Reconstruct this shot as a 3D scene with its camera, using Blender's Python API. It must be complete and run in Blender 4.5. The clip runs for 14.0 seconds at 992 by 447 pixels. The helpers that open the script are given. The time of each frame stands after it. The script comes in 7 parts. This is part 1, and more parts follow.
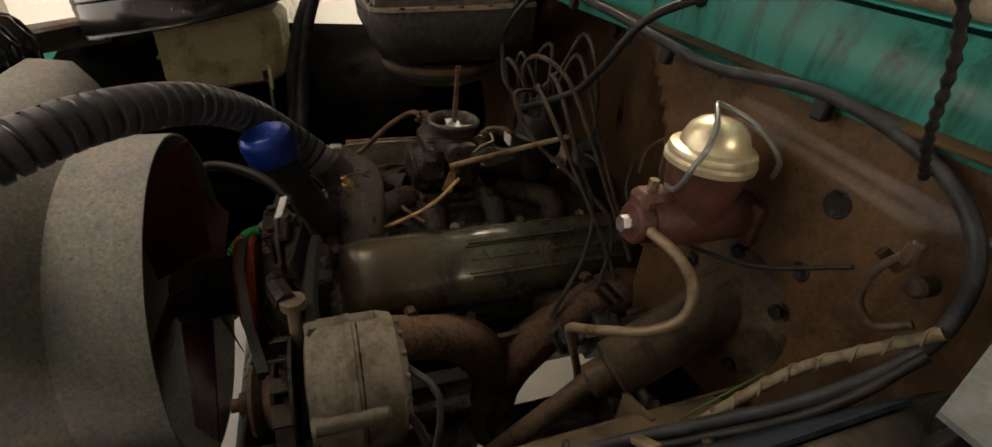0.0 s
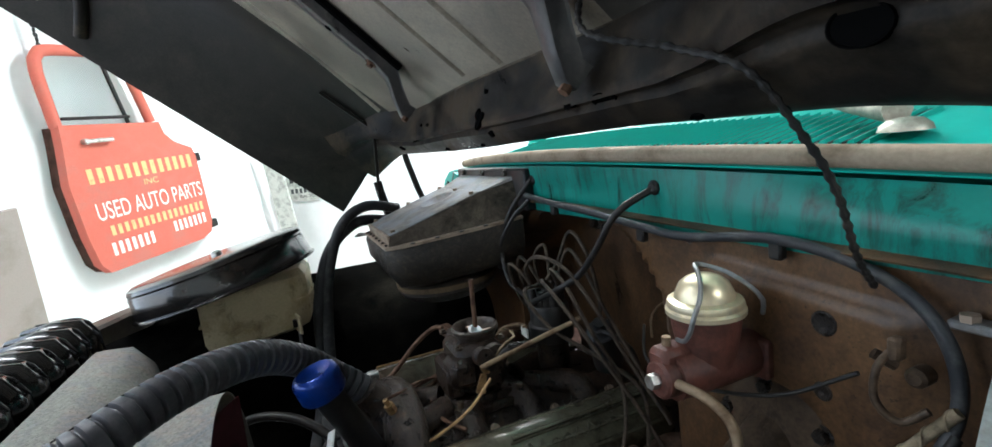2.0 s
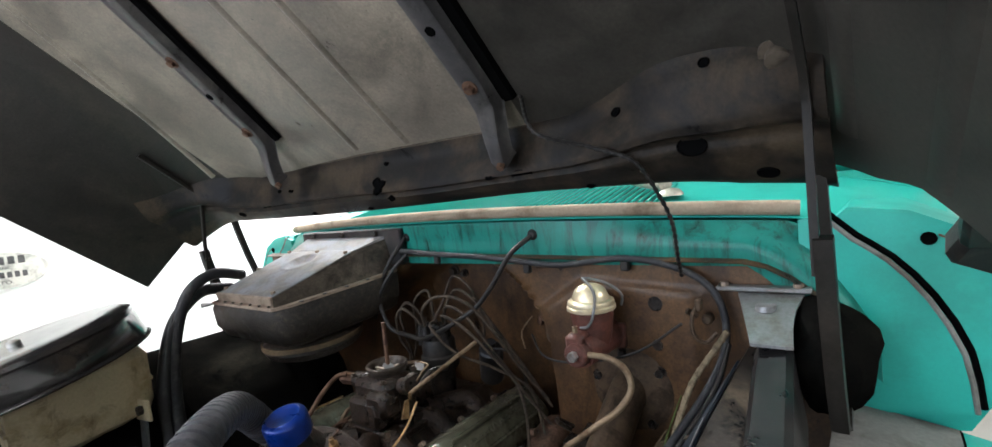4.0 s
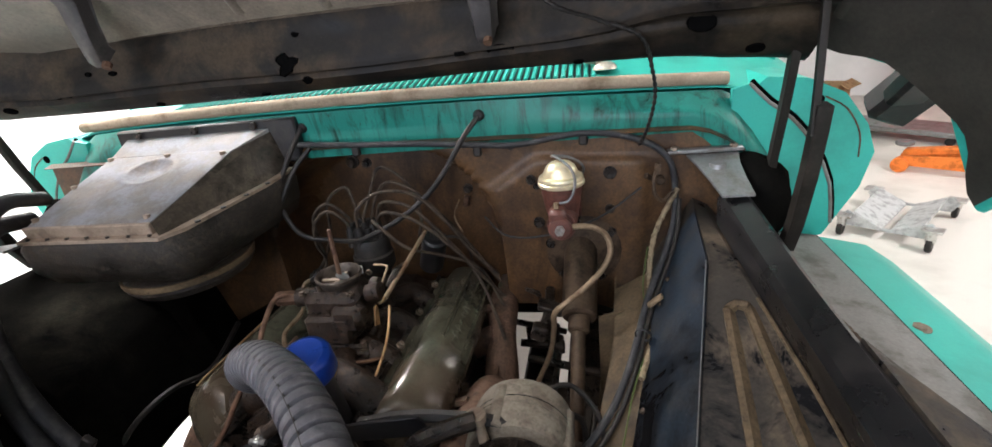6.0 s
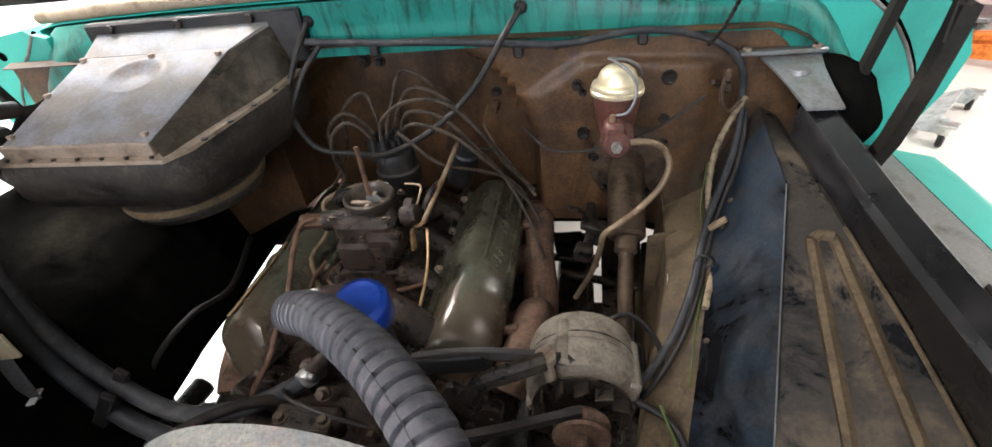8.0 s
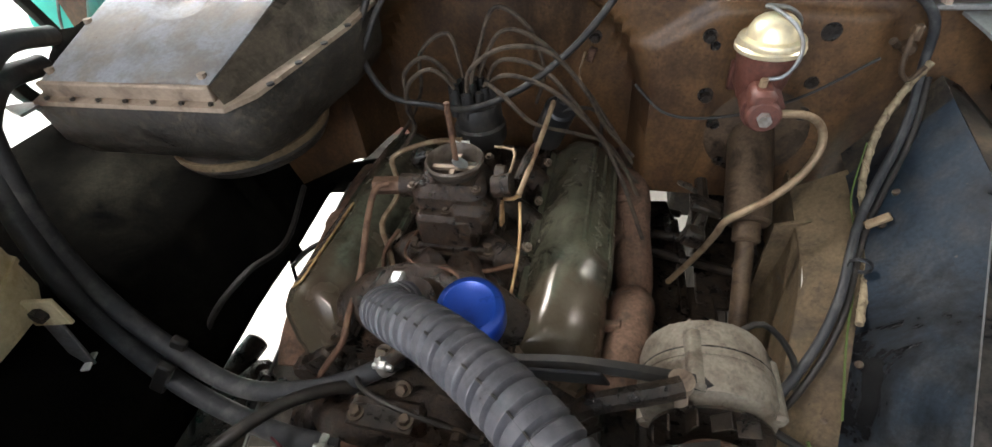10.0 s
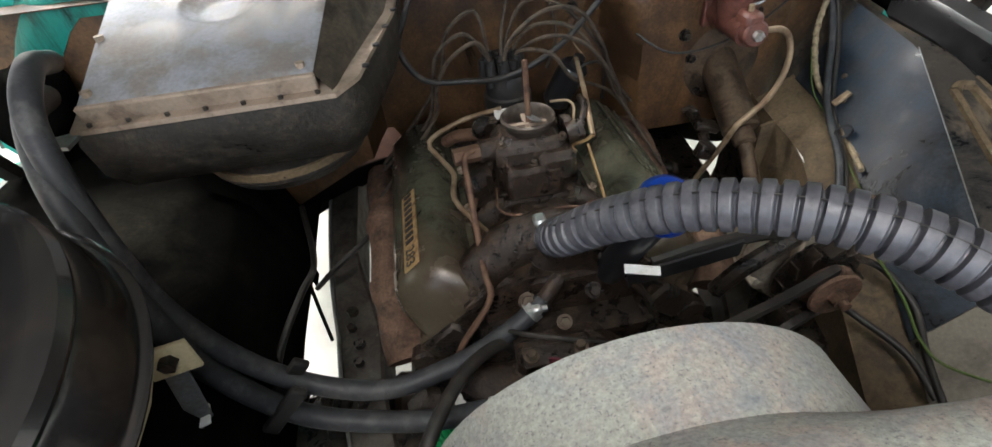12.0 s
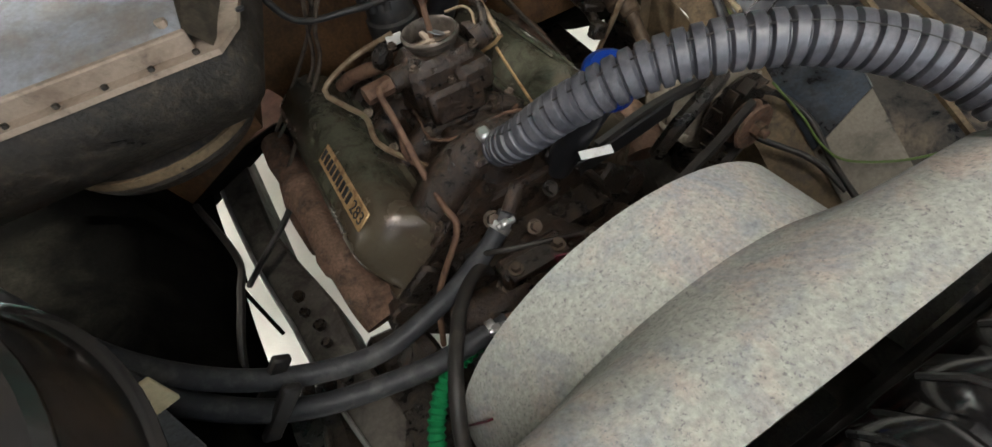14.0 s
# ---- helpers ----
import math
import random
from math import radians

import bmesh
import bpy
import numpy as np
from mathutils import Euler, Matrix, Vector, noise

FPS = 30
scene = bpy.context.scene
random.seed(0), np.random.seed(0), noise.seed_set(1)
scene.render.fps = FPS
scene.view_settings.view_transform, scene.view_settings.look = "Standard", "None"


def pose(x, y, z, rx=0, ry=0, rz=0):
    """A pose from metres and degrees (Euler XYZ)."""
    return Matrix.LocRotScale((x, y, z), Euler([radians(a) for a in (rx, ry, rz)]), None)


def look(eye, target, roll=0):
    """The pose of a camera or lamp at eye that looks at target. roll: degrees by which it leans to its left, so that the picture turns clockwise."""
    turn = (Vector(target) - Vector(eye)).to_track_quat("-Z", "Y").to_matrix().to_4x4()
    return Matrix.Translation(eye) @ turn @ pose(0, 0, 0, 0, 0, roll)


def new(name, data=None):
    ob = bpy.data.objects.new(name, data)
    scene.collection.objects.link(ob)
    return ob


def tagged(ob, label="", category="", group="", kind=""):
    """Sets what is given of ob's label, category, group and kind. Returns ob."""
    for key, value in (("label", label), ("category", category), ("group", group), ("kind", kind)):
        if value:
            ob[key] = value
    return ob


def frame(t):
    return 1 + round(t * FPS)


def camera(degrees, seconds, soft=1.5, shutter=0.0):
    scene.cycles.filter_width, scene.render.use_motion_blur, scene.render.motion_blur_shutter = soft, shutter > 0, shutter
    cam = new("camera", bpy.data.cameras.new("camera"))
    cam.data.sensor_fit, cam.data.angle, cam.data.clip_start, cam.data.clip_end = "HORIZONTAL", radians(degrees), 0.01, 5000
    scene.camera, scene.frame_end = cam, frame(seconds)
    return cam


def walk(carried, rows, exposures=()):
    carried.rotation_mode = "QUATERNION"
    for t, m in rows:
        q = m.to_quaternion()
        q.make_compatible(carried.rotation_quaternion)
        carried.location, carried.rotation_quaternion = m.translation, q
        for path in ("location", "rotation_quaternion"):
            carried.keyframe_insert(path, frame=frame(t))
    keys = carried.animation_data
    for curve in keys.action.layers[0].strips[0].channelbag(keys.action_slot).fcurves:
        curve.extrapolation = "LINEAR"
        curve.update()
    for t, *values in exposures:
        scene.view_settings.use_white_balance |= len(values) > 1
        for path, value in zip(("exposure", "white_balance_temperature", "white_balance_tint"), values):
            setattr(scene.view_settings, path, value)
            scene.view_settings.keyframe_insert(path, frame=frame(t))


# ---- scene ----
# ---- camera ----
cam = camera(90.0, 14.0)
PATH = [
    (0, (0.731, -0.011, 1.244), (-0.844, 0.625, 0.188), 5.6),
    (0.5, (0.735, -0.002, 1.239), (-0.812, 0.635, 0.143), 5.9),
    (1, (0.739, -0.006, 1.255), (-0.909, 0.634, 0.319), 2.6),
    (1.5, (0.757, -0.025, 1.259), (-1.0, 0.641, 0.576), -1.5),
    (2, (0.799, -0.063, 1.27), (-1.034, 0.673, 0.958), -6.7),
    (2.5, (0.833, -0.127, 1.27), (-0.951, 0.771, 1.172), -7.8),
    (3, (0.859, -0.193, 1.288), (-0.842, 0.858, 1.308), -8.5),
    (3.2, (0.849, -0.235, 1.287), (-0.766, 0.944, 1.34), -7.4),
    (5.3, (0.591, -0.587, 1.347), (0.041, 1.258, 0.806), -7.0),
    (5.5, (0.532, -0.583, 1.359), (0.068, 1.27, 0.765), -7.1),
    (6, (0.46, -0.526, 1.341), (0.058, 1.288, 0.601), -6.8),
    (6.5, (0.414, -0.468, 1.343), (0.036, 1.291, 0.469), -6.2),
    (7, (0.366, -0.502, 1.349), (0.049, 1.225, 0.392), -6.9),
    (7.2, (0.357, -0.506, 1.363), (0.045, 1.2, 0.368), -7.3),
    (9.3, (0.329, -0.324, 1.352), (-0.14, 1.118, 0.049), -5.0),
    (9.5, (0.315, -0.326, 1.351), (-0.182, 1.098, 0.037), -5.4),
    (10, (0.214, -0.344, 1.343), (-0.216, 1.094, 0.021), -6.3),
    (10.5, (0.107, -0.36, 1.327), (-0.146, 1.094, -0.023), -7.7),
    (11, (0.054, -0.377, 1.309), (-0.07, 1.068, -0.067), -5.8),
    (11.5, (-0.038, -0.433, 1.326), (0.025, 1.003, -0.065), -3.5),
    (12, (-0.124, -0.459, 1.325), (0.024, 1.054, 0.025), -6.2),
    (12.5, (-0.183, -0.431, 1.322), (0.13, 1.072, 0.039), -9.3),
    (13, (-0.19, -0.418, 1.313), (0.254, 1.067, 0.049), -8.7),
    (13.5, (-0.184, -0.427, 1.304), (0.279, 0.963, -0.058), -9.5),
    (14, (-0.204, -0.427, 1.302), (0.27, 0.779, -0.222), -12.3),
]
EXPOSURES = [(0.0, -0.95, 8200, 18), (0.5, -0.8, 8000, 17), (1.0, -0.6, 6500, 12), (2.0, -0.35, 5700, 8), (3.0, -0.05, 5800, 10), (5.5, 0.05, 6300, 18), (7.0, 0.25, 6300, 18), (9.5, 0.45, 6300, 14), (12.0, 0.25, 6200, 12), (14.0, 0.15, 6400, 11)]
walk(cam, [(t, look(eye, target, roll)) for t, eye, target, roll in PATH], EXPOSURES)

# ---- light: added lamps, an assumed opening in front and three unseen ceiling tubes ----
world = bpy.data.worlds.new("sky")
scene.world = world
world.use_nodes = True
wn = world.node_tree.nodes
sky = wn.new("ShaderNodeTexSky")
sky.sky_type, sky.sun_disc = "NISHITA", False
sky.sun_elevation, sky.sun_rotation = radians(40), radians(150)
world.node_tree.links.new(sky.outputs[0], wn["Background"].inputs[0])
wn["Background"].inputs[1].default_value = 0.12


def area_lamp(name, m, sx, sy, watts, colour):
    data = bpy.data.lights.new(name, "AREA")
    data.shape, data.size, data.size_y, data.energy, data.color = "RECTANGLE", sx, sy, watts, colour
    ob = new(name, data)
    ob.matrix_world = m
    return ob


TURNED = Matrix.Rotation(radians(-35), 4, "Z")
TUBES = ((0.45, -1.25), (-1.9, 0.3), (2.4, 3.0))
area_lamp("added_front_light", TURNED @ look((1.4, -2.1, 1.5), (1.4, 0, 1.2)), 3.6, 2.1, 70, (0.88, 0.94, 1.0))
for (x, y), watts in zip(TUBES, (44, 200, 100)):
    area_lamp("added_ceiling_light", TURNED @ look((x, y, 2.92), (x, y, 0)), 0.3, 1.5, watts, (1.0, 0.96, 0.9))


# ---- materials ----
def rgba(c):
    return (c[0], c[1], c[2], 1.0)


def mat(name, base, rough=0.6, metal=0.0, second=None, amount=0.5, size=0.05, grain=0.12, bump=0.15, dust=None, dust_amount=0.0, speck=None, speck_at=0.66, speck_size=0.006, coat=0.0, grime=None, grime_at=0.55, grime_size=0.03, relief=0.002, spec=None, soft=0.055, stretch=1.0):
    """A worn surface: a base colour with soft patches of a second one, fine grain and relief, dust on what faces up, and specks."""
    m = bpy.data.materials.new(name)
    m.use_nodes = True
    n, l = m.node_tree.nodes, m.node_tree.links
    b = n["Principled BSDF"]
    tc = n.new("ShaderNodeTexCoord")
    big = n.new("ShaderNodeTexNoise")
    big.inputs["Scale"].default_value, big.inputs["Detail"].default_value, big.inputs["Roughness"].default_value = 1.0 / size, 6, 0.62
    l.new(tc.outputs["Object"], big.inputs["Vector"])
    fine = n.new("ShaderNodeTexNoise")
    fine.inputs["Scale"].default_value, fine.inputs["Detail"].default_value, fine.inputs["Roughness"].default_value = 190.0, 6, 0.68
    l.new(tc.outputs["Object"], fine.inputs["Vector"])
    second = second or tuple(0.6 * c for c in base)
    ramp = n.new("ShaderNodeMapRange")
    ramp.inputs[1].default_value, ramp.inputs[2].default_value = 0.62 - 0.3 * amount, 0.78 - 0.3 * amount
    ramp.inputs[3].default_value, ramp.inputs[4].default_value = 0.0, 1.0
    l.new(big.outputs[0], ramp.inputs[0])
    mix = n.new("ShaderNodeMix")
    mix.data_type = "RGBA"
    mix.inputs[6].default_value, mix.inputs[7].default_value = rgba(base), rgba(second)
    l.new(ramp.outputs[0], mix.inputs[0])
    colour = mix.outputs[2]
    if speck:
        sp = n.new("ShaderNodeTexNoise")
        sp.inputs["Scale"].default_value, sp.inputs["Detail"].default_value, sp.inputs["Roughness"].default_value = 1.0 / speck_size, 4, 0.7
        l.new(tc.outputs["Object"], sp.inputs["Vector"])
        sr = n.new("ShaderNodeMapRange")
        sr.inputs[1].default_value, sr.inputs[2].default_value = speck_at - 0.03, speck_at + 0.03
        l.new(sp.outputs[0], sr.inputs[0])
        ms = n.new("ShaderNodeMix")
        ms.data_type = "RGBA"
        ms.inputs[7].default_value = rgba(speck)
        l.new(sr.outputs[0], ms.inputs[0])
        l.new(colour, ms.inputs[6])
        colour = ms.outputs[2]
    if dust:
        geo = n.new("ShaderNodeNewGeometry")
        sep = n.new("ShaderNodeSeparateXYZ")
        l.new(geo.outputs["Normal"], sep.inputs[0])
        up = n.new("ShaderNodeMapRange")
        up.inputs[1].default_value, up.inputs[2].default_value, up.inputs[4].default_value = 0.1, 0.95, dust_amount
        l.new(sep.outputs[2], up.inputs[0])
        dm = n.new("ShaderNodeMath")
        dm.operation = "MULTIPLY"
        l.new(up.outputs[0], dm.inputs[0])
        dr = n.new("ShaderNodeMapRange")
        dr.inputs[1].default_value, dr.inputs[2].default_value, dr.inputs[3].default_value = 0.3, 0.65, 0.35
        l.new(big.outputs[0], dr.inputs[0])
        l.new(dr.outputs[0], dm.inputs[1])
        md = n.new("ShaderNodeMix")
        md.data_type = "RGBA"
        md.inputs[7].default_value = rgba(dust)
        l.new(dm.outputs[0], md.inputs[0])
        l.new(colour, md.inputs[6])
        colour = md.outputs[2]
    gloss = None
    if grime:
        gn = n.new("ShaderNodeTexNoise")
        gn.inputs["Scale"].default_value, gn.inputs["Detail"].default_value, gn.inputs["Roughness"].default_value = 1.0 / grime_size, 7, 0.72
        gn.inputs["Distortion"].default_value = 0.6
        squash = n.new("ShaderNodeVectorMath")
        squash.operation = "MULTIPLY"
        squash.inputs[1].default_value = (1.0, 1.0, stretch)
        l.new(tc.outputs["Object"], squash.inputs[0])
        l.new(squash.outputs[0], gn.inputs["Vector"])
        gloss = n.new("ShaderNodeMapRange")
        gloss.inputs[1].default_value, gloss.inputs[2].default_value = grime_at - soft, grime_at + soft
        l.new(gn.outputs[0], gloss.inputs[0])
        mg = n.new("ShaderNodeMix")
        mg.data_type = "RGBA"
        mg.inputs[7].default_value = rgba(grime)
        l.new(gloss.outputs[0], mg.inputs[0])
        l.new(colour, mg.inputs[6])
        colour = mg.outputs[2]
    hs = n.new("ShaderNodeHueSaturation")
    gr = n.new("ShaderNodeMapRange")
    gr.inputs[3].default_value, gr.inputs[4].default_value = 1.0 - 3.0 * grain, 1.0 + 3.0 * grain
    l.new(fine.outputs[0], gr.inputs[0])
    l.new(gr.outputs[0], hs.inputs["Value"])
    l.new(colour, hs.inputs["Color"])
    l.new(hs.outputs[0], b.inputs["Base Color"])
    rr = n.new("ShaderNodeMapRange")
    rr.inputs[3].default_value, rr.inputs[4].default_value = max(0.05, rough - 0.18), min(1.0, rough + 0.18)
    l.new(big.outputs[0], rr.inputs[0])
    if gloss:
        mr = n.new("ShaderNodeMix")
        mr.inputs[3].default_value = 0.26
        l.new(gloss.outputs[0], mr.inputs[0])
        l.new(rr.outputs[0], mr.inputs[2])
        l.new(mr.outputs[0], b.inputs["Roughness"])
    else:
        l.new(rr.outputs[0], b.inputs["Roughness"])
    b.inputs["Metallic"].default_value = metal
    b.inputs["Coat Weight"].default_value = coat
    b.inputs["Specular IOR Level"].default_value = spec if spec is not None else (0.35 if rough < 0.45 else 0.12)
    if bump:
        bp = n.new("ShaderNodeBump")
        bp.inputs["Strength"].default_value, bp.inputs["Distance"].default_value = bump, relief
        add = n.new("ShaderNodeMath")
        add.operation = "ADD"
        l.new(big.outputs[0], add.inputs[0])
        l.new(fine.outputs[0], add.inputs[1])
        l.new(add.outputs[0], bp.inputs["Height"])
        l.new(bp.outputs[0], b.inputs["Normal"])
    return m


def glow(name, colour, strength):
    m = bpy.data.materials.new(name)
    m.use_nodes = True
    b = m.node_tree.nodes["Principled BSDF"]
    b.inputs["Base Color"].default_value = rgba(colour)
    b.inputs["Emission Color"].default_value, b.inputs["Emission Strength"].default_value = rgba(colour), strength
    return m


def glass(name, tint, rough=0.02):
    m = bpy.data.materials.new(name)
    m.use_nodes = True
    b = m.node_tree.nodes["Principled BSDF"]
    b.inputs["Base Color"].default_value, b.inputs["Roughness"].default_value = rgba(tint), rough
    b.inputs["Transmission Weight"].default_value, b.inputs["IOR"].default_value = 1.0, 1.45
    return m


# Body teal, its base raised to carry the light on the cowl top.
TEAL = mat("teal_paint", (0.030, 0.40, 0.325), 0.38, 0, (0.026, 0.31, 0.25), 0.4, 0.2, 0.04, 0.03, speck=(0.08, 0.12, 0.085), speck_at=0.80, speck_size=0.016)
# Darker, streak-stained copy of the teal for the upright cowl face.
TEAL_STREAK = mat("stained_darker_teal_paint", (0.010, 0.19, 0.15), 0.42, 0, (0.018, 0.24, 0.19), 0.45, 0.12, 0.04, 0.05, speck=(0.03, 0.04, 0.026), speck_at=0.7, speck_size=0.02, grime=(0.014, 0.045, 0.032), grime_at=0.57, grime_size=0.028, stretch=0.16, soft=0.09)
FIREWALL = mat("brown_dirty_paint", (0.108, 0.058, 0.026), 0.42, 0, (0.058, 0.031, 0.016), 0.55, 0.11, 0.3, 0.22, speck=(0.03, 0.018, 0.010), speck_at=0.66, speck_size=0.007, grime=(0.016, 0.010, 0.0065), grime_at=0.565, grime_size=0.13, soft=0.12, stretch=0.55, spec=0.32)
# Hood paint copied darker: the flanks' shade is put into these two colours.
HOODSHADE = mat("shaded_hood_side_paint", (0.040, 0.037, 0.031), 0.45, 0, (0.056, 0.050, 0.040), 0.5, 0.2, 0.16, 0.09, speck=(0.09, 0.082, 0.07), speck_at=0.73, speck_size=0.008, grime=(0.017, 0.0155, 0.013), grime_at=0.56, grime_size=0.2, soft=0.15, spec=0.3)
# This one is also the plain black of the hinge arms.
HOODFLANK = mat("black_paint_with_flank_shade", (0.022, 0.0195, 0.0165), 0.5, 0, (0.036, 0.030, 0.023), 0.45, 0.2, 0.16, 0.09, speck=(0.055, 0.05, 0.042), speck_at=0.73, speck_size=0.008, grime=(0.011, 0.010, 0.0085), grime_at=0.56, grime_size=0.2, soft=0.15, spec=0.15)
FLANGEGREY = mat("dusty_grey_flange_paint", (0.20, 0.195, 0.18), 0.5, 0.1, (0.12, 0.11, 0.095), 0.4, 0.07, 0.12, 0.08)
GLOSSBLACK = mat("glossy_black_enamel", (0.012, 0.011, 0.011), 0.16, 0, (0.03, 0.022, 0.016), 0.35, 0.10, 0.08, 0.03, speck=(0.05, 0.035, 0.025), speck_at=0.74, speck_size=0.006, coat=0.3, spec=0.5)
COLUMN = mat("brown_column_paint", (0.082, 0.056, 0.036), 0.5, 0.1, (0.045, 0.031, 0.021), 0.5, 0.04, 0.2, 0.2, grime=(0.012, 0.009, 0.007), grime_at=0.57, grime_size=0.05, soft=0.1)
APRONGREY = mat("dusty_grey_apron", (0.13, 0.115, 0.09), 0.6, 0, (0.085, 0.075, 0.06), 0.5, 0.08, 0.15, 0.1, speck=(0.18, 0.15, 0.11), speck_at=0.7, speck_size=0.008, grime=(0.016, 0.015, 0.014), grime_at=0.6, grime_size=0.11, soft=0.05)
DIRTYBOLT = mat("dirty_bolt_steel", (0.09, 0.068, 0.05), 0.5, 0.3, (0.045, 0.033, 0.024), 0.5, 0.015, 0.15, 0.1)
PANELGREY = mat("grey_brown_panel", (0.34, 0.29, 0.26), 0.7, 0, (0.28, 0.24, 0.21), 0.4, 0.2, 0.05, 0.05)
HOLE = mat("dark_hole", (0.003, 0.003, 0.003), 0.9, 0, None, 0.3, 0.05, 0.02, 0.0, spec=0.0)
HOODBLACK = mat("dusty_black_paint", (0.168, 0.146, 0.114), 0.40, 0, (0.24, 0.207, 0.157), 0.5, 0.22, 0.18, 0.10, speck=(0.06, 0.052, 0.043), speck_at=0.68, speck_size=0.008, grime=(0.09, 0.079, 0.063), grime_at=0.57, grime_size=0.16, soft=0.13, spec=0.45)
HOODFRAME = mat("black_brace_paint", (0.014, 0.0125, 0.011), 0.55, 0, (0.046, 0.034, 0.022), 0.58, 0.10, 0.2, 0.14, speck=(0.07, 0.054, 0.038), speck_at=0.72, speck_size=0.007, grime=(0.008, 0.0075, 0.007), grime_at=0.54, grime_size=0.11, soft=0.12, spec=0.10)
RAILPAINT = mat("dusty_grey_brown_rail", (0.075, 0.066, 0.055), 0.6, 0, (0.042, 0.035, 0.028), 0.5, 0.05, 0.16, 0.15, speck=(0.13, 0.11, 0.09), speck_at=0.7, speck_size=0.01, grime=(0.018, 0.015, 0.012), grime_at=0.6, grime_size=0.06, soft=0.1)
SUPPORTBAR = mat("dusty_support_paint", (0.115, 0.102, 0.082), 0.5, 0, (0.08, 0.068, 0.052), 0.5, 0.06, 0.12, 0.1, grime=(0.035, 0.03, 0.025), grime_at=0.6, grime_size=0.06, soft=0.1)
SKIRT = mat("dark_brown_case_side", (0.070, 0.057, 0.042), 0.6, 0, (0.035, 0.029, 0.022), 0.5, 0.05, 0.2, 0.15, speck=(0.12, 0.10, 0.075), speck_at=0.72, speck_size=0.007, grime=(0.012, 0.010, 0.008), grime_at=0.56, grime_size=0.06, soft=0.1)
THROAT = mat("worn_dark_throat", (0.085, 0.070, 0.055), 0.42, 0.4, (0.04, 0.030, 0.023), 0.5, 0.015, 0.15, 0.1)
RIBPAINT = mat("grey_black_channel_paint", (0.05, 0.048, 0.048), 0.36, 0, (0.09, 0.083, 0.075), 0.45, 0.07, 0.12, 0.06, speck=(0.16, 0.15, 0.14), speck_at=0.72, speck_size=0.012, grime=(0.02, 0.019, 0.018), grime_at=0.6, grime_size=0.06, soft=0.08, spec=0.4)
FRAMEBROWN = mat("brown_dust_and_highlight", (0.085, 0.068, 0.050), 0.6, 0, (0.045, 0.036, 0.028), 0.5, 0.03, 0.15, 0.1)
BRACEPAINT = mat("glossy_black_brace", (0.010, 0.010, 0.0105), 0.3, 0, (0.022, 0.020, 0.019), 0.45, 0.07, 0.14, 0.05, speck=(0.06, 0.052, 0.044), speck_at=0.74, speck_size=0.008, spec=0.45)
BLACK = mat("black_enamel", (0.014, 0.014, 0.015), 0.35, 0, (0.035, 0.03, 0.026), 0.3, 0.06, 0.1, 0.06)
APRON = mat("dusty_black_apron", (0.024, 0.0224, 0.0208), 0.6, 0, (0.088, 0.068, 0.048), 0.5, 0.09, 0.15, 0.12, dust=(0.12, 0.096, 0.068), dust_amount=0.3, grime=(0.0096, 0.0096, 0.0104), grime_at=0.55, grime_size=0.08)
# Black panel; the sky's blue reflection is put into the base colour.
BLUEBLACK = mat("black_with_sky_blue", (0.012, 0.020, 0.030), 0.52, 0, (0.026, 0.029, 0.032), 0.5, 0.05, 0.3, 0.15, speck=(0.07, 0.06, 0.048), speck_at=0.70, speck_size=0.007, grime=(0.003, 0.003, 0.0035), grime_at=0.53, grime_size=0.14, soft=0.08, spec=0.22)
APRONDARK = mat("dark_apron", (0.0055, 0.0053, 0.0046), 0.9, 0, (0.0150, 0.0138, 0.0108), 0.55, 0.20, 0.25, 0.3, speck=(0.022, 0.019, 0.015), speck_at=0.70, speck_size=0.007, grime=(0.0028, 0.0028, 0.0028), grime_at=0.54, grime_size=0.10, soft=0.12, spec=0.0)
APRONTAN = mat("tan_dusty_steel", (0.118, 0.086, 0.051), 0.7, 0, (0.075, 0.054, 0.033), 0.55, 0.07, 0.22, 0.2, speck=(0.035, 0.027, 0.019), speck_at=0.67, speck_size=0.008, grime=(0.03, 0.023, 0.016), grime_at=0.60, grime_size=0.06, soft=0.1)
GREASE = mat("greasy_iron", (0.015, 0.0115, 0.0085), 0.32, 0.1, (0.046, 0.031, 0.020), 0.5, 0.022, 0.3, 0.8, dust=(0.06, 0.044, 0.029), dust_amount=0.3, grime=(0.005, 0.004, 0.0035), grime_at=0.53, grime_size=0.03, relief=0.003, soft=0.1, spec=0.35)
RUST = mat("rusty_cast_iron", (0.135, 0.080, 0.055), 0.85, 0, (0.075, 0.043, 0.029), 0.55, 0.03, 0.3, 0.9, dust=(0.20, 0.135, 0.095), dust_amount=0.35, speck=(0.05, 0.030, 0.020), speck_at=0.62, speck_size=0.0045, grime=(0.035, 0.022, 0.016), grime_at=0.60, grime_size=0.03, relief=0.003, soft=0.1)
INTAKE = mat("grimy_intake_iron", (0.028, 0.0175, 0.011), 0.33, 0.1, (0.085, 0.050, 0.029), 0.5, 0.028, 0.3, 0.8, speck=(0.24, 0.18, 0.12), speck_at=0.72, speck_size=0.006, grime=(0.006, 0.0045, 0.0035), grime_at=0.52, grime_size=0.028, relief=0.004, soft=0.10, spec=0.45)
COVER = mat("olive_worn_paint", (0.092, 0.091, 0.062), 0.24, 0.25, (0.062, 0.050, 0.034), 0.4, 0.06, 0.16, 0.12, speck=(0.20, 0.14, 0.08), speck_at=0.72, speck_size=0.006, grime=(0.016, 0.013, 0.009), grime_at=0.59, grime_size=0.045, soft=0.12, spec=0.5)
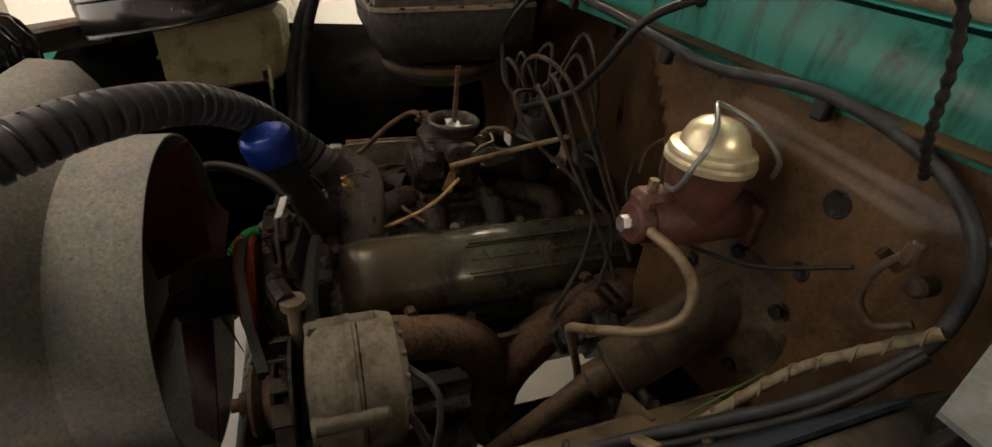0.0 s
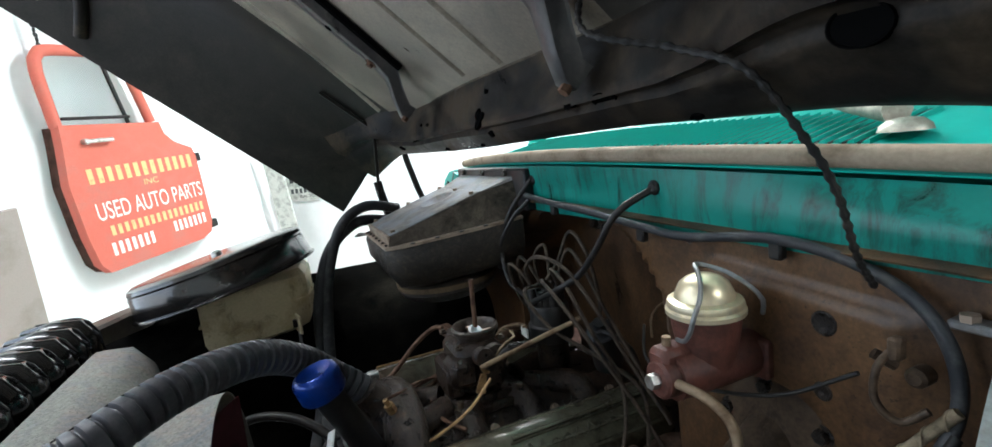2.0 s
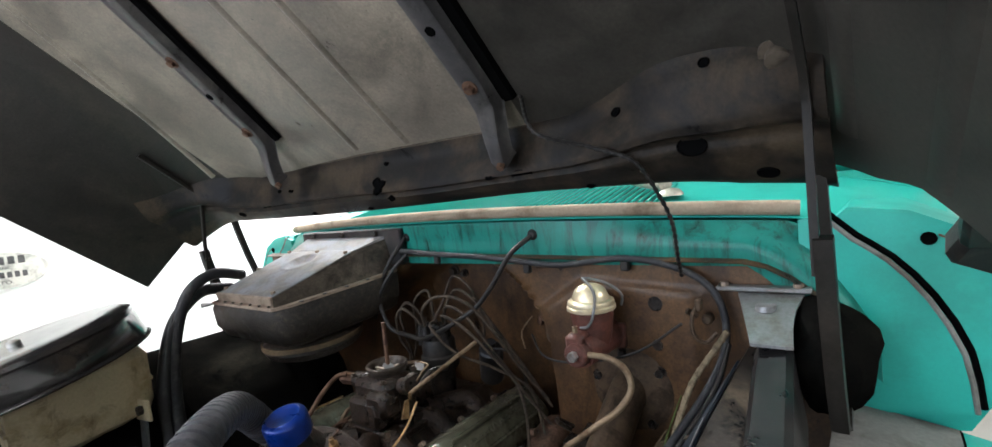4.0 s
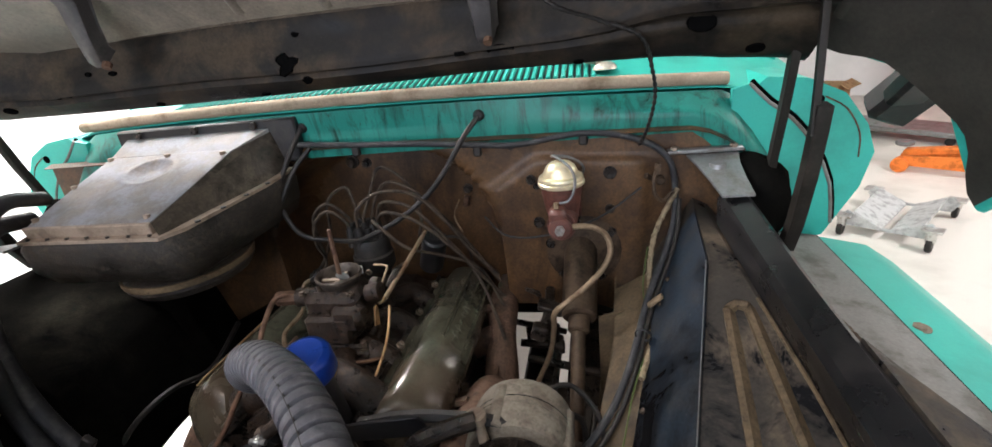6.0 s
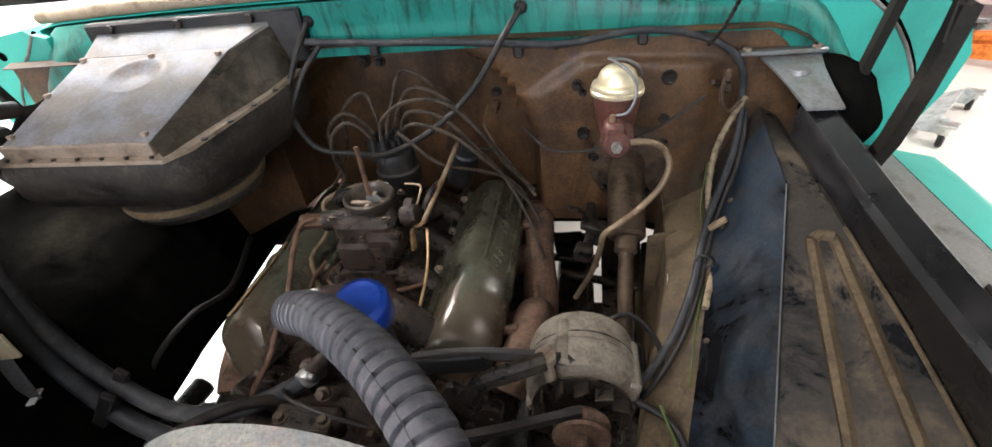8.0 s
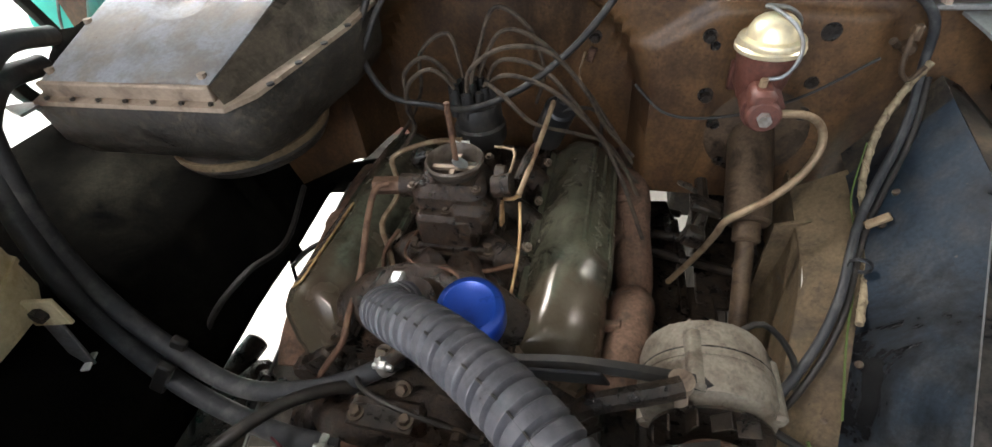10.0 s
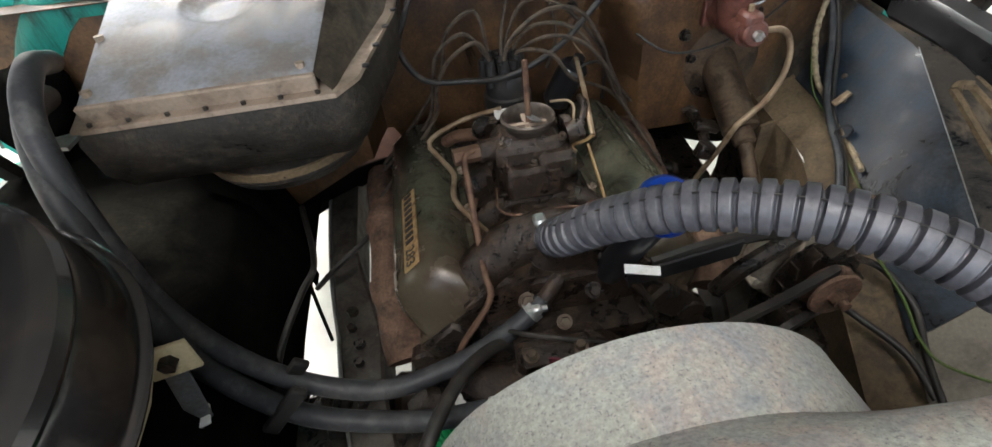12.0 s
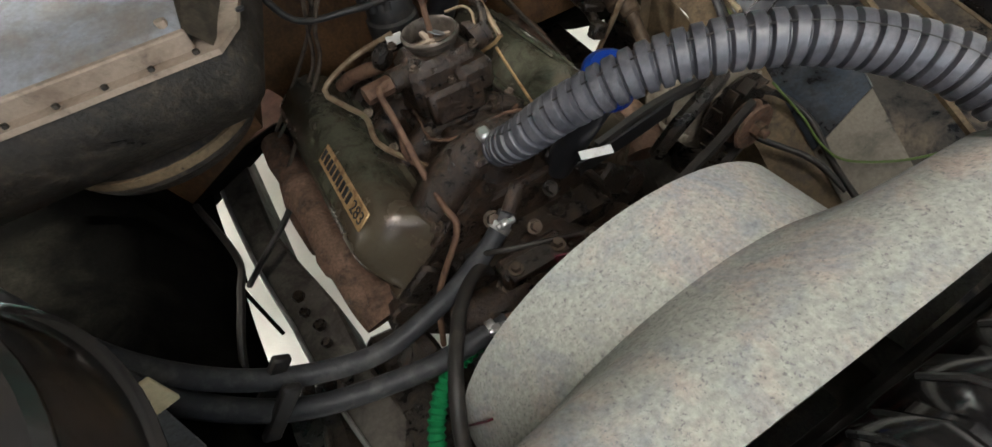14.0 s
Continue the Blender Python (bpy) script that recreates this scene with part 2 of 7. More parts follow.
SHROUD = mat("weathered_grey_fibreglass", (0.335, 0.338, 0.30), 0.6, 0, (0.39, 0.33, 0.285), 0.55, 0.07, 0.24, 0.25, speck=(0.19, 0.185, 0.18), speck_at=0.60, speck_size=0.0032, grime=(0.24, 0.255, 0.265), grime_at=0.55, grime_size=0.07, soft=0.1)
HOSE = mat("grey_dusty_rubber", (0.058, 0.058, 0.066), 0.40, 0, (0.085, 0.082, 0.088), 0.5, 0.02, 0.18, 0.1, dust=(0.13, 0.125, 0.13), dust_amount=0.3, grime=(0.028, 0.028, 0.032), grime_at=0.62, grime_size=0.03, soft=0.08, spec=0.45)
RUBBER = mat("black_rubber", (0.0128, 0.012, 0.0112), 0.5, 0, (0.032, 0.0272, 0.0224), 0.4, 0.02, 0.15, 0.1, dust=(0.056, 0.048, 0.04), dust_amount=0.35, spec=0.3)
HEATHOSE = mat("grey_heater_hose", (0.027, 0.028, 0.030), 0.46, 0, (0.06375, 0.06225, 0.06), 0.4, 0.03, 0.12, 0.06, dust=(0.0975, 0.0975, 0.0975), dust_amount=0.25, spec=0.2)
ALU = mat("dull_cast_aluminium", (0.205, 0.180, 0.142), 0.62, 0.15, (0.145, 0.120, 0.090), 0.55, 0.03, 0.2, 0.3, speck=(0.07, 0.055, 0.04), speck_at=0.68, speck_size=0.006, grime=(0.06, 0.048, 0.035), grime_at=0.62, grime_size=0.03, soft=0.1)
BARE = mat("bright_bare_steel", (0.55, 0.55, 0.53), 0.35, 0.85, (0.3, 0.27, 0.22), 0.35, 0.02, 0.1, 0.05)
BRKT = mat("grey_primed_steel", (0.215, 0.22, 0.22), 0.36, 0.55, (0.15, 0.135, 0.118), 0.4, 0.05, 0.16, 0.1, speck=(0.08, 0.068, 0.056), speck_at=0.72, speck_size=0.007)
PLATE = mat("silver_grey_paint", (0.20, 0.206, 0.218), 0.66, 0.0, (0.150, 0.143, 0.134), 0.6, 0.055, 0.14, 0.08, speck=(0.10, 0.078, 0.06), speck_at=0.70, speck_size=0.006, grime=(0.150, 0.128, 0.105), grime_at=0.56, grime_size=0.05, soft=0.12, spec=0.1)
CASE = mat("dark_heater_case", (0.024, 0.0205, 0.016), 0.6, 0, (0.050, 0.039, 0.027), 0.45, 0.012, 0.35, 0.7, speck=(0.13, 0.105, 0.08), speck_at=0.69, speck_size=0.0045, grime=(0.008, 0.007, 0.006), grime_at=0.55, grime_size=0.05, relief=0.003, soft=0.12, spec=0.3)
FLANGE = mat("dusty_flange_steel", (0.26, 0.205, 0.155), 0.6, 0.1, (0.18, 0.135, 0.10), 0.5, 0.04, 0.10, 0.1, grime=(0.07, 0.052, 0.04), grime_at=0.64, grime_size=0.04, soft=0.08)
ZINC = mat("yellow_zinc_plate", (0.78, 0.68, 0.45), 0.36, 0.6, (0.62, 0.55, 0.4), 0.4, 0.03, 0.06, 0.03)
MCRED = mat("rust_red_iron", (0.112, 0.042, 0.030), 0.48, 0, (0.070, 0.028, 0.020), 0.5, 0.03, 0.25, 0.3, speck=(0.19, 0.105, 0.08), speck_at=0.72, speck_size=0.005, spec=0.4)
LINE = mat("tan_steel_line", (0.24, 0.176, 0.112), 0.5, 0.35, (0.128, 0.08, 0.048), 0.4, 0.03, 0.1, 0.05)
LEADSKIN = mat("dusty_lead_rubber", (0.068, 0.052, 0.038), 0.8, 0.0, (0.028, 0.023, 0.019), 0.5, 0.02, 0.1, 0.05)
RUSTLINE = mat("rusty_fuel_line", (0.136, 0.08, 0.052), 0.6, 0.2, (0.072, 0.04, 0.028), 0.5, 0.02, 0.1, 0.05)
BLUE = mat("blue_anodised_cap", (0.006, 0.045, 0.32), 0.3, 0.3, (0.005, 0.03, 0.2), 0.3, 0.03, 0.05, 0.02, coat=0.3)
CREAM = mat("yellowed_plastic", (0.64, 0.55, 0.35), 0.5, 0, (0.48, 0.38, 0.21), 0.4, 0.06, 0.08, 0.05, grime=(0.22, 0.16, 0.09), grime_at=0.63, grime_size=0.05, soft=0.1)
FANRED = mat("dark_red_fan_paint", (0.10, 0.012, 0.022), 0.4, 0, (0.035, 0.006, 0.008), 0.4, 0.04, 0.1, 0.05)
ORANGE = mat("orange_pulley_paint", (0.5, 0.1, 0.045), 0.5, 0, (0.25, 0.05, 0.02), 0.4, 0.03, 0.1, 0.05)
BRASS = mat("brassy_rod", (0.5, 0.33, 0.16), 0.45, 0.5, (0.25, 0.14, 0.07), 0.4, 0.02, 0.1, 0.05)
WHITEBIT = mat("white_label", (0.75, 0.74, 0.7), 0.5, 0, (0.5, 0.48, 0.42), 0.3, 0.02, 0.04, 0.0)
GREENWIRE = mat("green_wire", (0.07, 0.10, 0.03), 0.5, 0, (0.05, 0.06, 0.02), 0.3, 0.02, 0.05, 0.0)
GREEN = mat("green_belt_edge", (0.01, 0.17, 0.055), 0.5, 0, (0.0, 0.10, 0.03), 0.3, 0.02, 0.05, 0.0)
CLOTH = mat("tan_taped_loom", (0.24, 0.19, 0.12), 0.8, 0, (0.12, 0.09, 0.06), 0.4, 0.01, 0.15, 0.3)
SEAL = mat("weathered_seal", (0.36, 0.29, 0.21), 0.75, 0, (0.2, 0.15, 0.1), 0.45, 0.08, 0.12, 0.15)
WALLWHITE = mat("white_wall_paint", (0.8, 0.8, 0.79), 0.6, 0, (0.72, 0.72, 0.71), 0.4, 0.6, 0.02, 0.03)
FLOORMAT = mat("pale_garage_floor", (0.74, 0.71, 0.65), 0.4, 0, (0.63, 0.60, 0.54), 0.4, 0.5, 0.04, 0.03, speck=(0.36, 0.33, 0.28), speck_at=0.74, speck_size=0.05)
DOORRED = mat("faded_red_paint", (0.55, 0.14, 0.10), 0.5, 0, (0.48, 0.155, 0.12), 0.45, 0.15, 0.07, 0.04, speck=(0.33, 0.10, 0.07), speck_at=0.72, speck_size=0.025)
DOORDARK = mat("dark_door_edge", (0.08, 0.04, 0.03), 0.7)
PALEYELLOW = mat("faded_yellow_lettering", (0.62, 0.48, 0.22), 0.6, 0, (0.55, 0.3, 0.15), 0.3, 0.03, 0.05, 0.0)
LETTERWHITE = mat("white_lettering", (0.78, 0.74, 0.68), 0.6, 0, (0.65, 0.5, 0.42), 0.25, 0.03, 0.05, 0.0)
LETTERDARK = mat("dark_lettering", (0.1, 0.1, 0.1), 0.6)
SIGNGREY = mat("pale_grey_sign", (0.6, 0.6, 0.55), 0.6)
WOOD = mat("pale_timber", (0.42, 0.28, 0.15), 0.7, 0, (0.32, 0.2, 0.1), 0.5, 0.08, 0.1, 0.1)
JACKORANGE = mat("orange_jack_paint", (0.75, 0.2, 0.04), 0.45)
DOLLYGREY = mat("pale_grey_painted_steel", (0.55, 0.56, 0.55), 0.45, 0.1)
TOOLRED = mat("red_cabinet_paint", (0.6, 0.02, 0.02), 0.35)
CARDBOARD = mat("brown_cardboard", (0.4, 0.25, 0.13), 0.8)
WIPER = mat("silver_wiper_paint", (0.55, 0.5, 0.42), 0.4, 0.4)
DOORGLASS = glass("door_glass", (0.9, 0.94, 0.93))
TUBEGLOW = glow("tube_glow", (1.0, 0.97, 0.92), 14.0)


def stain_front(m, y, rust):
    """Lets a rusty brown stain with a ragged edge take over a surface in front of y."""
    n, l = m.node_tree.nodes, m.node_tree.links
    b = n["Principled BSDF"]
    was = b.inputs["Base Color"].links[0].from_socket
    tc = n.new("ShaderNodeTexCoord")
    sep = n.new("ShaderNodeSeparateXYZ")
    l.new(tc.outputs["Object"], sep.inputs[0])
    no = n.new("ShaderNodeTexNoise")
    no.inputs["Scale"].default_value, no.inputs["Detail"].default_value = 22.0, 6
    l.new(tc.outputs["Object"], no.inputs["Vector"])
    edge = n.new("ShaderNodeMath")
    edge.operation, edge.inputs[1].default_value = "MULTIPLY_ADD", 0.22
    l.new(no.outputs[0], edge.inputs[0])
    l.new(sep.outputs[1], edge.inputs[2])
    ramp = n.new("ShaderNodeMapRange")
    ramp.inputs[1].default_value, ramp.inputs[2].default_value, ramp.inputs[4].default_value = y + 0.14, y + 0.08, 0.5
    l.new(edge.outputs[0], ramp.inputs[0])
    mix = n.new("ShaderNodeMix")
    mix.data_type = "RGBA"
    mix.inputs[7].default_value = rgba(rust)
    l.new(ramp.outputs[0], mix.inputs[0])
    l.new(was, mix.inputs[6])
    l.new(mix.outputs[2], b.inputs["Base Color"])


stain_front(COVER, -0.09, (0.085, 0.052, 0.033))


# ---- builders ----
def v3(p):
    return np.array(p, dtype=float)


def unit(a):
    a = v3(a)
    return a / np.linalg.norm(a)


def basis(d):
    """Two directions square to d."""
    d = unit(d)
    u = np.cross(d, (0, 0, 1.0))
    if np.linalg.norm(u) < 0.05:
        u = np.cross(d, (0, 1.0, 0))
    u = unit(u)
    return u, np.cross(d, u) * -1.0


def smooth_line(pts, step):
    """Points at even steps on a smooth line through pts."""
    p = [v3(q) for q in pts]
    if len(p) == 2:
        k = max(2, int(np.linalg.norm(p[1] - p[0]) / step) + 1)
        return [p[0] + (p[1] - p[0]) * i / (k - 1) for i in range(k)]
    p = [2 * p[0] - p[1]] + p + [2 * p[-1] - p[-2]]
    out = []
    for i in range(1, len(p) - 2):
        a, b, c, d = p[i - 1], p[i], p[i + 1], p[i + 2]
        k = max(2, int(np.linalg.norm(c - b) / step))
        for j in range(k):
            s = j / k
            out.append(0.5 * (2 * b + (c - a) * s + (2 * a - 5 * b + 4 * c - d) * s * s + (3 * b - a - 3 * c + d) * s ** 3))
    out.append(p[-2])
    return out


class Shape:
    def __init__(self):
        self.v, self.f = [], []

    def add(self, verts, faces):
        k = len(self.v)
        self.v += [tuple(float(c) for c in q) for q in verts]
        self.f += [tuple(k + i for i in f) for f in faces]
        return self

    def box(self, c, s, turn=(0, 0, 0), bevel=0.004):
        """A box with chamfered edges."""
        h = v3(s) / 2
        b = min(bevel, 0.45 * min(h))
        m = Euler([radians(a) for a in turn]).to_matrix()
        verts, ids = [], {}
        for sx in (-1, 1):
            for sy in (-1, 1):
                for sz in (-1, 1):
                    for ax in range(3):
                        q = [sx * (h[0] - b), sy * (h[1] - b), sz * (h[2] - b)]
                        q[ax] = (sx, sy, sz)[ax] * h[ax]
                        ids[(sx, sy, sz, ax)] = len(verts)
                        verts.append(np.array(m @ Vector(q)) + v3(c))
        faces = []
        for ax in range(3):
            o = [i for i in range(3) if i != ax]
            for s in (-1, 1):
                loop = []
                for a, b2 in ((-1, -1), (1, -1), (1, 1), (-1, 1)):
                    k = [0, 0, 0]
                    k[ax], k[o[0]], k[o[1]] = s, a, b2
                    loop.append(ids[(*k, ax)])
                faces.append(loop if (s > 0) == (ax != 1) else loop[::-1])
            for a in (-1, 1):
                for b2 in (-1, 1):
                    e = []
                    for s in (-1, 1):
                        k = [0, 0, 0]
                        k[ax], k[o[0]], k[o[1]] = s, a, b2
                        e.append((ids[(*k, o[0])], ids[(*k, o[1])]))
                    faces.append((e[0][0], e[0][1], e[1][1], e[1][0]))
        for sx in (-1, 1):
            for sy in (-1, 1):
                for sz in (-1, 1):
                    faces.append(tuple(ids[(sx, sy, sz, a)] for a in range(3)))
        return self.add(verts, faces)

    def rings(self, rings, caps=(True, True), closed=True):
        """A skin over rings of equal length."""
        n = len(rings[0])
        verts = [q for r in rings for q in r]
        faces = []
        for i in range(len(rings) - 1):
            for j in range(n if closed else n - 1):
                k = (j + 1) % n
                faces.append((i * n + j, i * n + k, (i + 1) * n + k, (i + 1) * n + j))
        if caps[0]:
            faces.append(tuple(range(n))[::-1])
        if caps[1]:
            faces.append(tuple((len(rings) - 1) * n + j for j in range(n)))
        return self.add(verts, faces)

    def lathe(self, p, d, prof, n=28, caps=(True, True)):
        """A turned body: prof holds (radius, height along d from p)."""
        u, w = basis(d)
        d, p = unit(d), v3(p)
        return self.rings([[p + d * h + r * (u * math.cos(a) + w * math.sin(a)) for a in np.linspace(0, 2 * math.pi, n, endpoint=False)] for r, h in prof], caps)

    def cyl(self, a, b, r, r2=None, n=20, edge=0.0):
        a, b = v3(a), v3(b)
        h = np.linalg.norm(b - a)
        r2 = r if r2 is None else r2
        e = min(edge, h / 3)
        prof = [(r - e, 0), (r, e), (r2, h - e), (r2 - e, h)] if e else [(r, 0), (r2, h)]
        return self.lathe(a, b - a, prof, n)

    def tube(self, pts, r, n=10, step=0.012, caps=True):
        """A round line through pts; r is a radius or a function of the way along in metres and of the whole length."""
        line = smooth_line(pts, step)
        way = [0.0]
        for i in range(1, len(line)):
            way.append(way[-1] + np.linalg.norm(line[i] - line[i - 1]))
        t0 = unit(line[1] - line[0])
        u, w = basis(t0)
        rings = []
        for i, q in enumerate(line):
            t = unit(line[min(i + 1, len(line) - 1)] - line[max(i - 1, 0)])
            u = unit(u - t * np.dot(u, t))
            w = np.cross(t, u)
            rr = r(way[i], way[-1]) if callable(r) else r
            rings.append([q + rr * (u * math.cos(a) + w * math.sin(a)) for a in np.linspace(0, 2 * math.pi, n, endpoint=False)])
        return self.rings(rings, (caps, caps))

    def prism(self, poly, o, u, w, d, length):
        """A flat outline poly in the plane of u and w at o, drawn out along d."""
        o, u, w, d = v3(o), v3(u), v3(w), unit(d)
        a = [o + u * x + w * y for x, y in poly]
        return self.rings([a, [q + d * length for q in a]])

    def sheet(self, fn, nu, nv, thick=0.0):
        """A sheet from fn(s, t) with s and t from 0 to 1, with a thickness."""
        g = [[v3(fn(i / nu, j / nv)) for j in range(nv + 1)] for i in range(nu + 1)]
        if not thick:
            return self.rings(g, (False, False), False)
        nrm = []
        for i in range(nu + 1):
            row = []
            for j in range(nv + 1):
                a = g[min(i + 1, nu)][j] - g[max(i - 1, 0)][j]
                b = g[i][min(j + 1, nv)] - g[i][max(j - 1, 0)]
                row.append(unit(np.cross(a, b) + 1e-12))
            nrm.append(row)
        top = [g[i][j] for i in range(nu + 1) for j in range(nv + 1)]
        low = [g[i][j] - thick * nrm[i][j] for i in range(nu + 1) for j in range(nv + 1)]
        k, m = len(top), nv + 1
        faces = []
        for i in range(nu):
            for j in range(nv):
                a, b, c, d = i * m + j, i * m + j + 1, (i + 1) * m + j + 1, (i + 1) * m + j
                faces += [(a, d, c, b), (k + a, k + b, k + c, k + d)]
        rim = [i * m for i in range(nu + 1)] + [nu * m + j for j in range(1, m)] + [i * m + nv for i in range(nu - 1, -1, -1)] + [j for j in range(nv - 1, 0, -1)]
        for a, b in zip(rim, rim[1:] + rim[:1]):
            faces.append((a, b, k + b, k + a))
        return self.add(top + low, faces)

    def mesh(self, name, material, sharp=38):
        me = bpy.data.meshes.new(name)
        me.from_pydata(self.v, [], self.f)
        bm = bmesh.new()
        bm.from_mesh(me)
        bmesh.ops.recalc_face_normals(bm, faces=bm.faces)
        bm.to_mesh(me)
        bm.free()
        me.materials.append(material)
        me.shade_smooth()
        me.set_sharp_from_angle(angle=radians(sharp))
        return me


def part(name, shape, material, parent, label="", sharp=38):
    ob = new(name, shape.mesh(name, material, sharp))
    ob.parent = parent
    return tagged(ob, label)


def thing(name, at, label, category, group=""):
    ob = new(name)
    ob.empty_display_size = 0.05
    ob.location = at
    bases[ob] = v3(at)
    return tagged(ob, label, category, group)


bases = {}


def piece(name, shape, material, parent, label="", sharp=38):
    """A part whose shape is given in world places, under a thing or a part of one."""
    root = parent
    while root.parent:
        root = root.parent
    o = bases.get(root, v3((0, 0, 0)))
    shape.v = [(a[0] - o[0], a[1] - o[1], a[2] - o[2]) for a in shape.v]
    return part(name, shape, material, parent, label, sharp)


def solid(name, shape, material, label, category, kind="", group="", sharp=38):
    """A thing of one mesh."""
    ob = new(name, shape.mesh(name, material, sharp))
    return tagged(ob, label, category, group, kind)


def mirror_x(pts):
    return [(-x, y, z) for x, y, z in pts]
# ---- garage: the truck stands askew in it, so the room is built along a and b and then turned ----
ROOM = Matrix.Rotation(radians(-35), 4, "Z")


def turned(ob):
    ob.matrix_world = ROOM @ Matrix.Translation(ob.location)
    return ob


def slab(name, lo, hi, material, label, category):
    lo, hi = v3(lo), v3(hi)
    return turned(solid(name, Shape().box((lo + hi) / 2, hi - lo, bevel=0.002), material, label, category, "structure"))


X0, X1, Y0, Y1, H = -2.77, 4.2, -2.14, 7.6, 3.0
slab("floor", (X0 - 0.2, Y0 - 3.0, -0.15), (X1 + 0.2, Y1 + 0.2, 0.0), FLOORMAT, "pale sealed concrete garage floor", "floor")
slab("wall_west", (X0 - 0.2, Y0 - 0.2, 0.0), (X0, Y1 + 0.2, H), WALLWHITE, "white painted garage wall with an oval sign", "wall")
slab("wall_east", (X1, Y0 - 0.2, 0.0), (X1 + 0.2, Y1 + 0.2, H), WALLWHITE, "plain white painted garage wall", "wall")
slab("wall_north", (X0, Y1, 0.0), (X1, Y1 + 0.2, H), WALLWHITE, "plain white painted rear garage wall", "wall")
slab("wall_south_left", (X0, Y0 - 0.2, 0.0), (-0.55, Y0, H), WALLWHITE, "white garage wall with a hung truck door", "wall")
# The opening between these walls is assumed, to suit the front lamp.
slab("wall_south_right", (3.3, Y0 - 0.2, 0.0), (X1, Y0, H), WALLWHITE, "white garage wall beside the assumed opening", "wall")
slab("wall_south_lintel", (-0.55, Y0 - 0.2, 2.6), (3.3, Y0, H), WALLWHITE, "white lintel over the assumed opening", "wall")
slab("ceiling", (X0 - 0.2, Y0 - 0.2, H), (X1 + 0.2, Y1 + 0.2, H + 0.2), WALLWHITE, "white garage ceiling", "ceiling")
slab("wall_beam", (X0 + 0.05, Y0, 2.16), (-0.7, Y0 + 0.045, 2.30), WOOD, "bare timber rail on the white wall", "beam")


# Unseen fixtures, added around the ceiling lamps.
def tube_lamp(x, y):
    t = thing("ceiling_light", (x, y, H), "unseen white ceiling light with two long tubes, added for light", "ceiling light", "garage ceiling lights")
    piece("housing", Shape().box((x, y, H - 0.025), (0.34, 1.6, 0.05), bevel=0.01), WALLWHITE, t)
    for dx in (-0.08, 0.08):
        piece("tube", Shape().cyl((x + dx, y - 0.74, H - 0.062), (x + dx, y + 0.74, H - 0.062), 0.012, n=10), TUBEGLOW, t)
    turned(t)


for x, y in TUBES:
    tube_lamp(x, y)


def words(text, size, material, m, parent, name="lettering", width=None):
    c = bpy.data.curves.new(name, "FONT")
    c.body, c.size, c.align_x, c.extrude = text, size, "CENTER", 0.0006
    tmp = bpy.data.objects.new(name, c)
    me = bpy.data.meshes.new_from_object(tmp)
    bpy.data.objects.remove(tmp)
    bpy.data.curves.remove(c)
    me.materials.append(material)
    ob = new(name, me)
    ob.parent = parent
    k = width / max(v.co.x * 2 for v in me.vertices) if width else 1.0
    ob.matrix_local = m @ Matrix.Diagonal((k, 1, 1, 1))
    return ob


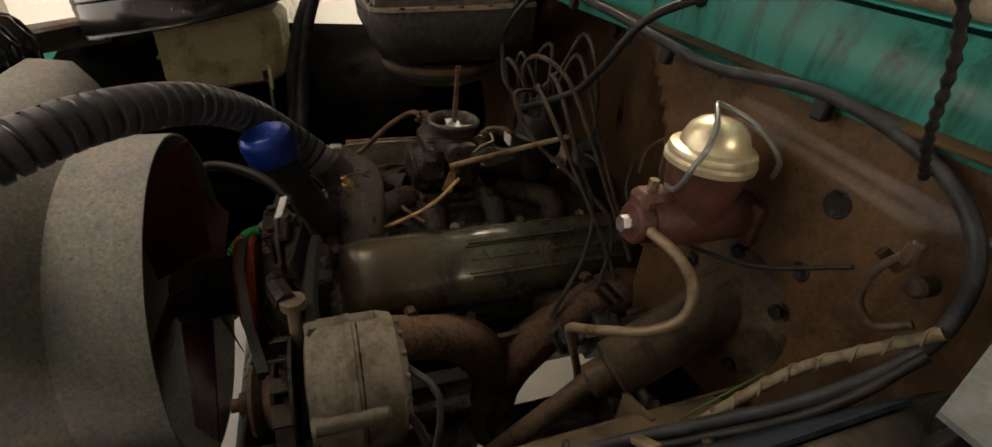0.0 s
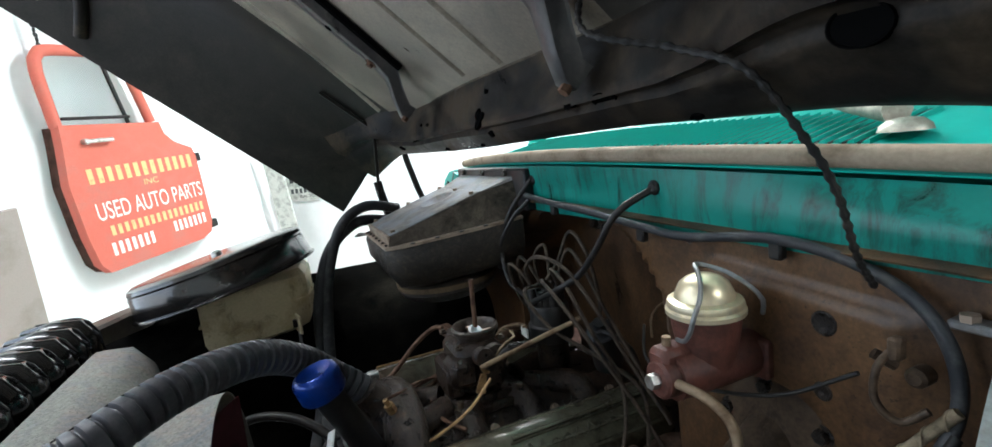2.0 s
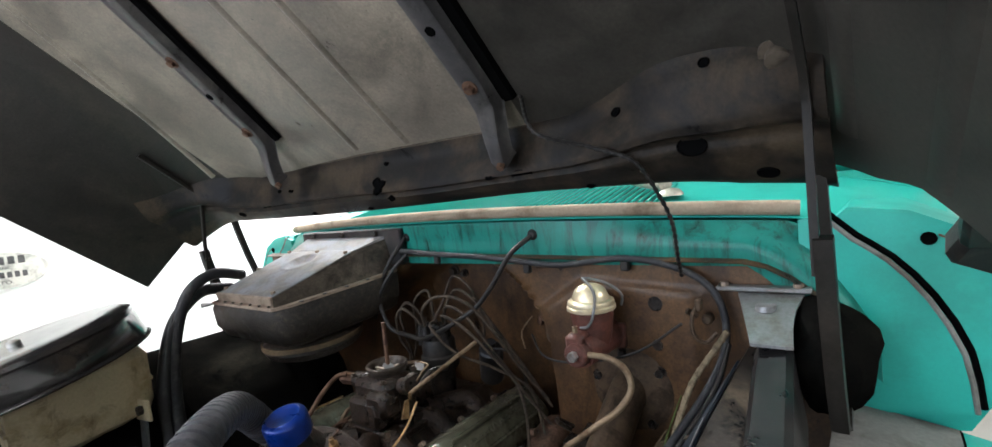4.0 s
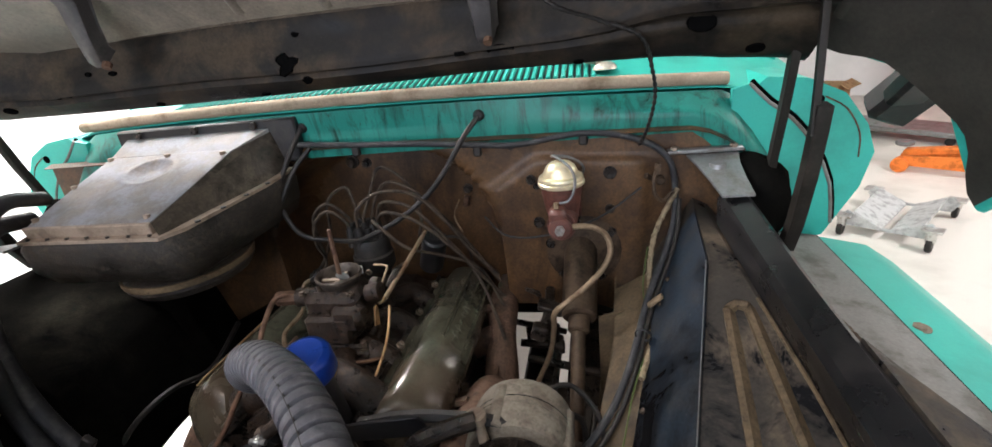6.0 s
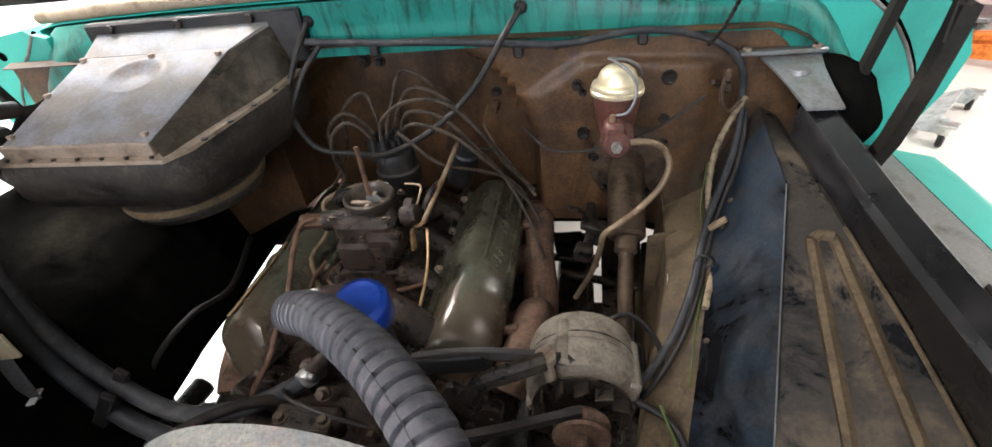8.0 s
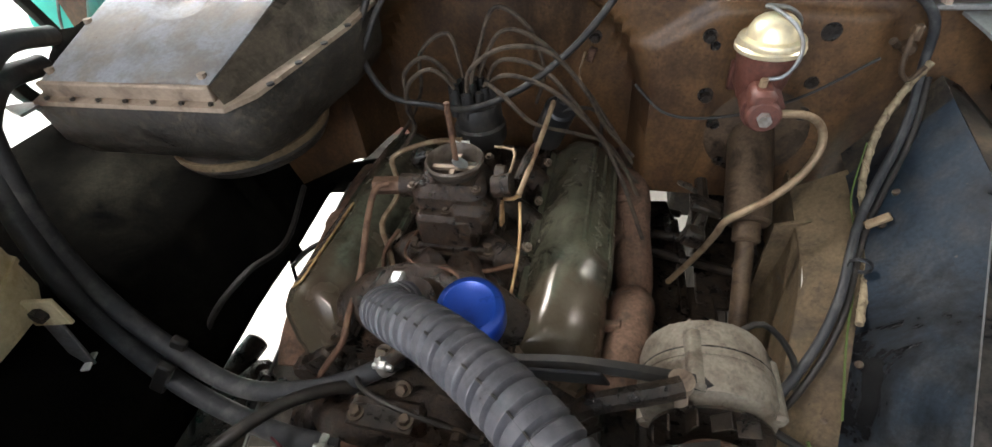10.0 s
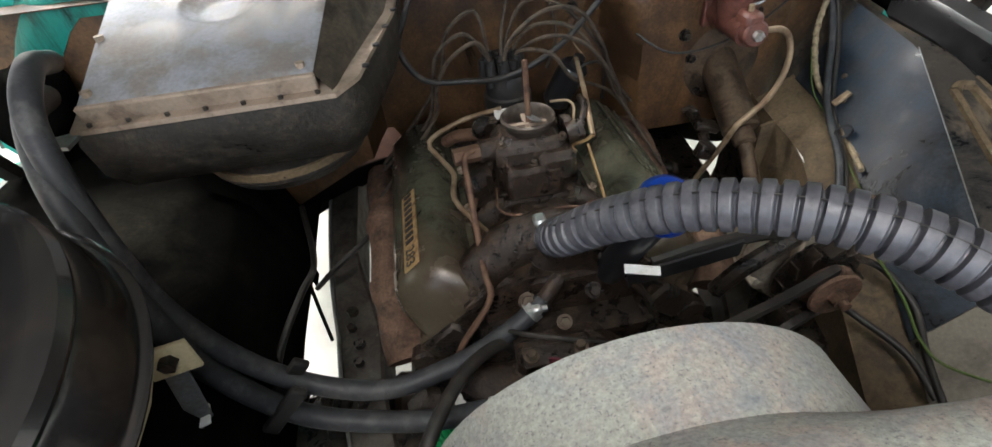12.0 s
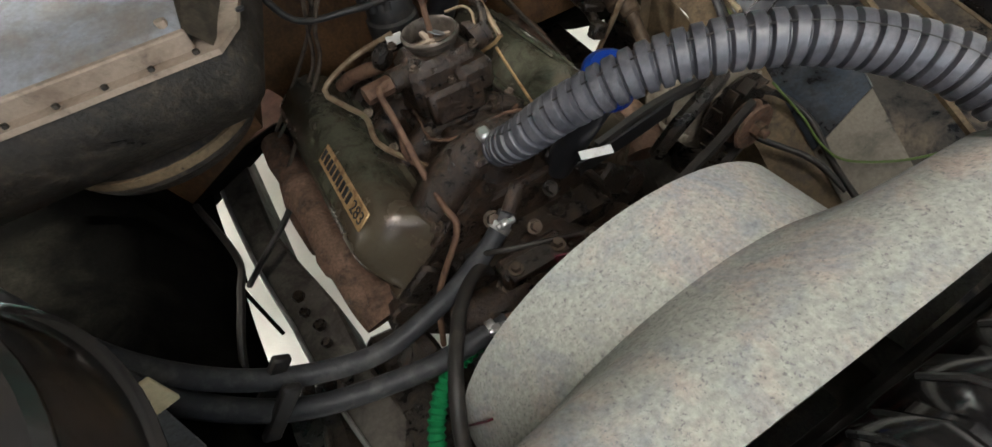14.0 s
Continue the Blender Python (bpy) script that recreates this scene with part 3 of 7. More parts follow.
# the red truck door, hung flat on the wall: q runs along the door from its lock edge to its hinges, w up, n out from the wall
def hung_door():
    o = v3((0.0, 0.0, 0.0))
    d = thing("truck_door", o, "faded red pickup door with painted lettering, hung on chains", "truck door")

    def at(q, w, n=0.0):
        return v3((q, -n, w))

    def shell(poly, depth, n0):
        return Shape().prism(poly, at(0, 0, n0), (1, 0, 0), (0, 0, 1), (0, -1, 0), depth)

    skin = [(0.0, 0.05), (0.04, 0.0), (0.64, 0.0), (0.72, 0.03), (0.745, 0.10), (0.75, 0.50), (0.735, 0.55), (0.62, 0.60), (0.57, 0.65), (0.555, 0.715), (0.01, 0.73), (0.0, 0.64), (-0.03, 0.45), (-0.02, 0.2)]
    piece("door_skin", shell(skin, 0.05, -0.02), DOORRED, d, "faded red sheet-metal skin")
    piece("door_shell", shell([(x * 0.985 + 0.006, z * 0.985 + 0.006) for x, z in skin], 0.10, -0.121), DOORDARK, d, "dark inner door shell")
    frame_line = [at(0.02, 0.72), at(0.015, 0.98), at(0.04, 1.05), at(0.10, 1.075), at(0.38, 1.075), at(0.45, 1.05), at(0.48, 0.95), at(0.53, 0.72)]
    piece("window_frame", Shape().tube(frame_line, 0.026, 10, 0.03), DOORRED, d, "red window frame")
    piece("division_bar", Shape().tube([at(0.33, 1.06, 0.005), at(0.39, 0.72, 0.005)], 0.010, 8), RUBBER, d, "black window division bar")
    piece("sill_bar", Shape().tube([at(0.05, 0.76, 0.01), at(0.4, 0.755, 0.01)], 0.008, 8), RUBBER, d)
    piece("window_pane", Shape().prism([(0.03, 0.72), (0.03, 1.05), (0.44, 1.05), (0.51, 0.72)], at(0, 0, -0.008), (1, 0, 0), (0, 0, 1), (0, -1, 0), 0.004), DOORGLASS, d, "clear door glass")
    piece("door_handle", Shape().box(at(0.16, 0.645, 0.055), (0.15, 0.02, 0.02), bevel=0.006).cyl(at(0.10, 0.645, 0.03), at(0.10, 0.645, 0.055), 0.014, n=12), BARE, d, "worn chrome handle")
    for z in (0.49, 0.07):
        piece("hinge", Shape().box(at(0.772, z, 0.0), (0.05, 0.04, 0.05), bevel=0.004), RUBBER, d)
    m = Matrix(((1, 0, 0, 0), (0, 0, -1, -0.0308), (0, 1, 0, 0), (0, 0, 0, 1)))

    def line(text, q, w, size, material, width):
        words(text, size, material, m @ Matrix.Translation((q, w, 0)), d, "lettering", width)

    def bars(q, w, width, hgt, n, material):
        k = width / n
        for i in range(n):
            piece("lettering_bar", Shape().box(at(q - width / 2 + k * (i + 0.5), w + hgt / 2, 0.0305), (k * 0.55, 0.0015, hgt), bevel=0.0004), material, d)

    bars(0.385, 0.44, 0.66, 0.075, 13, PALEYELLOW)
    line("INC", 0.40, 0.39, 0.045, PALEYELLOW, 0.09)
    line("USED AUTO PARTS", 0.39, 0.26, 0.125, LETTERWHITE, 0.67)
    bars(0.40, 0.175, 0.62, 0.05, 16, PALEYELLOW)
    bars(0.20, 0.075, 0.26, 0.065, 7, LETTERWHITE)
    bars(0.58, 0.095, 0.25, 0.06, 7, LETTERWHITE)
    for q in (0.08, 0.42):
        c = Shape()
        for i in range(14):
            c.lathe(at(q, 1.10 + i * 0.021, -0.02), (1, 0, 0.0) if i % 2 else (0, 1, 0), [(0.009, -0.002), (0.012, 0), (0.009, 0.002)], 8)
        piece("chain", c, RUBBER, d, "dark steel hanging chain")
    d.matrix_world = ROOM @ Matrix.Translation((-1.215, -2.06, 0.86)) @ Matrix.Rotation(math.pi, 4, "Z") @ Matrix.Rotation(radians(-4.5), 4, "Y")


hung_door()

# an oval lettered sign on the other wall, unreadable from here
SB, SZ = -1.86, 1.12
sign = thing("oval_sign", (X0, SB, SZ), "pale oval painted sign with dark lettering on the wall", "sign")
piece("sign_plate", Shape().rings([[(X0 + x, SB + 0.25 * math.cos(a), SZ + 0.11 * math.sin(a)) for a in np.linspace(0, 2 * math.pi, 40, endpoint=False)] for x in (0.0, 0.012)]), SIGNGREY, sign)
for z, w, n, hgt in ((0.035, 0.30, 6, 0.045), (-0.045, 0.30, 8, 0.035)):
    for i in range(n):
        piece("lettering_bar", Shape().box((X0 + 0.0135, SB - w / 2 + w / n * (i + 0.5), SZ + z + hgt / 2), (0.0015, w / n * 0.66, hgt), bevel=0.0004), LETTERDARK, sign)
face = Matrix(((0, 0, 1, X0 + 0.0132), (1, 0, 0, SB), (0, 1, 0, SZ), (0, 0, 0, 1)))
lift = Matrix.Translation(-Vector((X0, SB, SZ)))
words("& CO. INC.", 0.026, LETTERDARK, lift @ face @ Matrix.Translation((0, 0.004, 0)), sign, "lettering", 0.15)
words("BALTO.", 0.030, LETTERDARK, lift @ face @ Matrix.Translation((0, -0.083, 0)), sign, "lettering", 0.14)
turned(sign)
turned(solid("pry_bar", Shape().tube([(X0 + 0.14, -2.05, 0.0), (X0 + 0.12, -2.02, 0.75), (X0 + 0.10, -1.99, 0.98), (X0 + 0.10, -2.06, 1.05), (X0 + 0.10, -2.08, 1.13)], 0.014, 8, 0.05), LINE, "rusty bent iron bar leaning on the white wall", "iron bar"))
turned(solid("wall_board", Shape().box((X0 + 0.17, -1.95, 0.72), (0.018, 0.14, 1.45), (0, 8, 0), bevel=0.002), SIGNGREY, "narrow pale board leaning against the wall", "board"))
turned(solid("sheet_panel", Shape().box((-0.62, Y0 + 0.10, 0.62), (0.62, 0.02, 1.2), (-8, 6, 0), bevel=0.003), PANELGREY, "grey-brown sheet leaning against the wall", "panel"))


def wheel_dolly(x, y, turn):
    at = v3((0, 0, 0))
    d = thing("wheel_dolly", at, "pale grey painted steel car dolly on four casters", "wheel dolly", "car dollies")

    def w(px, py, pz):
        return v3((px, py, pz))

    for s in (-1, 1):
        piece("side_plate", Shape().rings([[w(s * 0.16, y0, 0.115), w(s * 0.16, y0, 0.135), w(s * 0.02, y0, 0.06), w(s * 0.02, y0, 0.05)] for y0 in (-0.24, 0.24)]), DOLLYGREY, d)
        piece("end_plate", Shape().prism([(-0.19, 0.05), (-0.22, 0.10), (-0.19, 0.14), (-0.02, 0.065), (0.02, 0.065), (0.19, 0.14), (0.22, 0.10), (0.19, 0.05)], (0, s * 0.24, 0), (1, 0, 0), (0, 0, 1), (0, 1, 0), 0.01), DOLLYGREY, d)
        for t in (-1, 1):
            fork = piece("caster", Shape().cyl(w(s * 0.20, t * 0.29, 0.06), w(s * 0.20, t * 0.29, 0.11), 0.024, n=12).box(w(s * 0.20, t * 0.27, 0.115), (0.09, 0.08, 0.012), bevel=0.003), BARE, d)
            piece("wheel", Shape().cyl(w(s * 0.20 - 0.014, t * 0.29, 0.04), w(s * 0.20 + 0.014, t * 0.29, 0.04), 0.04, n=16, edge=0.006), RUBBER, fork)
    d.matrix_world = Matrix.Translation((x, y, 0)) @ Matrix.Rotation(radians(turn), 4, "Z")


wheel_dolly(2.17, 2.50, 140)


def floor_jack():
    at = v3((0, 0, 0))
    j = thing("floor_jack", at, "low orange trolley jack on the pale floor", "floor jack")
    for s in (-0.13, 0.13):
        piece("side_beam", Shape().prism([(0, 0.05), (0.55, 0.05), (0.6, 0.10), (0.5, 0.15), (0.05, 0.12)], at + v3((0, s, 0)), (1, 0, 0), (0, 0, 1), (0, 1, 0), 0.02), JACKORANGE, j)
        for x in (0.04, 0.54):
            piece("wheel", Shape().cyl(at + v3((x, s - 0.03, 0.055)), at + v3((x, s + 0.05, 0.055)), 0.055, n=16, edge=0.006), JACKORANGE, j)
    piece("lift_arm", Shape().box(at + v3((0.25, 0.01, 0.15)), (0.45, 0.1, 0.05), (0, -8, 0), 0.01), JACKORANGE, j)
    piece("saddle", Shape().cyl(at + v3((0.02, 0.01, 0.17)), at + v3((0.02, 0.01, 0.2)), 0.06, n=18, edge=0.006), BRKT, j)
    j.matrix_world = Matrix.Translation((2.72, 3.62, 0)) @ Matrix.Rotation(radians(-40), 4, "Z")


floor_jack()
cab = thing("tool_cabinet", (0, 0, 0), "bright red rolling tool cabinet with drawers", "tool cabinet")
piece("body", Shape().box((0, 0, 0.5), (0.9, 0.5, 0.8), bevel=0.012), TOOLRED, cab)
for z in (0.2, 0.4, 0.58, 0.74):
    dr = piece("drawer", Shape().box((0, -0.258, z), (0.8, 0.016, 0.14), bevel=0.004), TOOLRED, cab)
    piece("drawer_pull", Shape().box((0, -0.27, z + 0.05), (0.78, 0.012, 0.014), bevel=0.003), BARE, dr, "chrome pull")
for x in (-0.38, 0.38):
    for y in (-0.18, 0.18):
        piece("wheel", Shape().cyl((x - 0.02, y, 0.05), (x + 0.02, y, 0.05), 0.05, n=14), RUBBER, cab)
cab.matrix_world = Matrix.Translation((4.35, 5.95, 0)) @ Matrix.Rotation(radians(-30), 4, "Z")
for x, y, t in ((2.35, 4.15, 20), (3.1, 5.9, 50)):
    bx = solid("cardboard_box", Shape().box((0, 0, 0.15), (0.42, 0.34, 0.3), bevel=0.004).box((0.0, -0.22, 0.30), (0.40, 0.12, 0.006), (30, 0, 0), 0.001), CARDBOARD, "open brown cardboard box on the floor", "box", group="cardboard boxes")
    bx.matrix_world = Matrix.Translation((x, y, 0)) @ Matrix.Rotation(radians(t), 4, "Z")
cr = thing("creeper", (0, 0, 0), "grey padded mechanic's creeper on casters", "creeper")
piece("pad", Shape().box((0, 0, 0.10), (0.95, 0.42, 0.045), bevel=0.018), BRKT, cr)
for x in (-0.36, 0.36):
    for y in (-0.13, 0.13):
        piece("caster", Shape().cyl((x, y - 0.015, 0.035), (x, y + 0.015, 0.035), 0.035, n=12).cyl((x, y, 0.035), (x, y, 0.09), 0.012, n=8), RUBBER, cr)
cr.matrix_world = Matrix.Translation((3.2, 4.45, 0)) @ Matrix.Rotation(radians(-50), 4, "Z")

# ---- truck body ----
truck = thing("pickup_truck", (0, 0.4, 0), "teal vintage pickup truck with its hood propped open", "pickup truck")

# firewall: flat brown sheet with a deep hump-shaped recess behind the engine
def fire_top(x):
    return 1.150 - 0.02 * max(0.0, x) - 0.09 * max(0.0, (x - 0.62) / 0.14) ** 2


def fire_y(x, z):
    arch = ((abs(x) / 0.257) ** 2.4 + (max(0.0, z - 0.85) / 0.282) ** 2.4) ** (1 / 2.4)
    k = min(1.0, max(0.0, (1.05 - arch) / 0.11))
    y = 0.408 + 0.125 * k * k * (3 - 2 * k)
    # pressed panel behind the brake cylinder
    ridge = 1.029 + 0.66 * (x - 0.234) if x < 0.345 else 1.102 - 0.07 * (x - 0.345)
    e = min((ridge - z) / 0.012, (x - 0.245) / 0.016, (0.562 - x) / 0.016, 1.0)
    return y - 0.012 * max(0.0, e)


def fire(s, t):
    x = -0.80 + 1.56 * s
    low = float(np.interp(x, (-0.8, -0.5, -0.28, 0.22, 0.45, 0.6), (0.69, 0.69, 0.80, 0.775, 0.775, 0.72))) - 0.27 * max(0.0, 1.0 - (abs(x) / 0.22) ** 4)
    z = low + (fire_top(x) - low) * t
    return (x, fire_y(x, z), z)


fw = piece("firewall", Shape().sheet(fire, 120, 64, 0.002), FIREWALL, truck, "brown dirty firewall sheet", 60)
for x, z, r in ((0.486, 1.060, 0.013), (0.484, 0.987, 0.010), (0.345, 1.04, 0.007), (-0.10, 1.085, 0.010), (0.30, 1.118, 0.006)):
    y = fire_y(x, z)
    piece("grommet", Shape().lathe((x, y, z), (0, -1, 0), [(r, -0.001), (r, 0.0008), (r * 0.85, 0.0014), (r * 0.7, 0.0006)], 16), GREASE, fw)

# teal cowl: upright face, rolled top, louvred panel, sides
def seal_y(x):
    return 0.412 + 0.11 * x * x


def seal_z(x):
    return 1.236 - 0.045 * x * x - 0.012 * x


def cowl_top(x):
    return seal_z(x) - 0.018 - 0.12 * max(0.0, (abs(x) - 0.69) / 0.095) ** 1.6


def cowl_face(s, t):
    x = -0.79 + 1.58 * s
    zt = cowl_top(x)
    low = 1.125 - 0.16 * max(0.0, (abs(x) - 0.64) / 0.15)
    z = low + (zt - low) * t
    y = 0.406 + (seal_y(x) - 0.424) * max(0.0, t - 0.55) / 0.45 - 0.004 * math.sin(math.pi * t)
    return (x, y, z)


cowl = piece("cowl_face", Shape().sheet(cowl_face, 60, 10, 0.0015), TEAL_STREAK, truck, "stained, darker teal upright cowl panel", 50)
piece("firewall_ledge", Shape().sheet(lambda s, t: (-0.80 + 1.52 * s, 0.412 - 0.022 * t, 1.150 - 0.02 * max(0.0, -0.8 + 1.52 * s) - 0.09 * max(0.0, (-0.8 + 1.52 * s - 0.62) / 0.14) ** 2 - 0.006 * t), 50, 3, 0.002), FIREWALL, truck)
piece("cowl_seal", Shape().tube([(x, seal_y(x), seal_z(x)) for x in np.linspace(-0.74, 0.70, 13)], 0.012, 12, 0.03), SEAL, truck, "weathered beige rubber hood seal")


def cowl_panel(s, t):
    x = -0.88 + 1.76 * s
    y = seal_y(x) - 0.008 + 0.33 * t
    e = max(0.0, (abs(x) - 0.66) / 0.22)
    z = seal_z(x) - 0.013 + 0.052 * math.sin(0.5 * math.pi * t) - 0.045 * e * e * (1 - 0.4 * t)
    return (x, y, z)


top = piece("cowl_top", Shape().sheet(cowl_panel, 60, 12, 0.002), TEAL, truck, "teal cowl top with light put into its paint", 50)
for i in range(66):
    x = -0.50 + i * 0.0148
    s = (x + 0.88) / 1.76
    a, b = v3(cowl_panel(s, 0.22)), v3(cowl_panel(s, 0.62))
    lou = Shape().rings([[a + v3((-0.0045, 0, -0.001)), a + v3((-0.002, 0, 0.004)), a + v3((0.0035, 0, 0.0055)), a + v3((0.0045, 0, 0.0))], [b + v3((-0.0045, 0, -0.001)), b + v3((-0.002, 0, 0.004)), b + v3((0.0035, 0, 0.0055)), b + v3((0.0045, 0, 0.0))]])
    piece("louvre", lou, TEAL, top)
    piece("louvre_slot", Shape().box((a + b) / 2 + v3((-0.0072, 0, 0.0016)), (0.0042, np.linalg.norm(b - a), 0.002), (math.degrees(math.atan2(b[2] - a[2], b[1] - a[1])), 0, 0), 0.0005), BLACK, top, "dark louvre slot")
wip = piece("wiper_arm", Shape().tube([(0.36, 0.60, 1.272), (0.43, 0.56, 1.262), (0.475, 0.53, 1.258)], lambda w, n: 0.006 + 0.009 * w / n, 10), WIPER, truck, "silver wiper arm")
piece("wiper_pivot", Shape().lathe((0.485, 0.525, 1.236), (0, 0, 1), [(0.024, 0), (0.022, 0.006), (0.015, 0.012), (0.005, 0.014)], 22), WIPER, wip)
# windscreen base and cab front beyond
piece("windscreen", Shape().sheet(lambda s, t: (-0.74 + 1.48 * s, 0.76 + 0.20 * t, 1.26 + 0.55 * t), 4, 4, 0.005), DOORGLASS, truck, "cab windscreen")
piece("cab_front", Shape().sheet(lambda s, t: (-0.86 + 1.72 * s, 0.735, 1.245 - 0.25 * t), 6, 3, 0.01), TEAL, truck)
# Unseen cab, added to block a lamp and darken what the bracket reflects.
cab = piece("unseen_cab_roof", Shape().sheet(lambda s, t: (-0.80 + 1.6 * s, 0.93 + 1.0 * t, 1.81 + 0.05 * math.sin(math.pi * s) + 0.03 * math.sin(math.pi * t)), 16, 8, 0.03), TEAL, truck, "unseen teal cab roof, added to block lamplight")
piece("unseen_cab_rear", Shape().sheet(lambda s, t: (-0.80 + 1.6 * s, 1.90, 0.55 + 1.26 * t), 6, 6, 0.03), DOORDARK, truck, "unseen dark cab rear panel")
piece("unseen_cab_floor", Shape().box((0, 1.30, 0.60), (1.6, 1.2, 0.04), bevel=0.01), DOORDARK, truck, "unseen dark cab floor")
piece("seat", Shape().box((0, 1.55, 0.82), (1.4, 0.5, 0.16), bevel=0.05).box((0, 1.78, 1.10), (1.4, 0.16, 0.5), (-10, 0, 0), 0.06), DOORDARK, truck, "unseen dark bench seat")
for sx in (-1, 1):
    piece("unseen_cab_side", Shape().box((sx * 0.83, 1.33, 0.92), (0.05, 1.15, 0.70), bevel=0.02).box((sx * 0.80, 1.85, 1.54), (0.06, 0.12, 0.58), bevel=0.02), TEAL, truck, "unseen teal cab side")
    piece("windscreen_pillar", Shape().tube([(sx * 0.76, 0.75, 1.25), (sx * 0.77, 0.85, 1.47), (sx * 0.78, 0.97, 1.82)], 0.03, 10), TEAL, truck)
# cowl sides, right and left, each with a curved seam
for sx in (1, -1):
    poly = [(0.70, 0.87), (0.88, 0.90), (0.905, 0.945), (0.932, 0.994), (0.947, 1.058), (0.930, 1.109), (0.888, 1.167), (0.827, 1.197), (0.76, 1.205), (0.70, 1.15)]
    side = piece("cowl_side", Shape().prism([(sx * a, b) for a, b in poly], (0, 0.440, 0), (1, 0, 0), (0, 0, 1), (0, 1, 0), 0.30), TEAL, truck, "teal cowl side", 30)
    seam = [(0.731, 1.198), (0.766, 1.162), (0.805, 1.131), (0.846, 1.079), (0.879, 1.007), (0.889, 0.93)]
    inner = [(sx * a, 0.427, b) for a, b in seam]
    piece("side_panel", Shape().prism([(sx * a, b) for a, b in seam] + [(sx * 0.70, 0.90), (sx * 0.70, 1.19)], (0, 0.426, 0), (1, 0, 0), (0, 0, 1), (0, 1, 0), 0.0135), TEAL, side, "inner teal cowl side panel", 30)
    piece("seam", Shape().tube([(x * 1.004, 0.4385, z + 0.003) for x, y, z in inner], 0.0042, 8, 0.03), HOLE, side, "dark curved seam")
    piece("panel_lip", Shape().tube([(x * 0.996, y, z) for x, y, z in inner], 0.0035, 8, 0.03), FLANGEGREY, side, "worn pale panel lip")
    piece("hole", Shape().lathe((sx * 0.846, 0.4395, 1.158), (0, -1, 0), [(0.009, -0.001), (0.009, 0.0012), (0.006, 0.0004)], 16), HOLE, side, "dark drilled hole")
    piece("rust_line", Shape().tube([(sx * 0.856, 0.440, 1.163), (sx * 0.892, 0.440, 1.140), (sx * 0.918, 0.440, 1.095), (sx * 0.922, 0.440, 1.05)], 0.0016, 6, 0.012), RUSTLINE, side, "rusty chipped edge")

# fenders: rolled teal top with an inner flange
def fender(s, t, sx):
    y = 0.44 - 1.25 * s
    pts = [(0.80, 0.905), (0.862, 0.896), (0.872, 0.896), (0.90, 0.890), (0.96, 0.875), (1.01, 0.838), (1.035, 0.74), (1.04, 0.55)]
    k = t * (len(pts) - 1)
    i = min(int(k), len(pts) - 2)
    f = k - i
    x = pts[i][0] * (1 - f) + pts[i + 1][0] * f
    z = pts[i][1] * (1 - f) + pts[i + 1][1] * f
    return (sx * x, y, z - 0.015 * s)


for sx in (1, -1):
    fd = piece("fender", Shape().sheet(lambda s, t: fender(s, t, sx), 20, 28, 0.002), TEAL, truck, "teal rolled front fender", 50)
    piece("fender_flange", Shape().sheet(lambda s, t: (sx * (0.735 + 0.133 * t), 0.43 - 1.2 * s, 0.925 - 0.022 * t - 0.015 * s), 10, 4, 0.002), FLANGEGREY, fd, "dusty grey inner flange")
    piece("fender_gap", Shape().tube([(sx * 0.8665, 0.43, 0.8995), (sx * 0.8665, -0.77, 0.8845)], 0.0042, 6, 0.3), HOLE, fd, "dark gap along the fender")
    for y in (0.144, -0.2):
        piece("bolt", Shape().cyl((sx * 0.892, y, 0.876), (sx * 0.892, y, 0.892), 0.009, n=6).cyl((sx * 0.892, y, 0.878), (sx * 0.892, y, 0.8885), 0.014, n=14), FLANGE, fd)

# hood: crowned sheet hinged above the cowl, raised in front
HOOD = v3((0, 0.199, 1.467))
HU, HN = unit((0, -0.755, 0.656)), unit((0, -0.656, -0.755))
HW = 0.935


def hood_at(x, s, d=0.0):
    """A place on the hood's underside: x across, s along it from the rear, d below it. The hood sits slightly askew."""
    return HOOD + v3((x, 0.06 * x, -0.045 * x)) + HU * s + HN * d


def hood_drop(x):
    return 0.33 * (max(0.0, abs(x) - 0.55) / 0.40) ** 2.8 + 0.012 * (x / 0.5) ** 2


def hood_sheet(s, t):
    x = -HW + 2 * HW * s
    if x > 0:
        rear = float(np.interp(x, (0.72, 0.80, 0.83, 0.897, 0.907, 0.923, 0.935), (-0.168, -0.136, -0.105, -0.102, -0.114, -0.164, -0.172)))
    else:
        rear = -0.168 - 0.055 * max(0.0, (-x - 0.7) / 0.235)
    return hood_at(x, rear + (1.05 - rear) * t, hood_drop(x))


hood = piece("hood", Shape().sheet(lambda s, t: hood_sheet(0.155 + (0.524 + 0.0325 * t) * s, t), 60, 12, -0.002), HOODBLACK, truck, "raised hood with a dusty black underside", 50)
# Both flanks take the darker copies, so their shade is in the colour.
piece("hood_flank", Shape().sheet(lambda s, t: hood_sheet(0.155 * s, t), 30, 12, -0.002), HOODFLANK, hood, "turned-down hood flank, black with shade painted in", 50)
piece("hood_flank", Shape().sheet(lambda s, t: hood_sheet(0.679 + 0.0325 * t + (0.321 - 0.0325 * t) * s, t), 70, 12, -0.002), HOODSHADE, hood, "turned-down hood flank darkened to stand for shade", 50)
rows = []
for k in np.linspace(0.0, 1.0, 14):
    a = hood_at(0.934, -0.17 + 1.22 * k, hood_drop(0.934))
    rows.append([a + HN * q + v3((e, 0, 0)) for e, q in ((-0.003, -0.004), (-0.001, 0.006), (0.006, 0.010), (0.014, 0.006), (0.018, -0.004), (0.019, -0.03), (0.014, -0.055))])
piece("rolled_edge", Shape().rings(rows), TEAL, hood, "teal rolled hood edge", 60)
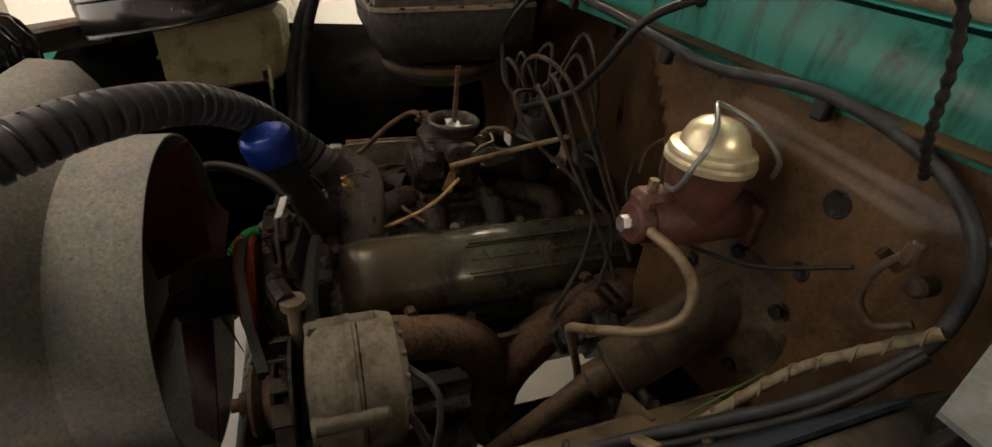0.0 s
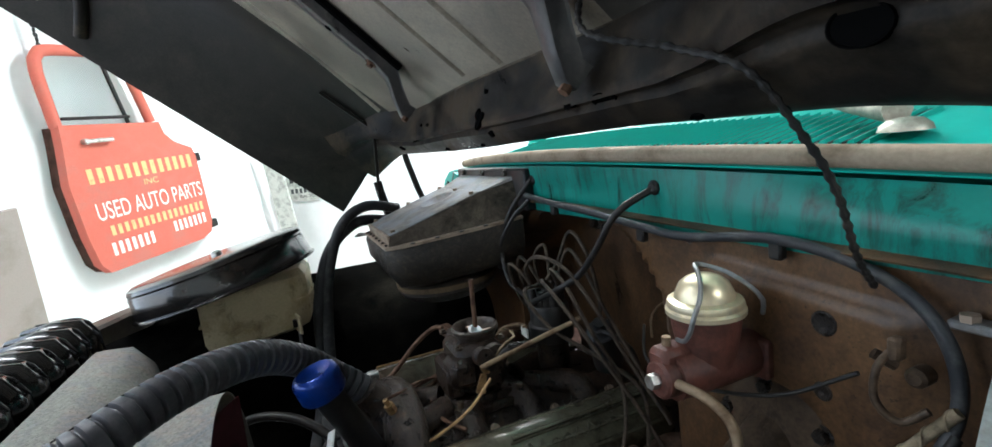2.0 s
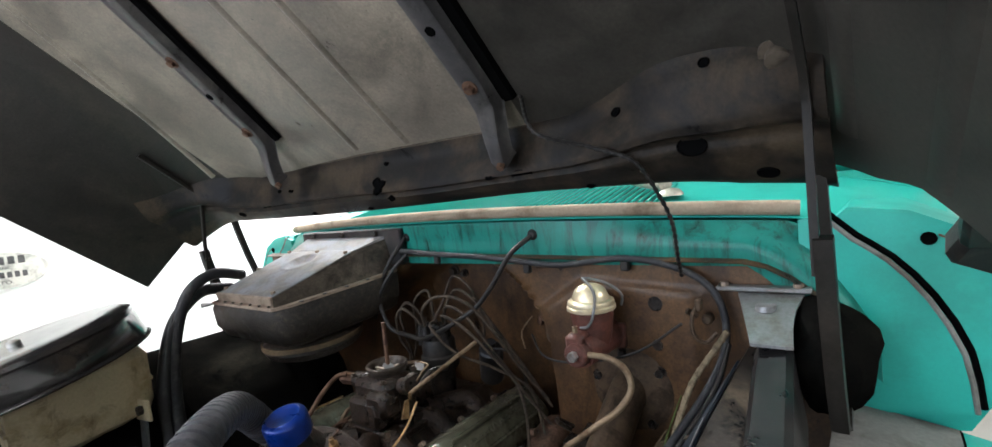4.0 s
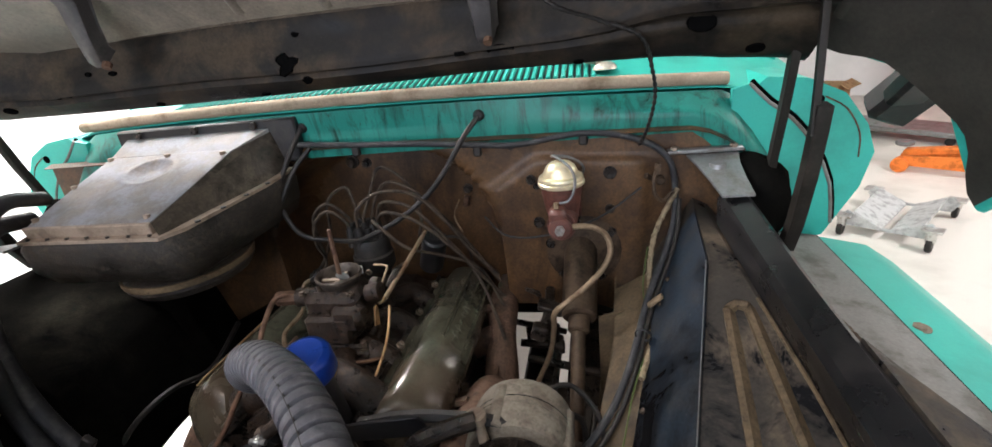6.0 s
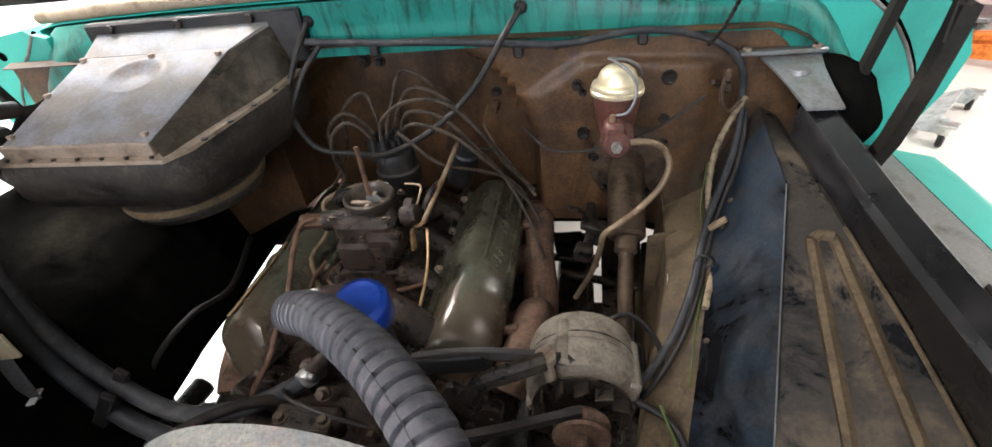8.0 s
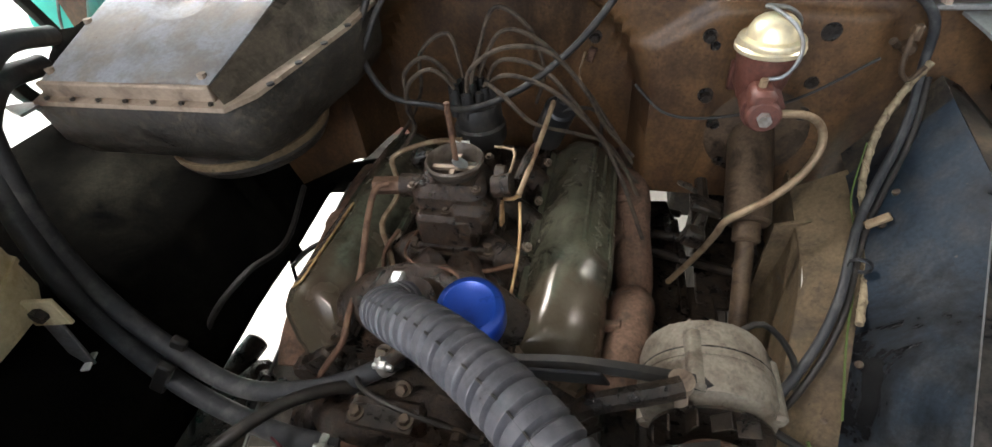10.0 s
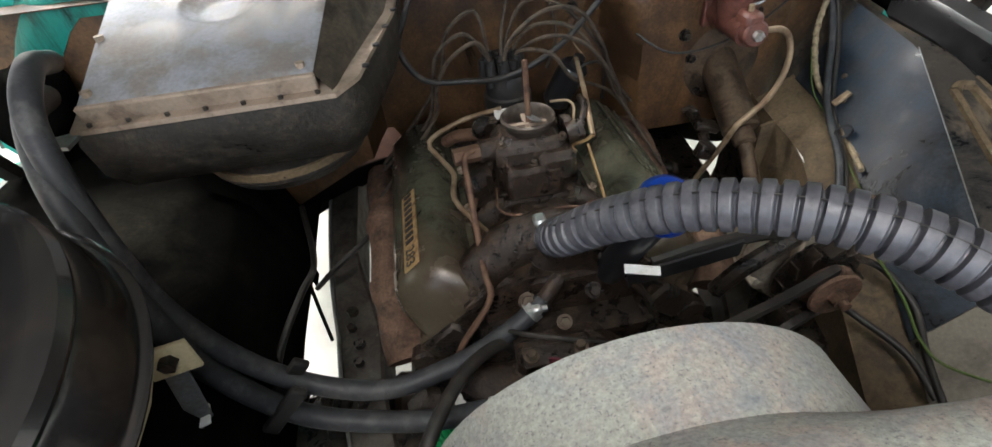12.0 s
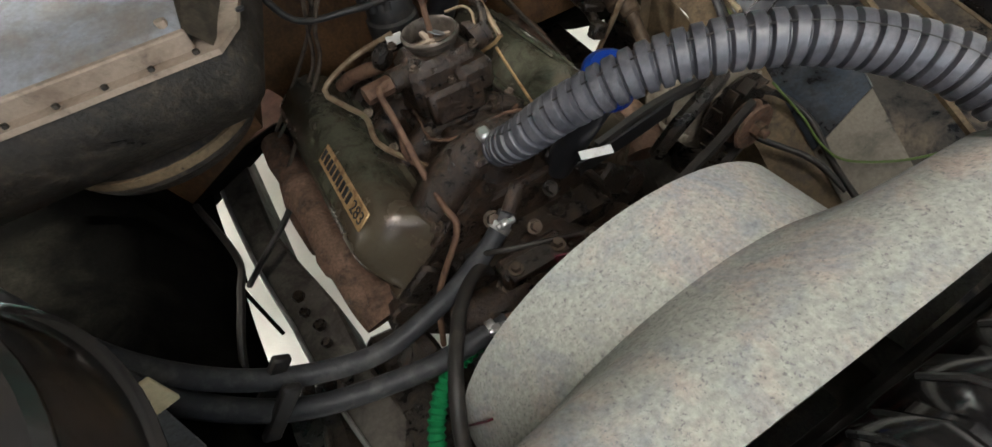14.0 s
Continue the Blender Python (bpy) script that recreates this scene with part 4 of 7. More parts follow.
piece("hood_skin", Shape().sheet(lambda s, t: v3(hood_sheet(s, t)) - HN * 0.006, 40, 8, -0.002), TEAL, hood, "teal outer hood skin", 50)


def hood_rib(x, lean, w=0.032, h=0.030):
    """A channel along the hood whose rear foot steps down onto the frame; lean: how far it drifts across for each metre."""
    rows = []
    for s, k, q in ((-0.108, 0.60, 0.080), (-0.092, 0.62, 0.082), (-0.06, 0.7, 0.064), (-0.02, 0.9, 0.036), (0.02, 1.0, h), (0.3, 1.0, h), (0.7, 1.0, h), (1.0, 1.0, h)):
        a = hood_at(x + lean * s, s, hood_drop(x))
        lo = max(0.002, q - h)
        rows.append([a + v3((-w * k, 0, 0)) + HN * lo, a + v3((-w * 0.86 * k, 0, 0)) + HN * (lo + 0.003), a + v3((-w * 0.62 * k, 0, 0)) + HN * (q - 0.002), a + v3((-w * 0.5 * k, 0, 0)) + HN * q, a + v3((w * 0.5 * k, 0, 0)) + HN * q, a + v3((w * 0.62 * k, 0, 0)) + HN * (q - 0.002), a + v3((w * 0.86 * k, 0, 0)) + HN * (lo + 0.003), a + v3((w * k, 0, 0)) + HN * lo])
    r = piece("hood_rib", Shape().rings(rows), RIBPAINT, hood, "grey-black brace channel")
    # A flat black strip along one side of the channel.
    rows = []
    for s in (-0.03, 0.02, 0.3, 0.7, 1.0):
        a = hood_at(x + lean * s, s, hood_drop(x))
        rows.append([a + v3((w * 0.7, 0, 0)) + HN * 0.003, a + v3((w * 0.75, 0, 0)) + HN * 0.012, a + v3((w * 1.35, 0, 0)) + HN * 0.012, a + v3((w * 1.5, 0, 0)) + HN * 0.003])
    piece("rib_strip", Shape().rings(rows), HOLE, r, "black strip along one side of the channel")
    for s in (0.025, 0.22):
        o = hood_at(x + lean * s, s, hood_drop(x))
        piece("rib_bolt", Shape().cyl(o + HN * h, o + HN * (h + 0.009), 0.008, n=6).cyl(o + HN * h, o + HN * (h + 0.002), 0.013, n=14), RUSTLINE, r)
    o = hood_at(x, -0.098, hood_drop(x))
    piece("rib_bolt", Shape().cyl(o + HN * 0.080, o + HN * 0.090, 0.007, n=6), RUSTLINE, r)
    o = hood_at(x + lean * 0.13, 0.13, hood_drop(x))
    piece("rib_hole", Shape().lathe(o + HN * (h - 0.001), HN, [(0.008, 0), (0.008, 0.0022), (0.006, 0.0016)], 14), HOLE, r, "dark hole in the channel")
    return r


hood_rib(-0.312, 0.20)
hood_rib(0.312, 0.05)
for x, lean in ((-0.655, 0.18), (-0.088, 0.10), (0.058, 0.06)):
    rows = []
    for s in np.linspace(-0.10, 0.97, 12):
        o = x + lean * s
        rows.append([hood_at(o + a, s, hood_drop(o + a) + b) for a, b in ((-0.011, 0.0005), (-0.007, 0.005), (-0.002, 0.007), (0.003, 0.0065), (0.007, 0.003), (0.010, 0.0005))])
    piece("pressed_bead", Shape().rings(rows), HOODBLACK, hood, "pressed stiffening bead", 60)
for x, lean in ((0.775, 0.02), (0.845, 0.03)):
    rows = []
    for s in np.linspace(-0.085, 0.97, 12):
        o = x + lean * s
        rows.append([hood_at(o + a, s, hood_drop(o + a) + b) for a, b in ((-0.012, 0.0005), (-0.007, 0.005), (0.0, 0.007), (0.007, 0.004), (0.012, 0.0005))])
    piece("pressed_bead", Shape().rings(rows), HOODSHADE, hood, "pressed line along the shade-darkened flank", 60)
piece("side_brace", Shape().tube([hood_at(x, s, hood_drop(x) + 0.012) for x, s in ((-0.56, 0.90), (-0.66, 0.83), (-0.72, 0.77), (-0.77, 0.72), (-0.82, 0.68), (-0.87, 0.64), (-0.91, 0.61))], 0.017, 10), HOODFRAME, hood, "dark curved side brace")


# rear frame of the hood: a pressed box section, wide at the outer corners
def frame_upper(x):
    return float(np.interp(x, (-0.86, -0.74, -0.64, -0.52, -0.37, -0.12, 0.14, 0.32, 0.42, 0.48, 0.54, 0.58, 0.64, 0.72, 0.80, 0.88), (0.02, -0.06, -0.115, -0.143, -0.137, -0.119, -0.105, -0.094, -0.080, -0.057, -0.022, -0.003, 0.014, 0.04, 0.075, 0.11)))


def frame_lower(x):
    return float(np.interp(x, (-0.86, -0.60, -0.34, -0.14, 0.10, 0.33, 0.57, 0.70, 0.78, 0.88), (-0.232, -0.245, -0.242, -0.231, -0.208, -0.186, -0.174, -0.178, -0.160, -0.09)))


def hood_rear(s, t):
    x = -0.84 + 1.60 * s
    up, low = frame_upper(x), frame_lower(x)
    span = up - low
    g = min(1.0, max(0.0, (abs(x) - 0.66) / 0.2))
    # across the section: flange, step, web with a shallow groove, rolled edge
    cut = [(0.0, 0.002), (0.03, 0.010), (0.07, 0.018), (0.16, 0.030), (0.26, 0.052), (0.36, 0.072), (0.42, 0.078), (0.47, 0.072), (0.52, 0.072), (0.57, 0.081), (0.75, 0.083), (0.90, 0.082), (0.97, 0.076), (1.0, 0.062)]
    k = t * (len(cut) - 1)
    i = min(int(k), len(cut) - 2)
    f = k - i
    w = cut[i][0] * (1 - f) + cut[i + 1][0] * f
    d = cut[i][1] * (1 - f) + cut[i + 1][1] * f
    wave = 0.004 * math.sin(9.0 * x + 1.0) * math.sin(math.pi * w)
    return hood_at(x, up - span * w, hood_drop(x) * (0.5 + 0.5 * g) + (d + wave) * (1 - 0.65 * g))


frame_r = piece("rear_frame", Shape().sheet(hood_rear, 90, 39, -0.002), HOODFRAME, hood, "dusty black rear frame with punched holes", 50)


def frame_hole(x, s, rx, ry, turn=0.0, rough=0.0):
    """A dark punched hole in the rear frame; rough tears its edge."""
    k = min(0.97, max(0.03, (frame_upper(x) - s) / (frame_upper(x) - frame_lower(x))))
    cut = (0.0, 0.03, 0.07, 0.16, 0.26, 0.36, 0.42, 0.47, 0.52, 0.57, 0.75, 0.90, 0.97, 1.0)
    k = float(np.interp(k, cut, np.linspace(0, 1, 14)))
    q = (x + 0.84) / 1.60
    c = v3(hood_rear(q, k))
    up = unit(v3(hood_rear(q, k - 0.02)) - v3(hood_rear(q, k + 0.02)))
    along_x = unit(v3(hood_rear(q + 0.01, k)) - v3(hood_rear(q - 0.01, k)))
    out = np.cross(up, along_x)
    out = out if np.dot(out, HN) > 0 else -out
    ring = []
    for r, dd in ((1.0, -0.003), (1.0, 0.003), (0.93, 0.0032), (0.88, 0.0016)):
        row = []
        for a in np.linspace(0, 2 * math.pi, 20, endpoint=False):
            e = r * (1 + rough * (math.sin(3 * a + 1) + 0.7 * math.sin(5 * a)))
            px, py = rx * e * math.cos(a), ry * e * math.sin(a)
            ct, st2 = math.cos(turn), math.sin(turn)
            row.append(c + along_x * (px * ct - py * st2) + up * (px * st2 + py * ct) + out * dd)
        ring.append(row)
    piece("hole", Shape().rings(ring), HOLE, frame_r, "dark punched hole")


for x, s, rx, ry, rough in ((0.322, -0.140, 0.021, 0.012, 0.0), (0.258, -0.140, 0.009, 0.007, 0.0), (-0.038, -0.150, 0.017, 0.017, 0.25), (-0.012, -0.175, 0.009, 0.006, 0.1), (-0.016, -0.128, 0.006, 0.004, 0.1), (0.610, -0.093, 0.020, 0.013, 0.0), (0.510, -0.063, 0.008, 0.006, 0.0), (0.640, -0.005, 0.007, 0.006, 0.0), (0.690, -0.138, 0.013, 0.010, 0.0), (-0.50, -0.19, 0.015, 0.007, 0.0), (-0.43, -0.165, 0.006, 0.004, 0.0), (-0.38, -0.165, 0.008, 0.004, 0.0), (-0.33, -0.222, 0.009, 0.005, 0.0), (-0.11, -0.208, 0.009, 0.004, 0.0), (0.44, -0.165, 0.008, 0.004, 0.0), (-0.62, -0.20, 0.012, 0.008, 0.0)):
    frame_hole(x, s, rx, ry, 0.0, rough)
# This lighter brown line carries the frame's rim highlight in its colour.
piece("frame_edge", Shape().tube([hood_rear(s, 0.01) for s in np.linspace(0.05, 0.95, 60)], 0.0022, 6, 0.03), FRAMEBROWN, frame_r, "dusty brown frame edge with its rim highlight painted in")
piece("pivot_nut", Shape().lathe(hood_at(0.719, 0.005, 0.05), HN, [(0.020, -0.03), (0.020, 0.004), (0.013, 0.006), (0.013, 0.016), (0.006, 0.018)], 18), FRAMEBROWN, frame_r, "dirty pivot nut")
piece("hood_hole", Shape().rings([[hood_at(0.871 + r * 0.009 * math.cos(a), 0.074 + r * 0.020 * math.sin(a), hood_drop(0.871 + r * 0.009 * math.cos(a)) + d) for a in np.linspace(0, 2 * math.pi, 24, endpoint=False)] for r, d in ((1.0, 0.001), (0.97, 0.006), (0.9, 0.005))]), HOLE, hood, "dark hole in the hood side")
for sx in (1, -1):
    # hinge: two arms from the cowl side up to the hood
    boot = []
    for k, (y, r) in enumerate(((0.399, 0.052), (0.385, 0.066), (0.36, 0.060), (0.335, 0.064), (0.31, 0.050), (0.296, 0.044), (0.288, 0.02))):
        boot.append([(sx * (0.735 + 0.8 * r * math.cos(a) * (1 + 0.13 * math.sin(3 * a + 1.3 * k))), y, 1.03 - 0.25 * (0.398 - y) + r * math.sin(a) * (1 + 0.16 * math.cos(2 * a + 0.9 * k))) for a in np.linspace(0, 2 * math.pi, 20, endpoint=False)])
    piece("hinge_boot", Shape().rings(boot), APRONDARK, truck, "crumpled black rubber hinge boot", 60)

    def channel(path, w, d, at_x):
        rows = []
        for y, z, wy, wz in path:
            o = v3((sx * at_x, y, z))
            e = unit((0, wy, wz))
            rows.append([o - e * w + v3((sx * d, 0, 0)), o - e * w, o - e * w * 0.8 - v3((sx * 0.004, 0, 0)), o + e * w * 0.8 - v3((sx * 0.004, 0, 0)), o + e * w, o + e * w + v3((sx * d, 0, 0))])
        return Shape().rings(rows)

    arm = [(0.345, 0.99, 0.3, 1.0), (0.325, 0.956, -0.5, 1.0), (0.295, 0.943, -1.0, 0.6), (0.255, 0.962, -1.0, 0.0), (0.228, 1.02, -1.0, -0.25), (0.204, 1.10, -1.0, -0.2), (0.190, 1.17, -1.0, -0.15), (0.186, 1.20, -1.0, -0.1)]
    low_arm = piece("hinge_channel", channel(arm, 0.012, 0.014, 0.745), HOODFLANK, truck, "black curved hinge channel", 45)
    piece("hinge_link", channel([(0.186, 1.16, -1.0, -0.1), (0.188, 1.22, -1.0, 0.05), (0.193, 1.29, -1.0, 0.1), (0.196, 1.335, -1.0, 0.1), (0.180, 1.372, -0.8, -0.4), (0.130, 1.415, -0.66, -0.75), (0.060, 1.475, -0.66, -0.75)], 0.0048, 0.0045, 0.742), HOODFLANK, low_arm, "black pressed hinge link", 45)
    for y, z in ((0.305, 0.952), (0.188, 1.175)):
        piece("hinge_pin", Shape().cyl((sx * 0.750, y, z), (sx * 0.741, y, z), 0.009, n=12, edge=0.002), FLANGE, low_arm)
    piece("hinge_arm", channel([(0.350, 1.01, -1.0, 0.0), (0.330, 1.09, -1.0, -0.1), (0.305, 1.17, -1.0, -0.2), (0.285, 1.25, -1.0, -0.2), (0.272, 1.325, -1.0, -0.1)], 0.009, 0.008, 0.742), HOODFLANK, truck, "black channelled hood hinge arm", 45)

# driver-side apron: pressed sheets that fall away towards the front
def fall(y):
    return y if y < 0.18 else 0.18 + 0.25 * (y - 0.18)


def rail_edge(y):
    y = max(fall(y), -0.42)
    return v3((0.497 + 0.25 * y, 0, 0.772 + 0.46 * y))


def crease(y):
    y = max(fall(y), -0.42)
    return v3((0.581 + 0.22 * y, 0, 0.868 + 0.60 * y))


def ridge_at(y):
    return v3((float(np.interp(y, (-0.42, -0.218, -0.016, 0.165, 0.385), (0.775, 0.747, 0.712, 0.660, 0.648))), 0, float(np.interp(y, (-0.42, -0.218, -0.016, 0.165, 0.385), (0.718, 0.802, 0.885, 0.972, 0.998)))))


def apron_cut(y):
    k = crease(y)
    ridge = ridge_at(y)
    pts = [rail_edge(y), k, k + (ridge - k) * 0.36, k + (ridge - k) * 0.76, ridge, ridge + v3((0.012, 0, -0.006)), ridge + v3((0.05, 0, -0.06))]
    return [p + v3((0, y, 0)) for p in pts]


def along(pts, t):
    k = t * (len(pts) - 1)
    i = min(int(k), len(pts) - 2)
    return pts[i] * (1 - k + i) + pts[i + 1] * (k - i)


piece("inner_fender", Shape().sheet(lambda s, t: along(apron_cut(0.385 - 1.0 * s), t), 40, 30, 0.002), APRON, truck, "dusty brown-black inner fender apron", 35)


def blue_panel(s, t):
    y = 0.33 - 0.47 * s
    a, b = rail_edge(y), crease(y)
    return a + (b - a) * t + v3((0, y, 0)) + v3((-0.7, 0, 0.7)) * 0.005


def grey_panel(s, t):
    y = -0.141 - 0.40 * s
    a, b = rail_edge(y), crease(y)
    return a + (b - a) * t + v3((0, y, 0)) + v3((-0.7, 0, 0.7)) * 0.004


piece("apron_patch", Shape().sheet(blue_panel, 24, 6, 0.003), BLUEBLACK, truck, "black apron panel with the sky's reflected blue painted in")
piece("apron_front", Shape().sheet(grey_panel, 16, 6, 0.003), APRONGREY, truck, "dusty grey front apron panel with a wet patch")
# A thin bright line along the crease.
piece("panel_edge", Shape().tube([crease(y) + v3((-0.004, y, 0.0055)) for y in np.linspace(0.18, -0.14, 10)], 0.0009, 6, 0.05), BRKT, truck, "thin bright panel edge")


def rib(side):
    """One raised flank of the long pressed rib."""
    rows = []
    for y, h in ((0.114, 0.0), (0.108, 0.006), (0.095, 0.009), (-0.1, 0.009), (-0.3, 0.009), (-0.42, 0.009), (-0.43, 0.0)):
        c = apron_cut(y)
        o = c[2] + (c[3] - c[2]) * (0.12 if side < 0 else 1.02)
        n = v3((-0.55, 0, 0.8))
        e = unit(c[3] - c[2])
        rows.append([o - e * 0.009 - n * 0.002, o - e * 0.004 + n * h, o + e * 0.004 + n * h, o + e * 0.009 - n * 0.002])
    return Shape().rings(rows)


for side in (-1, 1):
    piece("pressed_rib", rib(side), APRONTAN, truck, "tan dusty flank of a pressed rib")
c = apron_cut(0.108)
piece("pressed_rib", Shape().tube([c[2] + v3((0.003, 0, 0.002)), (c[2] + c[3]) / 2 + v3((0, 0.008, 0.003)), c[3] + v3((0, 0, 0.002))], 0.008, 8), APRONTAN, truck, "rounded end of a pressed rib")
piece("ridge_edge", Shape().tube([apron_cut(y)[4] + v3((0, 0, 0.001)) for y in np.linspace(0.12, -0.55, 12)], 0.003, 6, 0.05), APRONTAN, truck, "tan worn apron ridge")


def splash(s, t):
    y = 0.385 - 0.93 * s
    a = rail_edge(y)
    return a + v3((-0.062 - 0.075 * t * t, y, -0.036 - 0.33 * t))


piece("splash_panel", Shape().sheet(splash, 16, 8, 0.003), APRONTAN, truck, "tan dusty splash panel")
ed = piece("apron_rail", Shape().sheet(lambda s, t: rail_edge(0.345 - 0.87 * s) + v3((-0.063 + 0.066 * t, 0.345 - 0.87 * s, -0.036 + 0.040 * t)), 20, 4, 0.003), APRONTAN, truck, "tan dusty apron rail")
# brace: a black channel from the firewall bracket to the front
def brace_top(y):
    return v3((float(np.interp(y, (-0.75, -0.198, 0.064, 0.304), (0.735, 0.731, 0.724, 0.699))), y, float(np.interp(y, (-0.75, -0.198, 0.064, 0.304), (0.965, 0.985, 0.998, 1.048)))))


br = piece("fender_brace", Shape().rings([[ridge_at(y) + v3((0.004, y, 0.002)), brace_top(y) + v3((-0.044, 0, -0.014)), brace_top(y) + v3((-0.038, 0, -0.004)), brace_top(y) + v3((-0.006, 0, 0)), brace_top(y) + v3((0.002, 0, -0.006)), brace_top(y) + v3((0.012, 0, -0.11))] for y in (0.30, 0.20, 0.10, 0.0, -0.1, -0.2, -0.3, -0.41)]), BRACEPAINT, truck, "long glossy black fender brace", 30)
piece("brace_flare", Shape().rings([[brace_top(y) + v3((0.001, 0, -0.006)), brace_top(y) + v3((0.003, 0, 0.0)), brace_top(y) + v3((0.006 + w, 0, -0.012)), brace_top(y) + v3((0.016 + w, 0, -0.03)), brace_top(y) + v3((0.016 + w, 0, -0.10))] for y, w in ((-0.03, 0.0), (-0.06, 0.018), (-0.11, 0.034), (-0.16, 0.05), (-0.72, 0.07))]), APRON, br, "dusty brown widened brace end")
piece("brace_bracket", Shape().rings([[(0.612 + a, y, z - 0.004), (0.612 + a, y, z), (0.695 + b, y, z), (0.695 + b, y, z - 0.004)] for y, z, a, b in ((0.390, 1.088, 0.008, 0.012), (0.35, 1.079, 0.020, 0.006), (0.31, 1.066, 0.032, 0.006), (0.27, 1.050, 0.044, 0.010))]).box((0.652, 0.396, 1.093), (0.128, 0.018, 0.008), bevel=0.003).lathe((0.664, 0.347, 1.078), (0, 0, 1), [(0.015, -0.004), (0.013, 0.0035), (0.004, 0.003)], 18), BRKT, br, "bare grey steel bracket")
for x in (0.60, 0.70):
    piece("bolt", Shape().cyl((x, 0.394, 1.096), (x, 0.394, 1.102), 0.007, n=6), FLANGE, br)
solid("ribbed_duct", Shape().tube([(0.748, 0.19, 0.915), (0.756, 0.12, 0.92), (0.762, 0.05, 0.92), (0.76, -0.05, 0.91)], lambda w, n: 0.016 + 0.0025 * math.sin(w * 560), 14, 0.003), COLUMN, "brown ribbed duct beside the fender brace", "duct")
# passenger-side apron
def apron_left(s, t):
    y = 0.50 - 1.03 * s
    low = float(np.interp(y, (-0.1, 0.06, 0.15, 0.28, 0.45), (0.60, 0.617, 0.632, 0.636, 0.656)))
    pts = [(-0.426, low - 0.004), (-0.421, low + 0.012), (-0.445, 0.74), (-0.475, 0.84), (-0.54, 0.89), (-0.70, 0.925), (-0.77, 0.955), (-0.80, 0.93)]
    k = t * (len(pts) - 1)
    i = min(int(k), len(pts) - 2)
    f = k - i
    return (pts[i][0] * (1 - f) + pts[i + 1][0] * f, y, pts[i][1] * (1 - f) + pts[i + 1][1] * f)


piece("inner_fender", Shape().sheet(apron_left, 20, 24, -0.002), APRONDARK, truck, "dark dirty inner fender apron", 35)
# chassis rails and crossmember
piece("splash_edge", Shape().box((0.47, 0.33, 0.66), (0.02, 0.10, 0.14), bevel=0.004), GREASE, truck)
RAILS = ((-1, ((0.75, 0.355, 0.425, 0.64), (0.50, 0.352, 0.415, 0.622), (0.38, 0.352, 0.408, 0.61), (0.30, 0.336, 0.402, 0.60), (0.23, 0.318, 0.394, 0.588), (0.16, 0.302, 0.384, 0.575), (0.05, 0.300, 0.375, 0.556), (-0.16, 0.262, 0.336, 0.530), (-0.5, 0.25, 0.33, 0.52), (-1.0, 0.25, 0.33, 0.52))), (1, ((0.60, 0.40, 0.45, 0.602), (0.40, 0.398, 0.452, 0.602), (0.14, 0.35, 0.43, 0.602), (0.0, 0.30, 0.42, 0.602), (-1.0, 0.28, 0.40, 0.602))))
for sx, cuts in RAILS:
    fr = piece("frame_rail", Shape().rings([[(sx * a, y, z - 0.12), (sx * a, y, z - 0.006), (sx * (a + 0.006), y, z), (sx * (b - 0.006), y, z), (sx * b, y, z - 0.006), (sx * b, y, z - 0.12)] for y, a, b, z in cuts]), RAILPAINT, truck, "dusty brown-grey chassis rail")
    # Pale tube that stands for the highlight along the rail's edge.
    piece("rail_edge", Shape().tube([(sx * b, y, z - 0.001) for y, a, b, z in cuts[:-2]], 0.004, 6, 0.05), FLANGEGREY, fr, "pale rail edge with a highlight painted in")
    for y, a, b, z in cuts[-6:-3]:
        bx = sx * (0.5 * a + 0.5 * b)
        for dy, r in ((0.02, 0.011), (0.06, 0.009)):
            piece("rail_bolt", Shape().cyl((bx, y - dy, z - 0.004), (bx, y - dy, z + 0.007), r, n=6), GREASE, fr)
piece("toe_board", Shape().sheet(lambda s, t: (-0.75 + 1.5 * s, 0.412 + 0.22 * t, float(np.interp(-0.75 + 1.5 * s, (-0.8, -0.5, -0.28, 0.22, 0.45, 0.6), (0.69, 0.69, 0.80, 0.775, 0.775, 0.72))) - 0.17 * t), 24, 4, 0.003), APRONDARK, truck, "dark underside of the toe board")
piece("bell_housing", Shape().prism([(-0.13, 0.48), (0.13, 0.48), (0.17, 0.58), (0.17, 0.70), (0.12, 0.76), (-0.14, 0.76), (-0.24, 0.70), (-0.24, 0.56)], (0, 0.46, 0), (1, 0, 0), (0, 0, 1), (0, 1, 0), 0.10), GREASE, truck, "greasy bell housing")
piece("brake_pedal_link", Shape().box((0.43, 0.43, 0.62), (0.09, 0.30, 0.012), (6, 8, 0), 0.003).cyl((0.36, 0.24, 0.64), (0.36, 0.52, 0.60), 0.007, n=10).cyl((0.30, 0.36, 0.66), (0.46, 0.35, 0.63), 0.009, n=10), GREASE, truck, "dirty pedal linkage")
# The mount, shield, arm and starter are added to hide the bright floor.
piece("gear_filler", Shape().box((0.36, -0.01, 0.50), (0.13, 0.26, 0.05), (0, 6, 0), 0.01), GREASE, truck, "greasy block by the steering gear, added to hide the floor")
piece("linkage_filler", Shape().box((0.322, 0.36, 0.60), (0.07, 0.36, 0.03), (0, 5, 0), 0.006).box((0.385, 0.25, 0.60), (0.07, 0.15, 0.03), bevel=0.006), GREASE, truck, "dirty plates by the clutch linkage, added to hide the floor")
